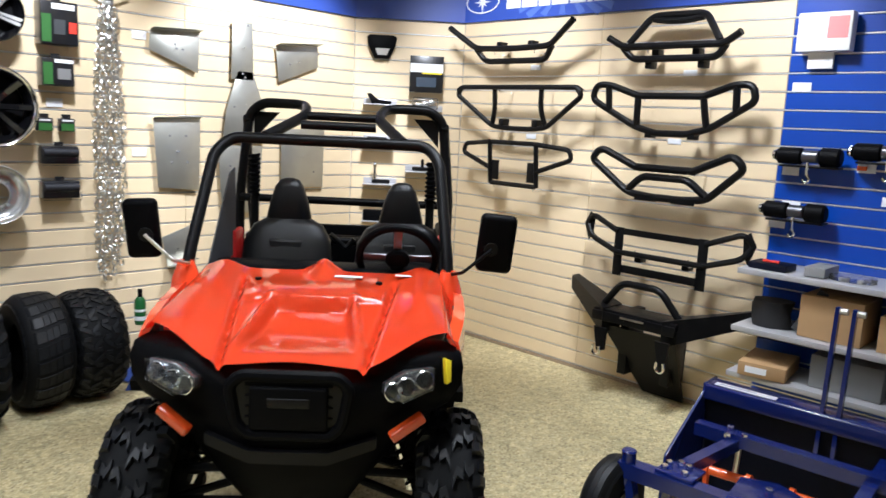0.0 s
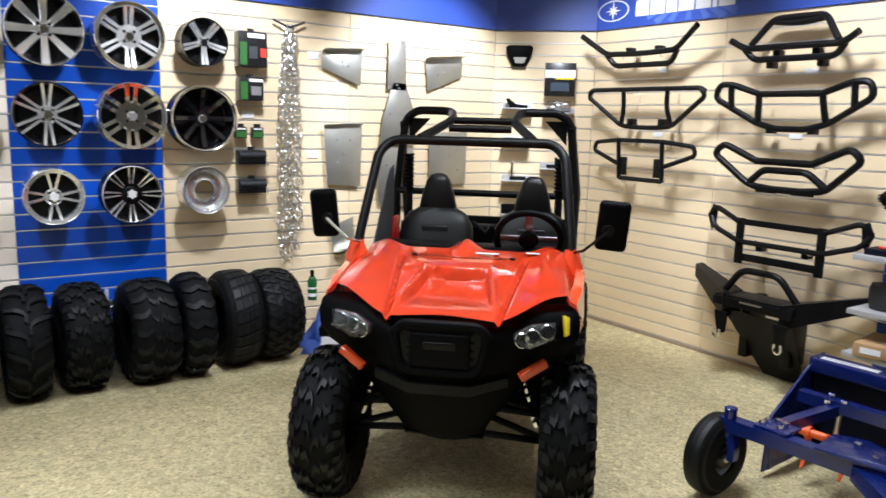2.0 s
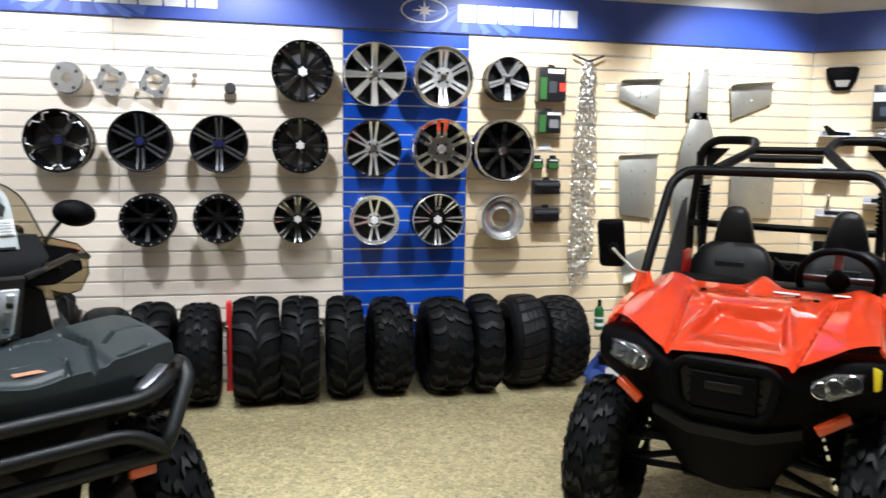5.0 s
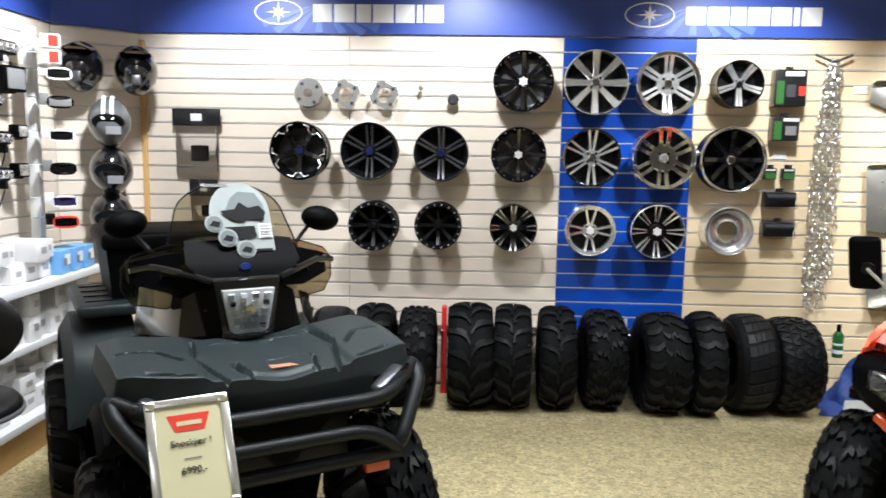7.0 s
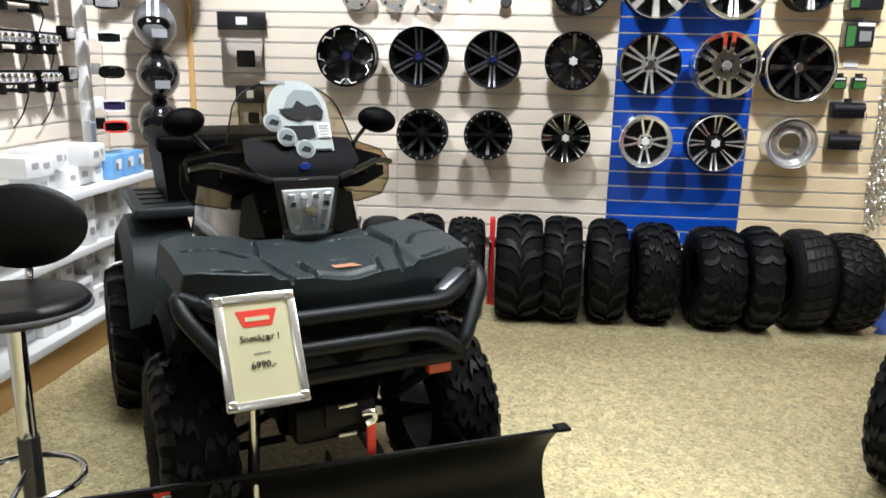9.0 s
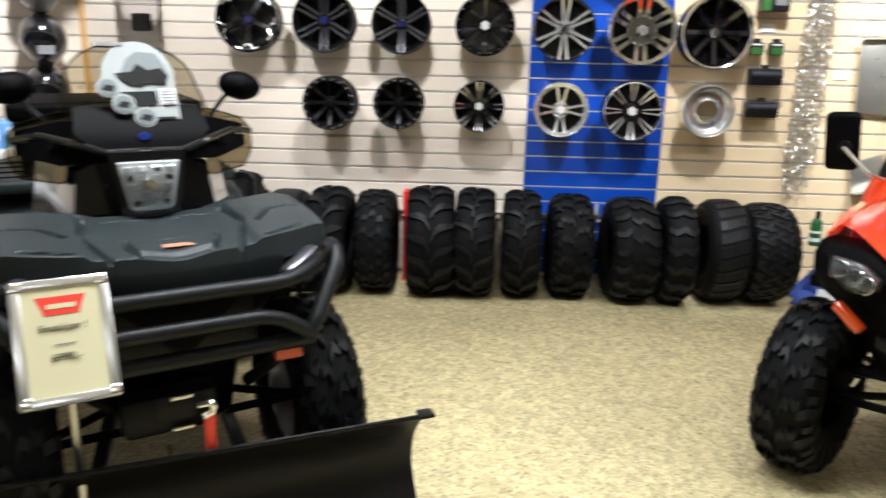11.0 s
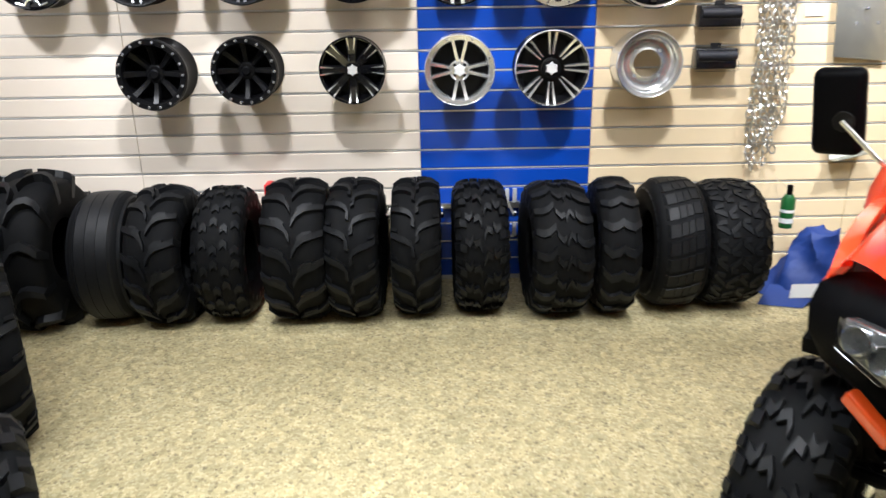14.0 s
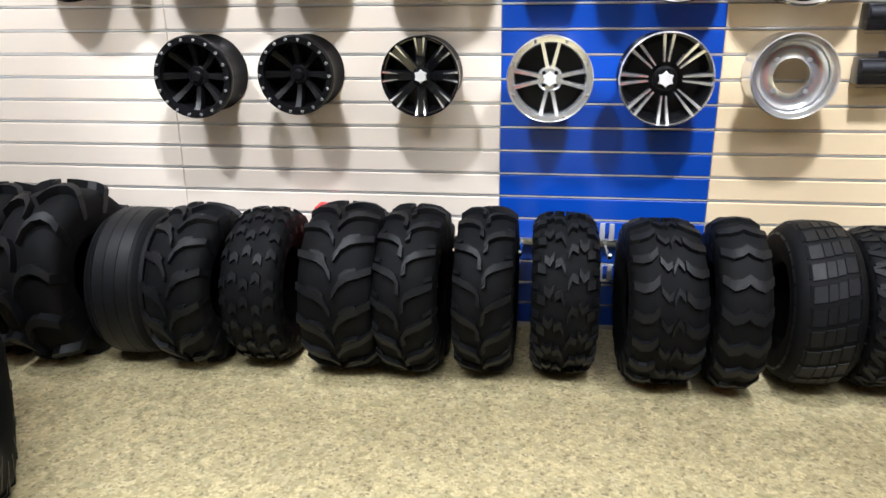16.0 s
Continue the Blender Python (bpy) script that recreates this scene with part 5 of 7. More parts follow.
lettering("sign_words", "Snøskjær !", 0.028, INK, sheet, pose(0, -0.0035, 0.035, 90, 0, 0))
lettering("sign_price", "6990,-", 0.029, INK, sheet, pose(0, -0.0035, -0.045, 90, 0, 0))
part("rule", box(0.05, 0.001, 0.003, 0, -0.0028, -0.01, 0), GREYBOX, sheet)

# ---- bumpers on the east wall ----
def bumper(yc, zc, lines, label, r=0.021, plates=(), out=0.15, bend=0.05, tabs=(), light=True):
    """A tubular bumper guard hung on the wall. lines: halves of its tubes as (across, up, forward) points, completed by mirroring when they reach the middle."""
    ob = thing("bumper_guard", pose(EAST - out, yc, zc, 0, 0, -90), label, "bumper", "bumpers on the wall")
    for half in lines:
        pts = [(x, -f, z) for x, z, f in half]
        if pts[-1][0] < 0.12 and half[0][0] > 0.12 or pts[-1][0] == 0:
            whole = pts + [(-x, y, z) for x, y, z in reversed(pts)]
            part("guard_tube", tube(whole, r, 10, bend), STEELBLK, ob)
        else:
            part("guard_tube", tube(pts, r, 10, bend), STEELBLK, ob)
            part("guard_tube", tube([(-x, y, z) for x, y, z in pts], r, 10, bend), STEELBLK, ob)
    for outline, f in plates:
        part("guard_plate", plate(outline, 0.006, m=pose(0, -f, 0), bevel=0.001), STEELBLK, ob)
    for x, z in tabs:
        for s in (-1, 1):
            part("mounting_tab", box(0.045, out * 0.5, 0.05, s * x, out * 0.15, z, 0.006), STEELBLK, ob)
    for s in (-1, 1):
        part("wall_hook", tube([(s * 0.18, out - 0.005, lines[0][-1][1] - 0.03), (s * 0.18, -0.01, lines[0][-1][1] - 0.03), (s * 0.18, -0.02, lines[0][-1][1] + 0.02)], 0.004, 6, 0.01), CHROME, ob)
    return ob


bumper(3.50, 2.20, [[(0.55, 0.16, 0.10), (0.33, 0.01, 0.04), (0.08, 0, 0.05)], [(0.34, 0.01, 0.03), (0.27, -0.08, 0.0), (0.06, -0.08, 0.0)]], "black tubular bumper with raised upswept ends", tabs=((0.14, 0.03),))
bumper(2.27, 2.175, [[(0.42, 0.06, 0.08), (0.32, 0.0, 0.06), (0.06, 0.0, 0.07)], [(0.33, 0.0, 0.05), (0.27, -0.07, 0.03), (0.06, -0.07, 0.03)], [(0.29, 0.02, 0.05), (0.17, 0.185, 0.0), (0.05, 0.185, 0.0)], [(0.16, 0.165, 0.0), (0.05, 0.15, 0.0)]],
       "black tubular bumper with a raised centre hoop", tabs=((0.13, -0.035), (0.17, -0.10)))
bumper(3.43, 1.79, [[(0.55, 0.12, 0.05), (0.51, 0.145, 0.05), (0.1, 0.145, 0.05)], [(0.51, 0.145, 0.05), (0.555, 0.09, 0.05), (0.24, -0.13, 0.0), (0.08, -0.14, 0.0)], [(0.21, 0.145, 0.03), (0.205, 0.0, 0.02), (0.24, -0.12, 0.0)]],
       "black tubular bumper with swept side loops", r=0.018, tabs=((0.15, -0.10),))
bumper(2.26, 1.80, [[(0.22, 0.085, 0.04), (0.06, 0.085, 0.04)], [(0.21, 0.085, 0.04), (0.40, 0.15, 0.06), (0.50, 0.15, 0.06), (0.525, 0.06, 0.06), (0.24, -0.10, 0.0), (0.10, -0.135, 0.0), (0.05, -0.135, 0.0)], [(0.21, 0.09, 0.04), (0.22, -0.02, 0.02), (0.23, -0.10, 0.0)], [(0.41, 0.14, 0.06), (0.41, 0.0, 0.04)]],
       "large black tubular bumper with wide side loops", tabs=((0.14, -0.14),))
bumper(3.43, 1.40, [[(0.21, 0.155, 0.05), (0.21, -0.15, 0.02)], [(0.20, 0.15, 0.04), (0.06, 0.15, 0.04)], [(0.20, -0.145, 0.02), (0.06, -0.145, 0.02)], [(0.21, 0.15, 0.05), (0.47, 0.125, 0.02), (0.49, 0.06, 0.02), (0.21, -0.04, 0.03)]],
       "small black bumper with two upright posts", r=0.017, plates=(([(0.13, -0.12), (0.2, -0.12), (0.2, 0.02), (0.13, 0.02)], 0.03), ([(-0.13, -0.12), (-0.2, -0.12), (-0.2, 0.02), (-0.13, 0.02)], 0.03)))
bumper(2.25, 1.41, [[(0.20, 0.045, 0.05), (0.05, 0.045, 0.05)], [(0.19, 0.045, 0.05), (0.43, 0.15, 0.07), (0.50, 0.08, 0.07), (0.26, -0.12, 0.0), (0.10, -0.135, 0.0), (0.05, -0.135, 0.0)], [(0.27, -0.11, 0.0), (0.15, -0.01, 0.03), (0.05, -0.01, 0.03)]],
       "black tubular bumper shaped like a wide V", r=0.023, plates=(([(0.05, -0.12), (0.2, -0.12), (0.2, -0.16), (0.05, -0.16)], 0.02), ([(-0.05, -0.12), (-0.2, -0.12), (-0.2, -0.16), (-0.05, -0.16)], 0.02)))
bumper(2.23, 0.98, [[(0.29, -0.07, 0.05), (0.06, -0.07, 0.05)], [(0.29, 0.06, 0.05), (0.50, 0.145, 0.02), (0.55, 0.08, 0.0)], [(0.29, -0.07, 0.05), (0.50, 0.0, 0.02), (0.55, 0.08, 0.0)]],
       "black bumper with flat centre bars and side loops", r=0.018,
       plates=(([(-0.29, 0.045), (0.29, 0.045), (0.29, 0.085), (-0.29, 0.085)], 0.05), ([(-0.29, -0.20), (0.29, -0.20), (0.29, -0.15), (-0.29, -0.15)], 0.04), ([(0.25, -0.22), (0.31, -0.22), (0.31, 0.09), (0.25, 0.09)], 0.052), ([(-0.25, -0.22), (-0.31, -0.22), (-0.31, 0.09), (-0.25, 0.09)], 0.052),
               ([(0.53, -0.03), (0.57, 0.08), (0.53, 0.16), (0.49, 0.13), (0.50, 0.02)], 0.012), ([(-0.53, -0.03), (-0.57, 0.08), (-0.53, 0.16), (-0.49, 0.13), (-0.50, 0.02)], 0.012)), tabs=((0.16, -0.10),))
hb = thing("winch_bumper", pose(EAST - 0.30, 2.26, 0.0, 0, 0, -90), "heavy black steel winch bumper with plate ends and shackles", "bumper", "bumpers on the wall")
part("skid_panel", loft([[(-0.25, -0.02, 0.46), (0.25, -0.02, 0.46), (0.25, 0.0, 0.46), (-0.25, 0.0, 0.46)], [(-0.06, 0.23, 0.012), (0.22, 0.23, 0.012), (0.22, 0.25, 0.012), (-0.06, 0.25, 0.012)]]), STEELBLK, hb)
part("centre_tray", box(0.56, 0.20, 0.05, 0, 0.02, 0.55, 0.008), STEELBLK, hb)
part("centre_face", box(0.56, 0.012, 0.06, 0, -0.09, 0.53, 0.004), STEELBLK, hb)
part("tray_slot", box(0.16, 0.006, 0.012, 0.0, -0.098, 0.545, 0.002), ALU, hb)
for s in (-1, 1):
    part("plate_end", loft([[(s * 0.20, -0.10, 0.58), (s * 0.20, -0.10, 0.42), (s * 0.20, 0.12, 0.42), (s * 0.20, 0.12, 0.58)], [(s * 0.62, 0.16, 0.69), (s * 0.62, 0.16, 0.60), (s * 0.62, 0.24, 0.60), (s * 0.62, 0.24, 0.69)]]), STEELBLK, hb)
    part("tow_ear", plate([(0.0, 0.0), (0.09, 0.0), (0.08, -0.14), (0.03, -0.15)], 0.02, m=pose(s * 0.21 - 0.04, -0.11, 0.46)), STEELBLK, hb)
    part("shackle", tube([(s * 0.22 - 0.02, -0.115, 0.34), (s * 0.22 - 0.028, -0.115, 0.30), (s * 0.22, -0.115, 0.275), (s * 0.22 + 0.028, -0.115, 0.30), (s * 0.22 + 0.02, -0.115, 0.34)], 0.009, 8, 0.02), CHROME, hb)
    part("back_post", box(0.06, 0.20, 0.42, s * 0.15, 0.19, 0.34, 0.006), STEELBLK, hb)
part("top_hoop", tube([(-0.27, 0, 0.57), (-0.13, -0.02, 0.745), (0.13, -0.02, 0.745), (0.27, 0, 0.57)], 0.022, 12, 0.06), STEELBLK, hb)
for y, z in ((3.42, 2.085), (2.24, 2.035), (3.42, 1.60), (2.3, 1.62)):
    ob = part("price_tag", box(0.004, 0.09, 0.035, EAST - 0.004, y, z, 0.001), PRINT)
    tagged(ob, "small white shelf-edge price tag on the slatwall", "price tag", "price tags")

# ---- shelves and goods on the blue panel ----
for z, lab in ((0.97, "upper"), (0.655, "middle"), (0.40, "lower")):
    sh = thing("wall_shelf", pose(EAST - 0.005, 0.95, z, 0, 0, -90), "grey steel bracket shelf on the blue slatwall", "shelf", "grey wall shelves")
    b = box(1.4, 0.40, 0.012, 0, -0.20, 0, 0.002)
    box(1.4, 0.012, 0.03, 0, -0.402, -0.008, 0.003, bm=b)
    part("shelf_board", b, SHELFGREY, sh)
    for x in (-0.66, 0.0, 0.66):
        part("bracket", plate([(0, 0), (-0.38, 0), (-0.38, -0.02), (0, -0.07)], 0.006, m=pose(x, -0.0, -0.007, 0, 0, 90) @ pose(0, 0, 0)), SHELFGREY, sh)


def carton(x, y, z, sx, sy, sz, material, label, turn=0, flap=True, tape=None):
    ob = thing("carton", pose(x, y, z, 0, 0, turn), label, "box", "cartons")
    part("body", box(sx, sy, sz, 0, 0, sz / 2, 0.003), material, ob)
    if flap:
        part("flap_seam", box(sx * 0.98, 0.004, 0.0015, 0, 0, sz + 0.0005, 0), material, ob)
    if tape is not None:
        part("print_label", box(0.002, sy * 0.45, sz * 0.45, -sx / 2 - 0.001, sy * 0.12, sz * 0.5, 0), tape, ob)
    return ob


carton(5.50, 1.18, 0.664, 0.30, 0.30, 0.22, CARD, "brown cardboard box on the shelf", tape=None)
carton(5.50, 0.82, 0.664, 0.28, 0.28, 0.18, CARD, "brown cardboard box on the shelf")
carton(5.44, 1.48, 0.409, 0.34, 0.24, 0.075, CARD, "flat brown carton with a white label", 8, tape=PRINT)
carton(5.52, 1.08, 0.409, 0.30, 0.34, 0.17, GREYBOX, "grey cardboard box on the shelf")
carton(5.45, 1.28, 0.981, 0.22, 0.10, 0.05, GREYBOX, "grey parts box on the shelf")
strap = thing("tow_strap", pose(5.46, 1.50, 0.662), "black tow strap bundle on the shelf", "strap")
part("coil", loft([[(0.09 * math.cos(t), 0.10 * math.sin(t) * (1 + 0.15 * math.sin(3 * t + q)), q * 0.035) for t in (2 * math.pi * k / 18 for k in range(18))] for q in range(5)]), mat("black_nylon", (0.01, 0.01, 0.011), 0.8, bump=0.5, bscale=60), strap)
part("strap_end", box(0.006, 0.05, 0.26, -0.06, -0.12, 0.21, 0.002, m=pose(0, 0, 0, 28, 0, 0)), mat("grey_strap", (0.05, 0.05, 0.05), 0.7), strap)
tray = thing("tool_kit", pose(5.42, 1.52, 0.977), "dark blue tool kit with red handles on the shelf", "tool kit")
part("case", box(0.16, 0.20, 0.035, 0, 0, 0.0175, 0.006), NAVYDK, tray)
part("handle", box(0.02, 0.09, 0.014, -0.02, 0, 0.042, 0.005), SIGNRED, tray)
cl = thing("clear_packet", pose(5.42, 1.12, 0.977), "clear plastic packet of hardware on the shelf", "packet")
part("packet", loft([[(0.08 * math.cos(t), 0.11 * math.sin(t), 0.003 + q * 0.02 * (1 - 0.2 * q)) for t in (2 * math.pi * k / 16 for k in range(16))] for q in range(3)]), POLY, cl)
for k in range(4):
    part("fitting", disc(0.02, 0.015, 8, "z", 0.004, m=pose(-0.03 + 0.03 * k, 0.04 * (-1) ** k, 0)), ALU, cl)


def winch(y, z, label):
    ob = thing("winch", pose(EAST - 0.10, y, z, 0, 0, -90), label, "winch", "winches on the wall")
    part("motor", disc(0.045, -0.13, 24, "x", -0.035, 0.2), PLASTBLK, ob)
    part("drum", disc(0.035, 0.08, 24, "x", -0.035, 0.1), GUNMETAL, ob)
    part("gearbox", disc(0.05, 0.11, 24, "x", 0.05, 0.25), PLASTBLK, ob)
    part("end_cap", disc(0.03, -0.03, 20, "x", -0.165, 0.3), CHROME, ob)
    part("base", box(0.30, 0.10, 0.012, 0, 0.03, -0.055, 0.003), STEELBLK, ob)
    part("hook", tube([(0.0, -0.02, -0.03), (0.0, -0.02, -0.10), (0.02, -0.02, -0.125), (0.0, -0.02, -0.145), (-0.018, -0.02, -0.125)], 0.008, 8, 0.015), CHROME, ob)
    part("wall_bracket", box(0.12, 0.09, 0.02, 0, 0.05, -0.05, 0.003), ALU, ob)
    part("price_card", box(0.09, 0.003, 0.06, -0.12, 0.085, -0.08, 0), PRINT, ob)
    return ob


winch(1.46, 1.58, "black electric winch with a chrome hook")
winch(1.50, 1.28, "black electric winch with a chrome end cap")
winch(1.08, 1.62, "black electric winch with a chrome hook")
box_p = thing("hanging_pack", pose(EAST - 0.06, 1.47, 2.20, 0, 0, -90), "white and red packed part hung on the slatwall", "package", "hanging packs")
part("pack", box(0.27, 0.08, 0.20, 0, 0, 0.03, 0.006), CARDWHITE, box_p)
part("red_panel", box(0.10, 0.002, 0.11, 0.07, -0.0415, 0.05, 0), mat("faded_red_print", (0.75, 0.25, 0.25), 0.5), box_p)
part("lower_card", box(0.13, 0.02, 0.09, -0.02, 0.03, -0.11, 0.003), CARDWHITE, box_p)
for y, z in ((1.58, 1.95), (1.06, 1.37), (1.56, 1.30)):
    tagged(part("price_tag", box(0.004, 0.10, 0.05, EAST - 0.004, y, z, 0.001), PRINT), "small white price tag on the blue slatwall", "price tag", "price tags")
org = thing("small_pack", pose(EAST - 0.02, 1.22, 1.58, 0, 0, -90), "small white and orange pack hung on the wall", "package", "hanging packs")
part("pack", box(0.045, 0.02, 0.09, 0, 0, 0, 0.003), CARDWHITE, org)
part("orange_foot", box(0.046, 0.021, 0.025, 0, 0, -0.045, 0.003), ORANGE, org)

# ---- navy box scraper with its caster wheel ----
imp = thing("box_scraper", pose(3.855, 1.40, 0, 0, 0, 3), "navy blue towed box scraper with caster wheel and orange tine bar", "towed implement")
ca, tr = tyre_meshes(0.20, 0.115, "rib", 5)
wh = part("wheel", lathe([(0.02, -0.01), (0.07, -0.012), (0.095, -0.03), (0.115, -0.045), (0.12, -0.03), (0.115, 0.03), (0.12, 0.045), (0.095, 0.03), (0.07, 0.012), (0.02, 0.01)], 36, "x", closed=False), mat("grey_white_rim", (0.55, 0.55, 0.56), 0.35), imp, m=pose(0.0, 0.055, 0.198, 0, 0, -93))
part("tyre", ca, RUBBER_WALL, wh)
part("tread", tr, RUBBER, wh)
part("hub", disc(0.06, 0.10, 24, "x", -0.05), MATTBLK, wh)
part("axle_nut", disc(0.025, 0.02, 8, "x", 0.045), ALU, wh)
post = part("caster_post", tube([(0, 0, 0.30), (0, 0, 0.425)], 0.028, 16, 0), NAVY, imp)
part("post_cap", disc(0.03, 0.012, 20, "z", 0.424, 0.4), NAVY, post)
part("caster_fork", tube([(0, -0.01, 0.33), (-0.01, -0.035, 0.26), (-0.005, -0.03, 0.20)], 0.016, 8, 0.03, square=1.4), NAVY, imp)
part("front_beam", tube([(0.0, 0.03, 0.36), (0.005, -0.30, 0.36), (0.0, -1.55, 0.36)], 0.03, 4, 0.01, square=1.1), NAVY, imp)
part("beam_clamp", box(0.13, 0.15, 0.012, 0.05, -0.19, 0.397, 0.003), NAVY, imp)
part("diagonal_brace", tube([(0.02, -0.15, 0.37), (0.50, -0.235, 0.395)], 0.024, 4, 0, square=1.0), NAVY, imp)
part("cross_beam", tube([(0.505, -0.06, 0.41), (0.505, -1.6, 0.40)], 0.027, 4, 0, square=1.1), NAVY, imp)
for y in (-0.75, -1.25):
    part("tie_bar", tube([(0.0, y, 0.365), (0.72, y, 0.40)], 0.024, 4, 0, square=1.0), NAVY, imp)
part("corner_gusset", plate([(-0.12, -0.13), (0.09, -0.15), (0.14, -0.03), (0.06, 0.13), (-0.10, 0.14)], 0.014, m=pose(0.06, -0.53, 0.398, 90, 0, 0), bevel=0.003), NAVY, imp)
part("draw_bar", tube([(0.0, -0.56, 0.35), (-0.45, -1.05, 0.33), (-0.62, -1.25, 0.30)], 0.034, 4, 0.02, square=1.1), NAVY, imp)
part("clamp_leg", plate([(0.0, 0.36), (0.20, 0.34), (0.17, 0.20), (0.02, 0.18)], 0.01, m=pose(0.06, -0.16, 0)), NAVY, imp)
bolt = finish("bolt", disc(0.015, 0.018, 6, "z", 0, 0.2), CHROME)
for x, y, z in ((0.02, -0.14, 0.40), (0.06, -0.14, 0.403), (0.02, -0.22, 0.40), (0.08, -0.21, 0.403), (0.10, -0.17, 0.40), (0.46, -0.21, 0.42), (0.49, -0.27, 0.43), (0.52, -0.20, 0.437), (0.10, -0.50, 0.41), (0.02, -0.60, 0.41)):
    part("bolt", bolt, CHROME, imp, m=pose(x, y, z))
# the board's near-black colour carries the shade inside the box
hop = part("scraper_box", loft([[(0.74, 0.0, 0.03), (0.74, -1.65, 0.03), (0.86, -1.65, 0.03), (0.86, 0.0, 0.03)], [(0.78, 0.0, 0.22), (0.78, -1.65, 0.22), (0.88, -1.65, 0.22), (0.88, 0.0, 0.22)], [(0.74, 0.0, 0.47), (0.74, -1.65, 0.47), (0.85, -1.65, 0.47), (0.85, 0.0, 0.47)]]), NAVYDK, imp, "navy steel scraper board, its inside shade put into the colour")
part("top_beam", box(0.13, 1.66, 0.075, 0.775, -0.825, 0.503, 0.012, 3), NAVY, hop)
part("notice_label", box(0.042, 0.27, 0.002, 0.755, -0.165, 0.5415, 0), PRINT, hop, "long white notice label")
part("notice_print", box(0.004, 0.16, 0.001, 0.755, -0.13, 0.5432, 0), GREYBOX, hop)
part("side_plate", plate([(0.72, 0.50), (0.36, 0.30), (0.34, 0.03), (0.86, 0.03), (0.86, 0.54), (0.72, 0.54)], 0.012, m=pose(0, 0.002, 0), bevel=0.002), NAVY, imp)
for k in range(2):
    y = -0.49 - k * 0.065
    lv = part("lever", tube([(0.72, y, 0.30), (0.745, y, 0.62), (0.77, y, 0.99)], 0.008, 4, 0, square=2.2), NAVY, imp)
    part("lever_bolt", disc(0.014, 0.05, 12, "y", -0.04, m=pose(0.768, y, 0.975)), ALU, lv)
rake = part("tine_bar", tube([(0.46, -0.10, 0.255), (0.53, -1.5, 0.255)], 0.02, 14, 0), ORANGE, imp, "orange tine bar with collars")
collar = finish("collar", lathe([(0.018, -0.012), (0.032, -0.010), (0.032, 0.010), (0.018, 0.012)], 18, "y"), ORANGE)
tine = finish("tine", loft([[(-0.02, -0.008, 0.0), (0.015, -0.008, 0.0), (0.015, 0.008, 0.0), (-0.02, 0.008, 0.0)], [(-0.015, -0.008, -0.10), (0.012, -0.008, -0.10), (0.012, 0.008, -0.10), (-0.015, 0.008, -0.10)],
                            [(-0.05, -0.005, -0.16), (-0.04, -0.005, -0.17), (-0.04, 0.005, -0.17), (-0.05, 0.005, -0.16)]]), ORANGE)
for k in range(8):
    y = -0.14 - k * 0.17
    at = pose(0.46 - (y + 0.10) * 0.05, y, 0.255)
    part("collar", collar, ORANGE, rake, m=at)
    part("tine", tine, ORANGE, rake, m=at)
for y in (-0.25, -0.95):
    part("bar_hanger", tube([(0.48, y, 0.26), (0.50, y, 0.40)], 0.012, 8, 0), ALU, imp)

# ---- goods on the north wall ----
def skid_plate(outline, x, z, label, fold=0.0, turn=0, holes=(), lip=None):
    ob = thing("skid_plate", pose(x, NORTH - 0.03, z, 0, turn, 0), label, "skid plate", "aluminium skid plates")
    part("sheet", plate(outline, 0.004, bevel=0.0008), GALV, ob)
    if lip:
        (x0, z0), (x1, z1), d = lip
        part("folded_lip", loft([[(x0, 0.0, z0), (x1, 0.0, z1), (x1, 0.0, z1 + 0.004), (x0, 0.0, z0 + 0.004)], [(x0, -d, z0 + 0.012), (x1, -d, z1 + 0.012), (x1, -d, z1 + 0.016), (x0, -d, z0 + 0.016)]]), GALV, ob)
    for hx, hz in holes:
        part("bolt_hole", disc(0.008, -0.002, 12, "y", -0.0005, m=pose(hx, 0, hz)), GREYBOX, ob)
    part("wall_peg", tube([(0, 0.028, 0.02), (0, -0.02, 0.02)], 0.004, 6, 0), CHROME, ob)
    return ob


skid_plate([(-0.16, 0.12), (0.17, 0.14), (0.155, -0.12), (-0.17, 0.0)], 3.62, 2.02, "slanted bare aluminium guard plate with a folded lip", lip=((-0.16, 0.12), (0.17, 0.14), 0.06), holes=((0.05, 0.02), (0.0, 0.05)))
skid_plate([(-0.18, 0.12), (0.18, 0.15), (0.185, 0.0), (-0.15, -0.13)], 4.54, 2.02, "bent aluminium guard plate with a folded edge", lip=((-0.18, 0.12), (0.18, 0.15), 0.07), holes=((-0.06, 0.0),))
skid_plate([(-0.075, 0.19), (0.075, 0.19), (0.085, -0.19), (-0.085, -0.19)], 4.10, 2.075, "long narrow bare aluminium floor plate", holes=((-0.04, 0.17), (0.04, 0.17), (0.0, -0.15)))
skid_plate([(-0.055, 0.24), (0.06, 0.24), (0.16, -0.02), (0.16, -0.24), (-0.17, -0.24), (-0.14, -0.02)], 4.12, 1.70, "tapered bare aluminium belly plate", holes=((0, 0.2), (-0.08, 0.0), (0.09, 0.0)))
skid_plate([(-0.17, 0.24), (0.17, 0.24), (0.15, -0.24), (-0.14, -0.20)], 4.09, 1.20, "broad bare aluminium belly plate", holes=((-0.08, 0.1), (0.08, 0.1), (0, -0.1)))
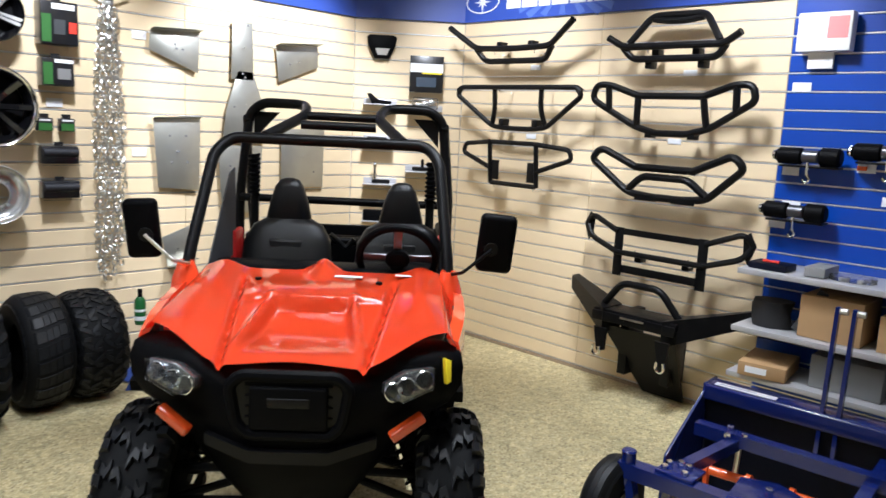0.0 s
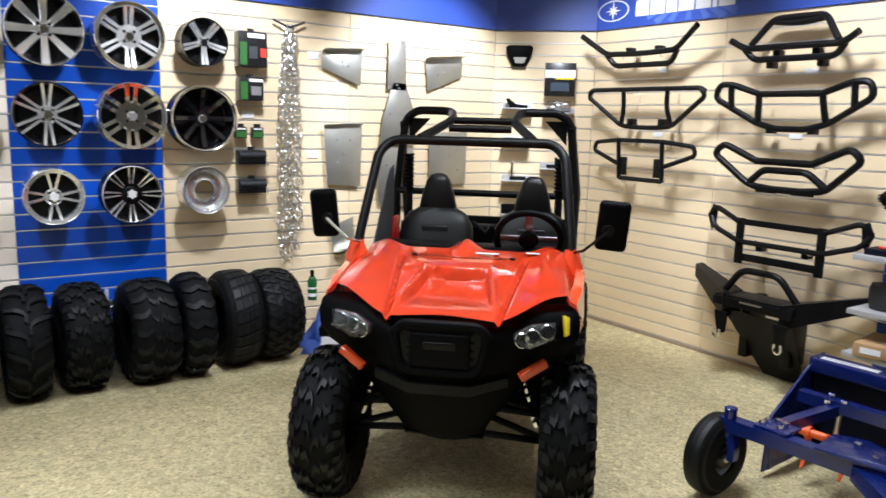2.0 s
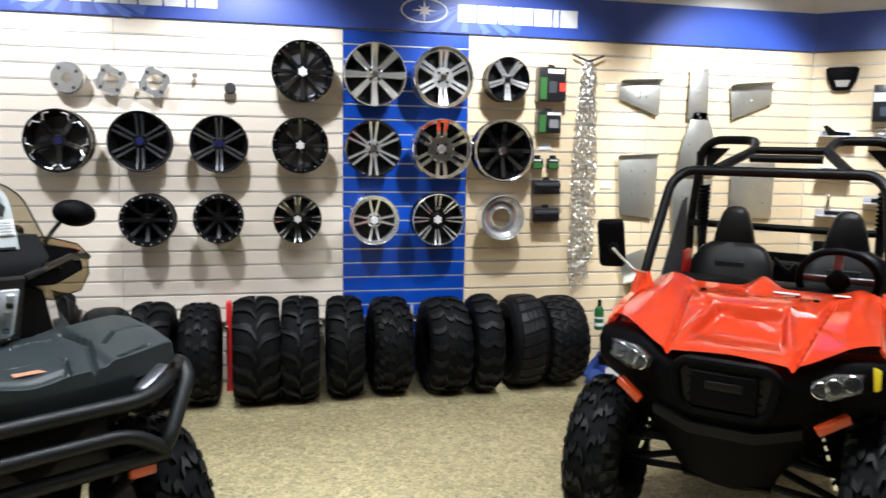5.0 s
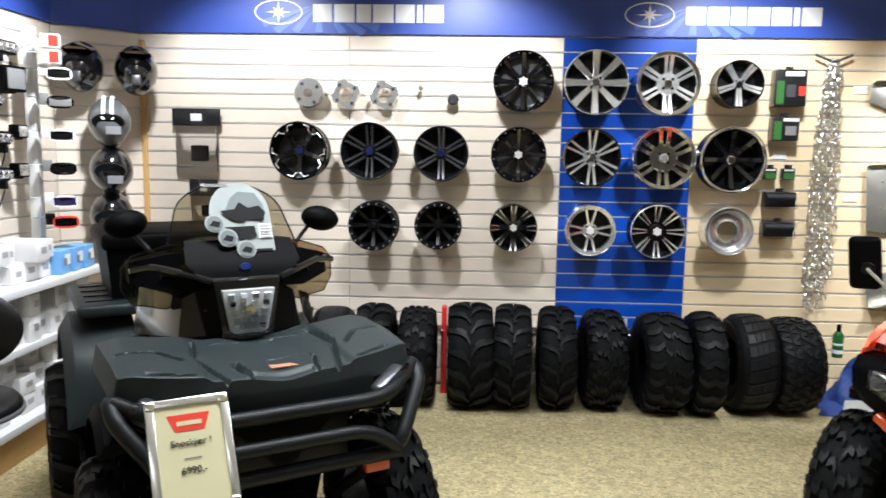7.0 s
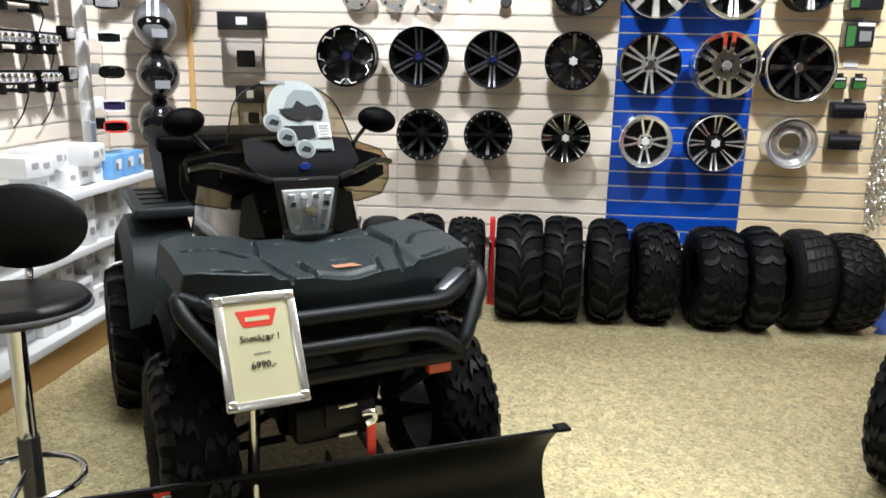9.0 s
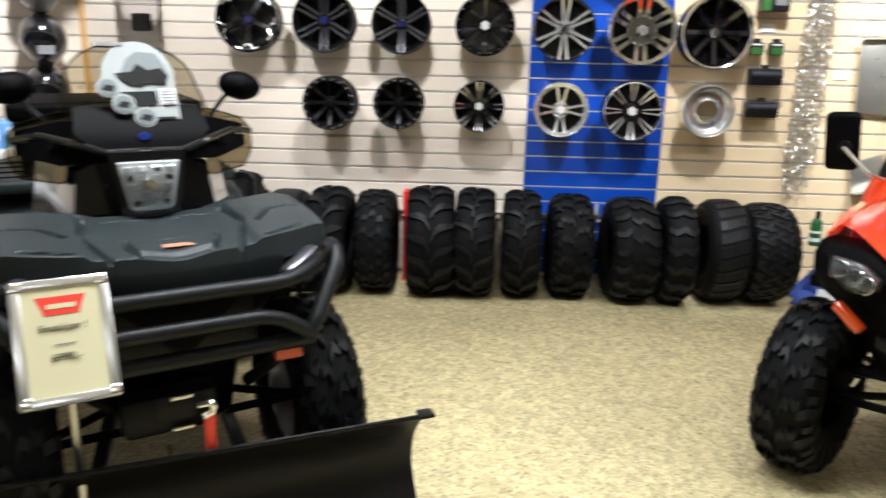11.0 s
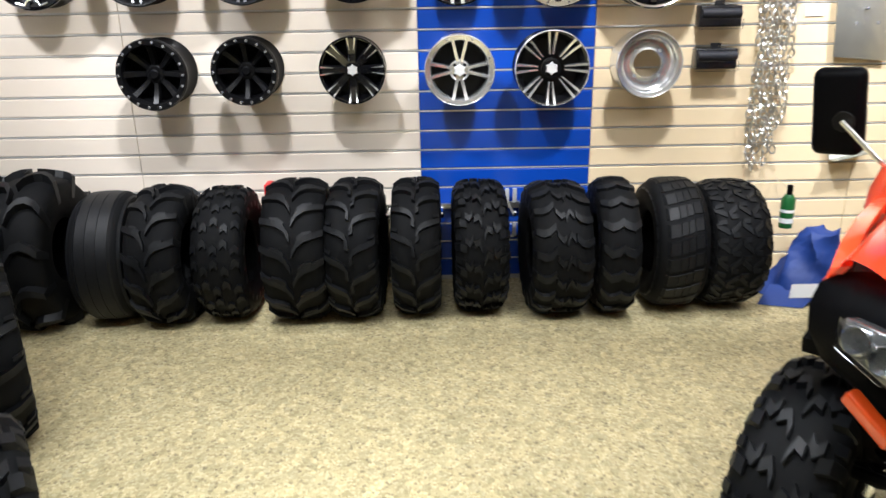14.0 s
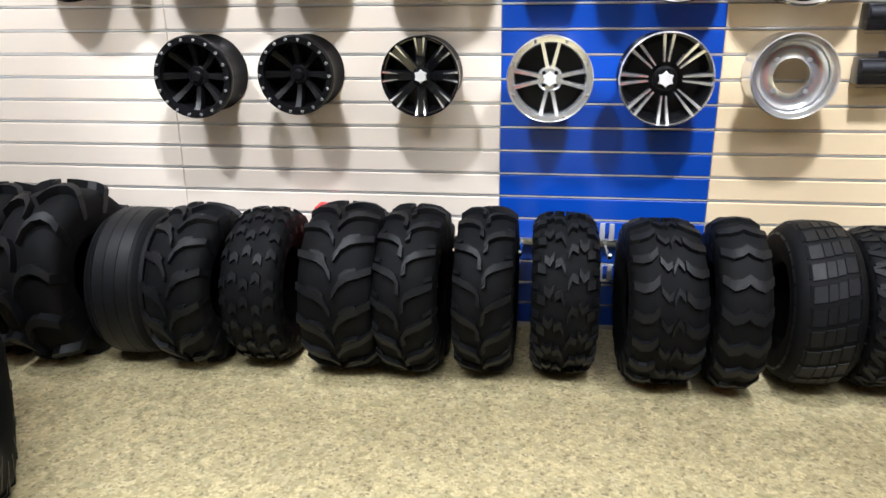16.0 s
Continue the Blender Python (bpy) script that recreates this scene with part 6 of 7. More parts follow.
skid_plate([(-0.16, 0.22), (0.16, 0.235), (0.15, -0.235), (-0.13, -0.21)], 3.63, 1.375, "rectangular brushed aluminium plate with bolt holes", lip=((-0.16, 0.22), (0.16, 0.235), 0.03), holes=((-0.05, 0.12), (0.06, 0.12), (-0.04, -0.05), (0.07, -0.05), (0.0, 0.02)))
skid_plate([(-0.19, 0.21), (0.19, 0.215), (0.185, -0.215), (-0.185, -0.21)], 4.605, 1.355, "rectangular dull aluminium plate", holes=((-0.1, 0.1), (0.1, 0.1), (0.1, -0.1)))
skid_plate([(-0.10, 0.10), (0.10, 0.17), (0.12, -0.06), (-0.06, -0.10)], 3.62, 0.74, "aluminium corner guard plate with a bright lip", lip=((-0.06, -0.10), (0.12, -0.06), 0.08))


def hang_pack(x, z, w, h, d, main, label, accents=(), turn=0):
    ob = thing("hanging_pack", pose(x, NORTH - d / 2 - 0.012, z, 0, 0, turn), label, "package", "hanging packs")
    part("pack", box(w, d, h, 0, 0, 0, 0.008, 3), main, ob)
    for ax, az, aw, ah, am in accents:
        part("printed_panel", box(aw, 0.002, ah, ax, -d / 2 - 0.0012, az, 0), am, ob)
    part("peg", tube([(0, d / 2 + 0.01, h / 2 + 0.01), (0, -d / 2 - 0.02, h / 2 + 0.01)], 0.003, 6, 0), CHROME, ob)
    part("hang_tab", box(0.05, 0.002, 0.03, 0, 0, h / 2 + 0.008, 0), main, ob)
    return ob


BLK = mat("black_pack_plastic", (0.012, 0.012, 0.014), 0.3, coat=0.3)
RAYS = mat("dark_grey_print", (0.05, 0.055, 0.06), 0.4)
hang_pack(2.905, 2.10, 0.20, 0.235, 0.10, BLK, "black and green boxed part with a red panel", ((-0.07, -0.03, 0.05, 0.15, GREEN), (0.07, -0.02, 0.04, 0.06, SIGNRED), (0.02, 0.09, 0.12, 0.03, CARDWHITE), (0.0, -0.02, 0.06, 0.08, RAYS)))
hang_pack(2.895, 1.835, 0.17, 0.155, 0.09, BLK, "black and green packed part hung on the slatwall", ((-0.055, -0.01, 0.05, 0.12, GREEN), (0.03, -0.01, 0.07, 0.06, GREYBOX), (0.03, 0.06, 0.1, 0.02, CARDWHITE)))
for x in (2.83, 2.95):
    hang_pack(x, 1.54, 0.085, 0.075, 0.05, BLK, "small green and black pack hung on the slatwall", ((0, -0.012, 0.07, 0.04, GREEN), (0, 0.025, 0.06, 0.01, CARDWHITE)))
for z in (1.37, 1.17):
    ob = hang_pack(2.90, z, 0.205, 0.10, 0.07, BLK, "black foam grips in a clear plastic sleeve")
    part("grip", tube([(-0.095, -0.036, 0.015), (0.095, -0.036, 0.015)], 0.022, 12, 0), mat("black_foam", (0.015, 0.016, 0.022), 0.6), ob)
    part("sleeve", box(0.215, 0.012, 0.05, 0, -0.045, -0.035, 0.005), POLY, ob)

# tyre chains hanging in strands
chains = thing("snow_chains", pose(3.19, NORTH - 0.03, 2.29), "bright steel snow chains hanging in strands from a hook", "snow chain")
part("hook_bar", tube([(-0.12, -0.02, 0.03), (0.0, -0.03, -0.02), (0.12, -0.02, 0.03)], 0.008, 8, 0.03), GUNMETAL, chains)
rnd = random.Random(4)
for s in range(6):
    b = bmesh.new()
    x0 = -0.075 + s * 0.03
    length = (1.62, 1.70, 1.55, 1.66, 1.60, 1.45)[s]
    n = int(length / 0.03)
    for k in range(n):
        z = -0.02 - k * 0.03
        spread = min(1.0, 0.35 + k / 30)
        cx, cy = x0 * spread + rnd.uniform(-0.012, 0.012), -0.02 + rnd.uniform(-0.012, 0.008)
        a = 90 * (k % 2) + rnd.uniform(-30, 30)
        ring = [(0.015 * math.cos(t), 0, 0.024 * math.sin(t)) for t in (math.pi * q / 4 for q in range(8))]
        tube(ring, 0.0042, 5, 0, closed=True, bm=b, m=pose(cx, cy, z, rnd.uniform(-20, 20), rnd.uniform(-25, 25), a))
    tagged(part("chain_strand", b, CHAIN, chains), kind="stuff")

# hub adaptors and small fittings above the rims
for x, z, r, q in ((-0.275, 2.03, 0.10, 0), (-0.02, 2.025, 0.097, 1), (0.239, 2.021, 0.097, 2)):
    ob = thing("hub_adaptor", pose(x, NORTH - 0.08, z), "machined aluminium wheel hub adaptor hung on the slatwall", "hub adaptor", "hub adaptors")
    if q == 0:
        part("ring", lathe([(0.03, -0.02), (0.09, -0.02), (0.1, -0.01), (0.1, 0.04), (0.03, 0.04)], 40), MACHINED, ob)
    else:
        rows = []
        for k in range(48):
            a = 2 * math.pi * k / 48
            ro = r * (1.0 if (k % 12) < 6 else 0.84)
            rows.append([(ri * math.cos(a), y, ri * math.sin(a)) for ri, y in ((0.05, -0.015), (ro, -0.015), (ro, 0.035), (0.05, 0.035))])
        part("ring", grid_mesh(rows, True, True), MACHINED, ob)
    for k in range(4):
        a = math.pi * k / 2 + 0.6
        part("bolt_hole", disc(0.011, -0.003, 12, "y", -0.0205 if q == 0 else -0.0155, m=pose(0.072 * math.cos(a), 0, 0.072 * math.sin(a))), GUNMETAL, ob)
    part("peg", tube([(0, 0.08, 0.03), (0, -0.03, 0.03)], 0.004, 6, 0), CHROME, ob)
for x, z, r, mm in ((0.481, 2.075, 0.016, ALU), (0.70, 2.0, 0.038, GUNMETAL)):
    ob = thing("wheel_nut", pose(x, NORTH - 0.04, z), "small metal wheel fitting on a wall peg", "wheel fitting", "small fittings")
    part("nut", disc(r, -0.04, 12, "y", 0.0, 0.25), mm, ob)
    part("peg", tube([(0, 0.04, 0.0), (0, 0, 0.0)], 0.004, 6, 0), CHROME, ob)
for x, z in ((3.39, 1.385), (3.40, 2.10), (2.9, 1.665)):
    tagged(part("price_tag", box(0.09, 0.004, 0.05, x, NORTH - 0.004, z, 0.001), PRINT), "small white price tag on the slatwall", "price tag", "price tags")
for n, (x, z, w, h) in enumerate(((-1.06, 1.70, 0.30, 0.42), (-1.02, 1.28, 0.18, 0.30))):
    ob = thing("parts_bag", pose(x, NORTH - 0.05, z), "clear plastic bag of black parts with a dark header", "parts bag", "bagged parts")
    part("header_card", box(w * 1.12, 0.006, 0.115, 0, 0, h / 2 - 0.05, 0.002), BLK, ob)
    part("badge", box(w * 0.26, 0.002, 0.05, 0.0, -0.004, h / 2 - 0.05, 0.01), PRINT, ob)
    secs = [[(w * 0.5 * math.copysign(abs(math.cos(t)) ** 0.5, math.cos(t)) * (1 - 0.04 * (q % 2)), (0.012 + 0.022 * math.sin(math.pi * q / 5)) * math.sin(t), h / 2 - 0.1 - q * (h - 0.1) / 5) for t in (2 * math.pi * k / 20 for k in range(20))] for q in range(6)]
    part("bag", loft(secs), POLY, ob)
    part("bagged_part", box(w * 0.42, 0.03, h * 0.26, 0.02, 0, -h * 0.2, 0.03, 3), PLASTBLK, ob)
    part("peg", tube([(0, 0.05, h / 2 - 0.02), (0, -0.01, h / 2 - 0.02)], 0.003, 6, 0), CHROME, ob)
lath = part("corner_lath", box(0.035, 0.02, 1.9, -1.44, NORTH - 0.012, 1.43, 0.003), PINE)
tagged(lath, "narrow pine lath upright in the corner", "lath", kind="structure")

# rack hooks behind the tyres, and the red stop between two of them
RACK = thing("tyre_rack", pose(0, NORTH - 0.02, 0), "bright steel tyre display rail with hooks behind the tyres", "tyre rack")
part("rail", box(4.1, 0.02, 0.03, 1.0, 0, 0.43, 0.004), ALU, RACK)
for x in (0.665, 1.265, 1.85, 1.20, 2.46):
    part("upright", box(0.03, 0.02, 0.43, x, -0.001, 0.215, 0.003), ALU, RACK)
for x in (0.40, 0.66, 1.00, 1.27, 1.54, 1.85, 1.90, 2.22, 2.45, 2.72):
    part("hook", tube([(x, 0, 0.43), (x, -0.24, 0.44), (x, -0.27, 0.47)], 0.007, 8, 0.02), CHROME, RACK)
for z in (0.485, 0.30):
    for x in (1.885, 1.925):
        part("price_clip", box(0.022, 0.012, 0.075, x, -0.012, z, 0.003), SHELFGREY, RACK)
    part("clip_bar", box(0.09, 0.008, 0.012, 1.905, -0.006, z - 0.04, 0.002), ALU, RACK)
stop = thing("red_bracket", pose(0.668, 4.585, 0), "red painted steel bracket standing between the tyres", "bracket")
part("plate", box(0.034, 0.10, 0.60, 0, 0, 0.30, 0.005), REDPAINT, stop)
part("foot", box(0.05, 0.12, 0.01, 0, 0, 0.005, 0.002), REDPAINT, stop)

# sealant bottle and blue sack past the last tyre
bt = thing("bottle", pose(3.30, 4.52, 0.33), "green and white sealant bottle hung on the wall", "bottle")
part("body", lathe([(0.001, 0.0), (0.032, 0.002), (0.034, 0.02), (0.034, 0.15), (0.02, 0.175), (0.001, 0.176)], 20, "z", closed=False), mat("green_label", (0.012, 0.10, 0.025), 0.35), bt)
part("white_band", lathe([(0.0345, 0.03), (0.0348, 0.03), (0.0348, 0.055), (0.0345, 0.055)], 20, "z"), PRINT, bt)
part("white_band", lathe([(0.0345, 0.085), (0.0348, 0.085), (0.0348, 0.10), (0.0345, 0.10)], 20, "z"), PRINT, bt)
part("cap", disc(0.014, 0.05, 14, "z", 0.174), PLASTBLK, bt)
part("hanger", tube([(0, 0, 0.2), (0, 0.18, 0.22)], 0.004, 6, 0), CHROME, bt)
sack = thing("blue_sack", pose(3.40, 4.45, 0), "crumpled blue woven sack with a white print", "sack")
secs = []
rnd = random.Random(9)
for q in range(9):
    z = 0.012 + q * 0.04
    w = 0.22 - 0.014 * q if q else 0.24
    secs.append([((w * math.cos(t) + 0.03 * math.sin(4 * t + q) + 0.012 * q) * (1 - 0.04 * q), (0.16 - 0.012 * q) * math.sin(t) + 0.02 * math.cos(3 * t + q * 1.7), z + 0.012 * math.sin(5 * t + q)) for t in (2 * math.pi * k / 28 for k in range(28))])
part("sack_body", loft(secs), BLUEBAG, sack, smooth=70)
part("white_print", plate([(-0.10, 0.04), (0.08, 0.05), (0.09, 0.12), (-0.09, 0.11)], 0.003, m=pose(-0.05, -0.19, 0.0, -8, 0, -8)), PRINT, sack)
part("loose_corner", loft([[(-0.30, -0.16, 0.005), (-0.1, -0.22, 0.005), (0.0, -0.16, 0.05), (-0.2, -0.08, 0.05)], [(-0.26, -0.12, 0.03), (-0.12, -0.18, 0.035), (-0.02, -0.12, 0.08), (-0.2, -0.06, 0.07)]]), BLUEBAG, sack)

# ---- goods on the angled corner wall ----
ce = Matrix.Translation((0, 0, -CEIL / 2)) @ mce
def corner(u, z, out=0.0):
    return ce @ pose(u - 0.4215, -out, z)


ob = thing("skid_mask", corner(0.21, 2.215, 0.05), "black wedge-shaped moulded guard hung on the wall", "guard")
part("shell", plate([(-0.115, 0.075), (-0.09, 0.09), (0.09, 0.09), (0.115, 0.075), (0.10, 0.0), (0.055, -0.085), (-0.055, -0.085), (-0.10, 0.0)], 0.05, bevel=0.008), PLASTBLK, ob)
part("bright_inset", plate([(-0.05, -0.01), (0.06, -0.01), (0.04, -0.06), (-0.03, -0.06)], 0.002, m=pose(0, -0.003, 0)), ALU, ob, smooth=0)
ob = thing("boxed_part", corner(0.56, 2.025, 0.06), "tall black box with a white and yellow printed top", "package")
part("pack", box(0.255, 0.10, 0.27, 0, 0, 0, 0.004), BLK, ob)
part("white_panel", box(0.25, 0.002, 0.065, 0, -0.0515, 0.045, 0), CARDWHITE, ob)
part("yellow_stripe", box(0.15, 0.002, 0.012, 0.04, -0.053, 0.006, 0), YELLOW, ob)
part("grey_panel", box(0.15, 0.002, 0.07, 0, -0.0515, -0.06, 0), mat("slate_print", (0.03, 0.05, 0.08), 0.5), ob)
for u, z, w in ((0.21, 1.78, 0.26), (0.23, 1.17, 0.26), (0.21, 1.50, 0.24), (0.56, 1.28, 0.27), (0.56, 1.75, 0.27), (0.21, 0.88, 0.22)):
    ob = thing("bracket_shelf", corner(u, z, 0), "small clear display shelf on the slatwall", "shelf", "small display shelves")
    part("shelf_plate", box(w, 0.16, 0.006, 0, -0.08, 0, 0.002), SHELFGREY, ob)
    part("back_lip", box(w, 0.006, 0.05, 0, -0.004, 0.02, 0.002), SHELFGREY, ob)
ob = thing("mount_bracket", corner(0.20, 1.785, 0.08), "black bent steel mounting bracket on a shelf", "bracket", "display brackets")
part("arm", plate([(-0.09, 0.075), (-0.06, 0.08), (0.0, 0.03), (0.10, 0.025), (0.10, 0.0), (-0.05, 0.0)], 0.03, bevel=0.003), PLASTBLK, ob)
ob = thing("tow_ball", corner(0.22, 1.175, 0.08), "steel tow ball mount on a shelf", "tow ball", "display brackets")
part("mount", box(0.14, 0.05, 0.03, 0.02, 0, 0.018, 0.005), STEELBLK, ob)
part("shank", disc(0.014, 0.10, 16, "z", 0.03, m=pose(-0.03, 0, 0)), CHROME, ob)
part("ball", lathe([(0.001, 0.12), (0.018, 0.125), (0.025, 0.145), (0.018, 0.165), (0.001, 0.17)], 20, "z", closed=False, m=pose(-0.03, 0, 0)), CHROME, ob)
ob = thing("hitch_part", corner(0.56, 1.288, 0.08), "black hitch part on a shelf", "hitch", "display brackets")
part("body", box(0.16, 0.04, 0.03, 0, 0, 0.015, 0.006), STEELBLK, ob)
part("pin", disc(0.012, 0.07, 12, "z", 0.02, m=pose(0.0, 0, 0)), STEELBLK, ob)
ob = thing("hitch_part", corner(0.20, 1.51, 0.08), "black hitch part on a shelf", "hitch", "display brackets")
part("body", box(0.15, 0.05, 0.025, 0, 0, 0.0125, 0.006), STEELBLK, ob)
ob = thing("clear_packet", corner(0.56, 1.76, 0.08), "clear packet of bright fittings on a shelf", "packet")
part("packet", box(0.20, 0.06, 0.09, 0, 0, 0.045, 0.02, 3), POLY, ob)
for k in range(3):
    part("fitting", box(0.05, 0.02, 0.03, -0.05 + 0.05 * k, 0, 0.03 + 0.012 * k, 0.004, m=None), MACHINED, ob)
ob = thing("clear_case", corner(0.20, 0.886, 0.08), "black parts case on a shelf", "case")
part("body", box(0.18, 0.08, 0.08, 0, 0, 0.04, 0.008), PLASTBLK, ob)

# ---- the west corner: helmets, lamps, goggles and cartons ----
def helmet(m, shell, label, stripe=None, peak=True, visor=None, tag=True):
    """A helmet with its face towards -y."""
    ob = thing("helmet", m @ Matrix.Scale(1.12, 4), label, "helmet", "helmets on the wall")
    rows = []
    for i in range(19):
        th = math.pi * i / 18
        row = []
        for k in range(36):
            a = 2 * math.pi * k / 36
            r = 0.128
            x, y, z = r * 0.93 * math.sin(th) * math.cos(a), r * 1.12 * math.sin(th) * math.sin(a), r * 1.1 * math.cos(th)
            if z < 0 and y < 0:
                y *= 1 + 0.5 * (-z / r) * 0.55
                x *= 1 - 0.42 * (-z / r) * max(0, -y / 0.15)
            if z < -0.6 * r:
                z = -0.6 * r + (z + 0.6 * r) * (1.1 if y < 0 else 0.25)
            row.append((x, y, z))
        rows.append(row)
    part("shell", grid_mesh(rows, False, True), shell, ob, smooth=60)
    part("eye_port", loft([[(0.092 * math.cos(t) * s, -0.10 - 0.045 * math.sin(t) * 0.4 - d, 0.0 + 0.052 * math.sin(t) * s - 0.005) for t in (2 * math.pi * k / 20 for k in range(20))] for s, d in ((1.0, 0.0), (0.9, 0.032), (0.2, 0.036))]), visor or MATTBLK, ob, smooth=60)
    if peak:
        part("peak", loft([[(-0.10, -0.06, 0.085), (0.0, -0.075, 0.125), (0.10, -0.06, 0.085), (0.09, -0.06, 0.075), (0.0, -0.075, 0.112), (-0.09, -0.06, 0.075)],
                           [(-0.085, -0.20, 0.055), (0.0, -0.225, 0.085), (0.085, -0.20, 0.055), (0.08, -0.20, 0.048), (0.0, -0.225, 0.078), (-0.08, -0.20, 0.048)]]), GLOSSBLK, ob)
        part("chin_vent", box(0.05, 0.02, 0.06, 0, -0.165, -0.085, 0.012, 3), GUNMETAL, ob)
        part("pale_flash", box(0.11, 0.012, 0.014, 0, -0.155, 0.072, 0.004, m=pose(0, 0, 0)), mat("pale_gold", (0.6, 0.5, 0.35), 0.4), ob)
    if stripe is not None:
        for s in (-1, 1):
            pts = [(s * 0.022, -0.146 * math.sin(t), 0.144 * math.cos(t)) for t in (math.pi * (-0.3 + 0.78 * k / 12) for k in range(13))]
            part("stripe", tube(pts, 0.006, 6, 0, square=1.6), stripe, ob)
    if tag:
        part("paper_tag", box(0.08, 0.003, 0.045, 0.03, -0.165, -0.05, 0), mat("grey_printed_card", (0.20, 0.20, 0.21), 0.5), ob)
    part("peg", tube([(0, 0.16, 0.07), (0, 0.05, 0.07)], 0.005, 6, 0), CHROME, ob)
    return ob


HELGREY = mat("silver_grey_shell", (0.10, 0.105, 0.11), 0.25, coat=0.5)
helmet(pose(-1.66, 4.30, 2.155, -6, 0, 18), GLOSSBLK, "gloss black motocross helmet with a peak", tag=False)
helmet(pose(-1.36, 4.42, 2.145, -6, 0, 24), GLOSSBLK, "gloss black motocross helmet with hanging strap", tag=False)
helmet(pose(-1.52, 4.36, 1.81, 0, 0, 22), HELGREY, "grey open-face helmet with two white stripes", stripe=PRINT, peak=False)
helmet(pose(-1.52, 4.36, 1.50, 0, 0, 22), GLOSSBLK, "black open-face helmet with a paper tag", peak=False)
helmet(pose(-1.53, 4.36, 1.20, 0, 0, 22), GLOSSBLK, "black open-face helmet hung low on the wall", peak=False)

# white upright with goggles
up = thing("display_upright", pose(-1.72, 3.84, 0), "white slotted steel upright carrying goggles", "display upright")
part("post", box(0.06, 0.05, 2.33, 0, 0, 1.165, 0.004), SHELFWHITE, up)
for k, (z, fr, ln) in enumerate(((2.06, CARDWHITE, MATTBLK), (1.90, PLASTBLK, GREYBOX), (1.71, CARDWHITE, MATTBLK), (1.52, PLASTBLK, MATTBLK), (1.33, CARDWHITE, mat("violet_lens", (0.03, 0.02, 0.07), 0.15)), (1.21, SIGNRED, PLASTBLK))):
    ob = thing("goggles", pose(-1.53, 3.80, z, 0, 0, 30) @ Matrix.Scale(0.85, 4), ("white", "black", "white", "black", "white", "red")[k] + "-framed riding goggles on a wall peg", "goggles", "goggles")
    rows = []
    for i in range(28):
        t = 2 * math.pi * i / 28
        cx, cz = 0.082 * math.copysign(abs(math.cos(t)) ** 0.6, math.cos(t)), 0.042 * math.copysign(abs(math.sin(t)) ** 0.7, math.sin(t))
        yb = 0.02 * (cx / 0.08) ** 2
        rows.append([(cx, yb, cz), (cx * 0.98, yb - 0.028, cz), (cx * 0.80, yb - 0.03, cz * 0.72), (cx * 0.80, yb - 0.004, cz * 0.72)])
    part("frame", grid_mesh(rows, True, True), fr, ob)
    part("lens", box(0.135, 0.006, 0.058, 0, -0.012, 0, 0.02, 3), ln, ob)
    part("strap", tube([(-0.08, 0.01, 0), (-0.06, 0.09, -0.01), (0.06, 0.09, -0.01), (0.08, 0.01, 0)], 0.016, 4, 0.03, square=0.15), PLASTBLK, ob)
    part("carton_back", box(0.06, 0.06, 0.075, -0.095, 0.03, 0.02, 0.004), (CARDWHITE, GREYBOX, CARDWHITE, GREYBOX, CARDWHITE, MATTBLK)[k], ob)
    part("peg", tube([(-0.04, 0.03, 0.03), (-0.20, 0.03, 0.03)], 0.004, 6, 0), CHROME, ob)
for z, mm in ((2.24, CARDWHITE), (2.15, SIGNRED)):
    ob = thing("small_pack", pose(-1.56, 3.78, z, 0, 0, 20), "small boxed part hung beside the goggles", "package", "hanging packs")
    part("pack", box(0.10, 0.06, 0.075, 0, 0, 0, 0.004), CARDWHITE, ob)
    part("print_panel", box(0.05, 0.002, 0.06, 0.02, -0.031, 0, 0), SIGNRED, ob)
    part("peg", tube([(-0.03, 0.03, 0.03), (-0.13, 0.03, 0.03)], 0.004, 6, 0), CHROME, ob)

# light bars along the west wall
def light_bar(y0, y1, z, n, label, big=False):
    ob = thing("light_bar", pose(WEST + 0.10, (y0 + y1) / 2, z, 0, 0, 90), label, "light bar", "light bars on the wall")
    w, h = y1 - y0, 0.075 if not big else 0.10
    part("housing", box(w, 0.06, h, 0, 0, 0, 0.012, 3), PLASTBLK, ob)
    part("face", box(w - 0.03, 0.006, h - 0.025, 0, -0.031, 0, 0.004), MACHINED, ob)
    for k in range(n):
        x = -w / 2 + (k + 0.5) * w / n
        part("led_cell", lathe([(0.004, 0.0), (0.018, -0.008), (0.022, -0.010), (0.022, 0.002)], 14, "y", closed=False, m=pose(x, -0.034, 0)), CHROME, ob)
    for s in (-1, 1):
        part("foot", box(0.03, 0.05, 0.05, s * w * 0.3, 0.0, -h / 2 - 0.02, 0.004), STEELBLK, ob)
        part("wall_arm", box(0.02, 0.10, 0.02, s * w * 0.3, 0.045, -h / 2 - 0.03, 0.003), STEELBLK, ob)
    part("cable", tube([(w / 2 - 0.02, 0.02, -0.03), (w / 2 + 0.03, 0.03, -0.09), (w / 2 - 0.03, 0.04, -0.20), (w / 2 - 0.10, 0.05, -0.26)], 0.004, 6, 0.05), PLASTBLK, ob)
    return ob


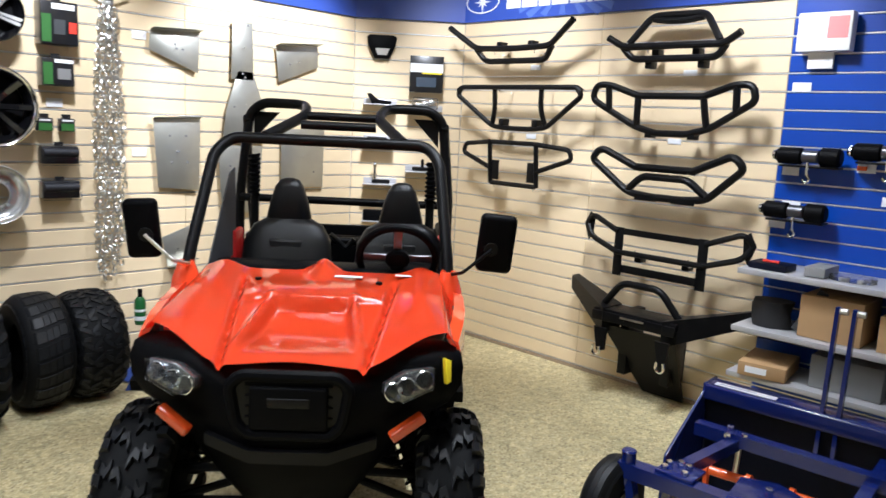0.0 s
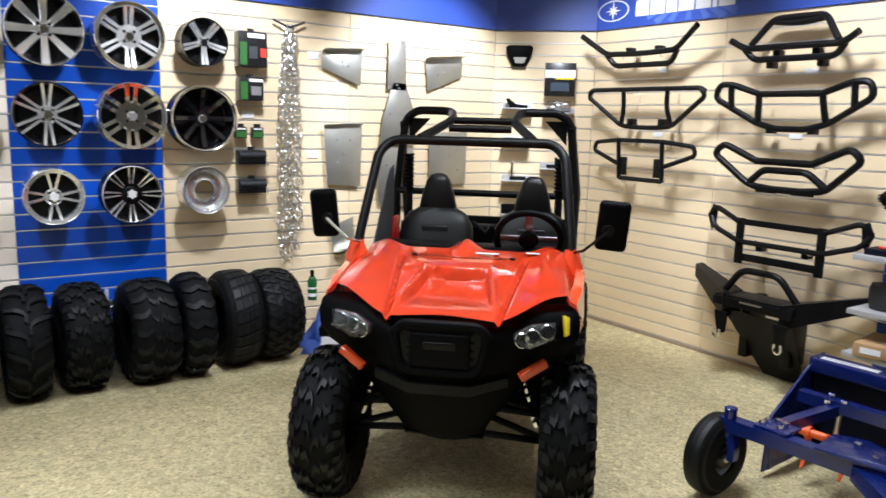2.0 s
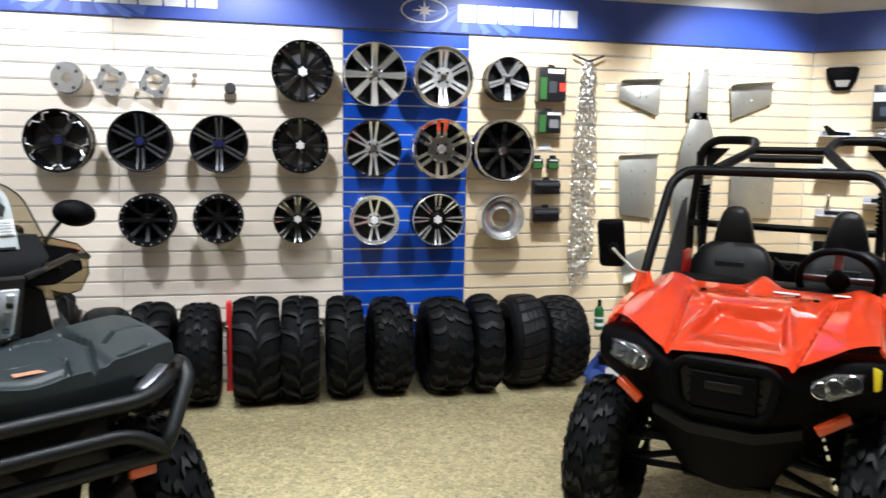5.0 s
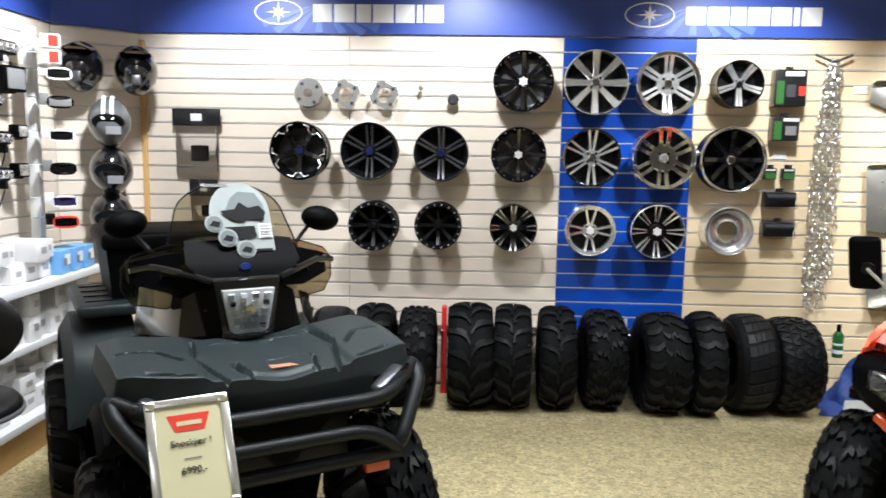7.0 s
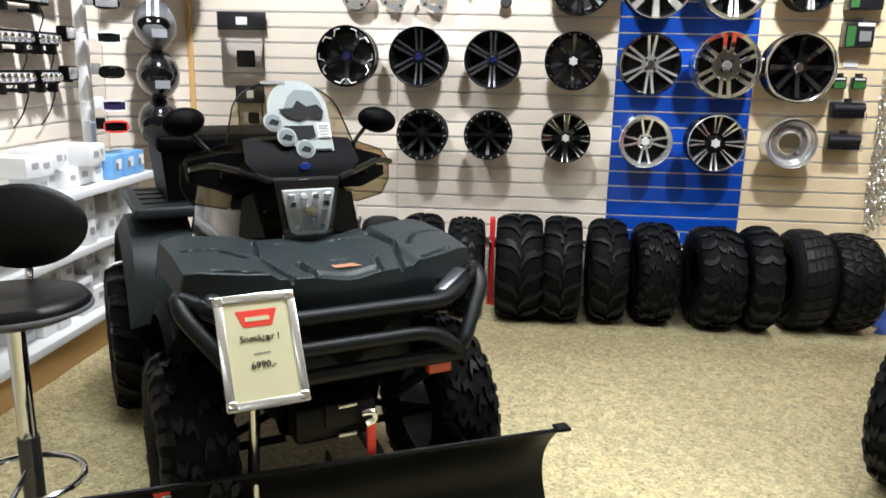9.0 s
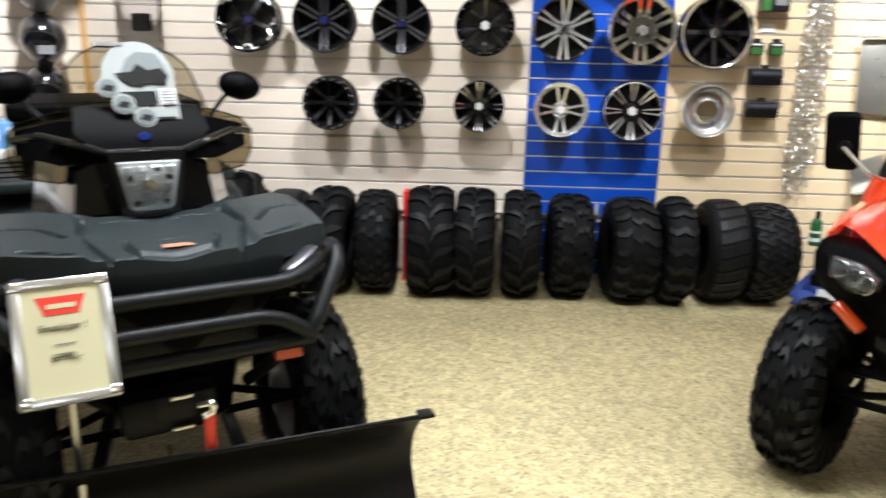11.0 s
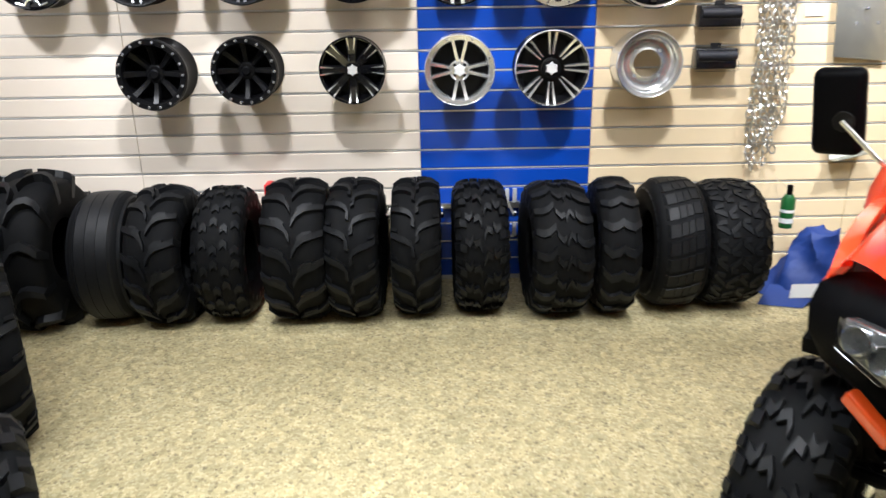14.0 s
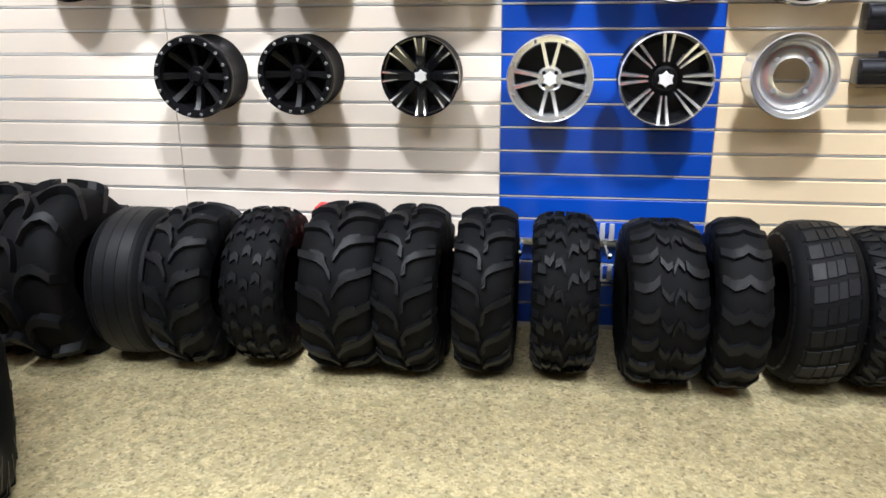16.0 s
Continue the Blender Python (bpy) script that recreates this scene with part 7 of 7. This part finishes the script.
light_bar(3.08, 3.76, 2.19, 12, "long black light bar with bright lamp cells")
light_bar(3.15, 3.60, 1.90, 9, "black light bar with clear lamp cells")
light_bar(3.10, 3.42, 1.69, 6, "short black light bar with clear lamp cells")
light_bar(3.46, 3.66, 1.69, 4, "small black light bar with clear lamp cells")
light_bar(3.10, 3.40, 1.49, 6, "short black light bar with clear lamp cells")
light_bar(3.45, 3.64, 1.49, 4, "small black light bar with clear lamp cells")
for y, z, s in ((3.70, 2.02, 0.16), (3.74, 1.73, 0.085), (3.73, 1.51, 0.09)):
    ob = thing("work_lamp", pose(WEST + 0.12, y, z, 0, 0, 80), "square black work lamp on a wall bracket", "work lamp", "work lamps")
    part("housing", box(s, 0.07, s * 0.9, 0, 0, 0, 0.012, 3), PLASTBLK, ob)
    part("face", box(s * 0.8, 0.006, s * 0.7, 0, -0.036, 0, 0.004), GREYBOX if s > 0.1 else MACHINED, ob)
    part("bracket", box(0.02, 0.14, 0.02, 0, 0.05, -s * 0.45, 0.003), STEELBLK, ob)

# white shelves with cartons
for z, depth, y1 in ((0.90, 0.42, 4.12), (0.58, 0.38, 4.0), (0.20, 0.42, 4.10)):
    sh = thing("shelf_unit", pose(WEST, (2.0 + y1) / 2, z, 0, 0, 90), "white steel gondola shelf loaded with cartons", "shelf", "white shelves")
    part("shelf_board", box(y1 - 2.0, depth, 0.03, 0, -depth / 2, 0, 0.004), SHELFWHITE, sh)
    part("price_rail", box(y1 - 2.0, 0.006, 0.04, 0, -depth - 0.003, 0, 0.001), PRINT, sh)
    for x in (-0.9, 0.0, 0.9):
        part("bracket", box(0.02, depth * 0.9, 0.05, x, -depth * 0.45, -0.035, 0.003), SHELFWHITE, sh)
part_plinth = thing("shelf_plinth", pose(WEST + 0.2, 3.05, 0), "white shelf plinth on the floor", "plinth")
part("plinth_panel", box(0.36, 2.1, 0.17, 0, 0, 0.087, 0.004), PINE, part_plinth)
rnd = random.Random(12)
for z, y0, y1, hmax, rowsn in ((0.918, 2.9, 3.62, 0.11, 2), (0.598, 2.9, 3.86, 0.13, 2), (0.218, 2.8, 4.04, 0.11, 3)):
    y = y0
    while y < y1:
        w = rnd.uniform(0.10, 0.17)
        zz = z
        for q in range(rowsn if rnd.random() < 0.8 else rowsn - 1):
            h = hmax * rnd.uniform(0.85, 1.05)
            d = rnd.uniform(0.22, 0.30)
            ob = thing("carton", pose(WEST + 0.04 + d / 2 + rnd.uniform(0.0, 0.05), y + w / 2, zz, 0, 0, rnd.uniform(-4, 4)), "plain white carton stacked on the shelf", "box", "white cartons")
            part("body", box(d, w - 0.008, h, 0, 0, h / 2, 0.003), CARDWHITE, ob)
            part("print_label", box(0.002, w * 0.4, h * 0.3, d / 2 + 0.001, 0.01, h * 0.55, 0), SHELFGREY, ob)
            zz += h + 0.001
        y += w
for y in (3.72, 3.86, 3.99):
    ob = thing("carton", pose(-1.58, y, 0.917, 0, 0, 6), "blue and white printed carton on the shelf", "box", "blue cartons")
    part("body", box(0.16, 0.125, 0.135, 0, 0, 0.068, 0.003), BLUECARD, ob)
    part("white_panel", box(0.002, 0.07, 0.06, 0.081, 0.02, 0.08, 0), CARDWHITE, ob)
    part("dark_mark", box(0.002, 0.03, 0.04, 0.0825, -0.01, 0.07, 0), GREYBOX, ob)
yp = thing("yellow_canister", pose(-1.66, 4.02, 0.598), "yellow plastic oil canister on the shelf", "canister")
part("body", box(0.10, 0.08, 0.20, 0, 0, 0.10, 0.015, 3), mat("yellow_plastic", (0.75, 0.5, 0.05), 0.4), yp)
part("cap", disc(0.018, 0.03, 14, "z", 0.198), PLASTBLK, yp)

# ---- bar stool ----
stool = thing("bar_stool", pose(-0.678, 1.55, 0, 0, 0, 20), "black padded bar stool with a chrome post and foot ring", "bar stool")
part("base", lathe([(0.001, 0.0), (0.20, 0.0), (0.205, 0.008), (0.17, 0.018), (0.05, 0.03), (0.03, 0.045), (0.001, 0.045)], 48, "z", closed=False), CHROME, stool)
part("post", tube([(0, 0, 0.04), (0, 0, 0.82)], 0.026, 20, 0), CHROME, stool)
part("lower_sleeve", tube([(0, 0, 0.04), (0, 0, 0.45)], 0.032, 20, 0), GUNMETAL, stool)
part("foot_ring", tube([(0.17 * math.cos(t), -0.10 + 0.15 * math.sin(t), 0.36) for t in (2 * math.pi * k / 36 for k in range(36))], 0.010, 10, 0, closed=True), CHROME, stool)
part("ring_arm", tube([(0, 0, 0.36), (0, -0.25, 0.36)], 0.008, 8, 0), CHROME, stool)
part("seat", lathe([(0.001, 0.835), (0.15, 0.835), (0.20, 0.86), (0.205, 0.885), (0.19, 0.905), (0.10, 0.895), (0.001, 0.89)], 48, "z", closed=False, m=Matrix.Diagonal((1.05, 0.95, 1, 1))), LEATHER, stool, "black padded seat", smooth=60)
part("seat_rim", tube([(0.214 * math.cos(t), 0.194 * math.sin(t), 0.868) for t in (2 * math.pi * k / 40 for k in range(40))], 0.008, 8, 0, closed=True), mat("grey_piping", (0.10, 0.10, 0.11), 0.4), stool)
part("seat_plate", disc(0.08, 0.02, 24, "z", 0.816), STEELBLK, stool)
part("back_stem", tube([(0, 0.14, 0.85), (0, 0.215, 0.92), (0, 0.20, 1.02)], 0.013, 10, 0.05), CHROME, stool)
part("back_pad", lathe([(0.001, -0.025), (0.16, -0.02), (0.19, 0.0), (0.16, 0.022), (0.001, 0.026)], 40, "y", closed=False, m=pose(0, 0.185, 1.075, -8, 0, 0) @ Matrix.Diagonal((1.0, 1, 0.70, 1))), LEATHER, stool, "black padded oval backrest", smooth=60)
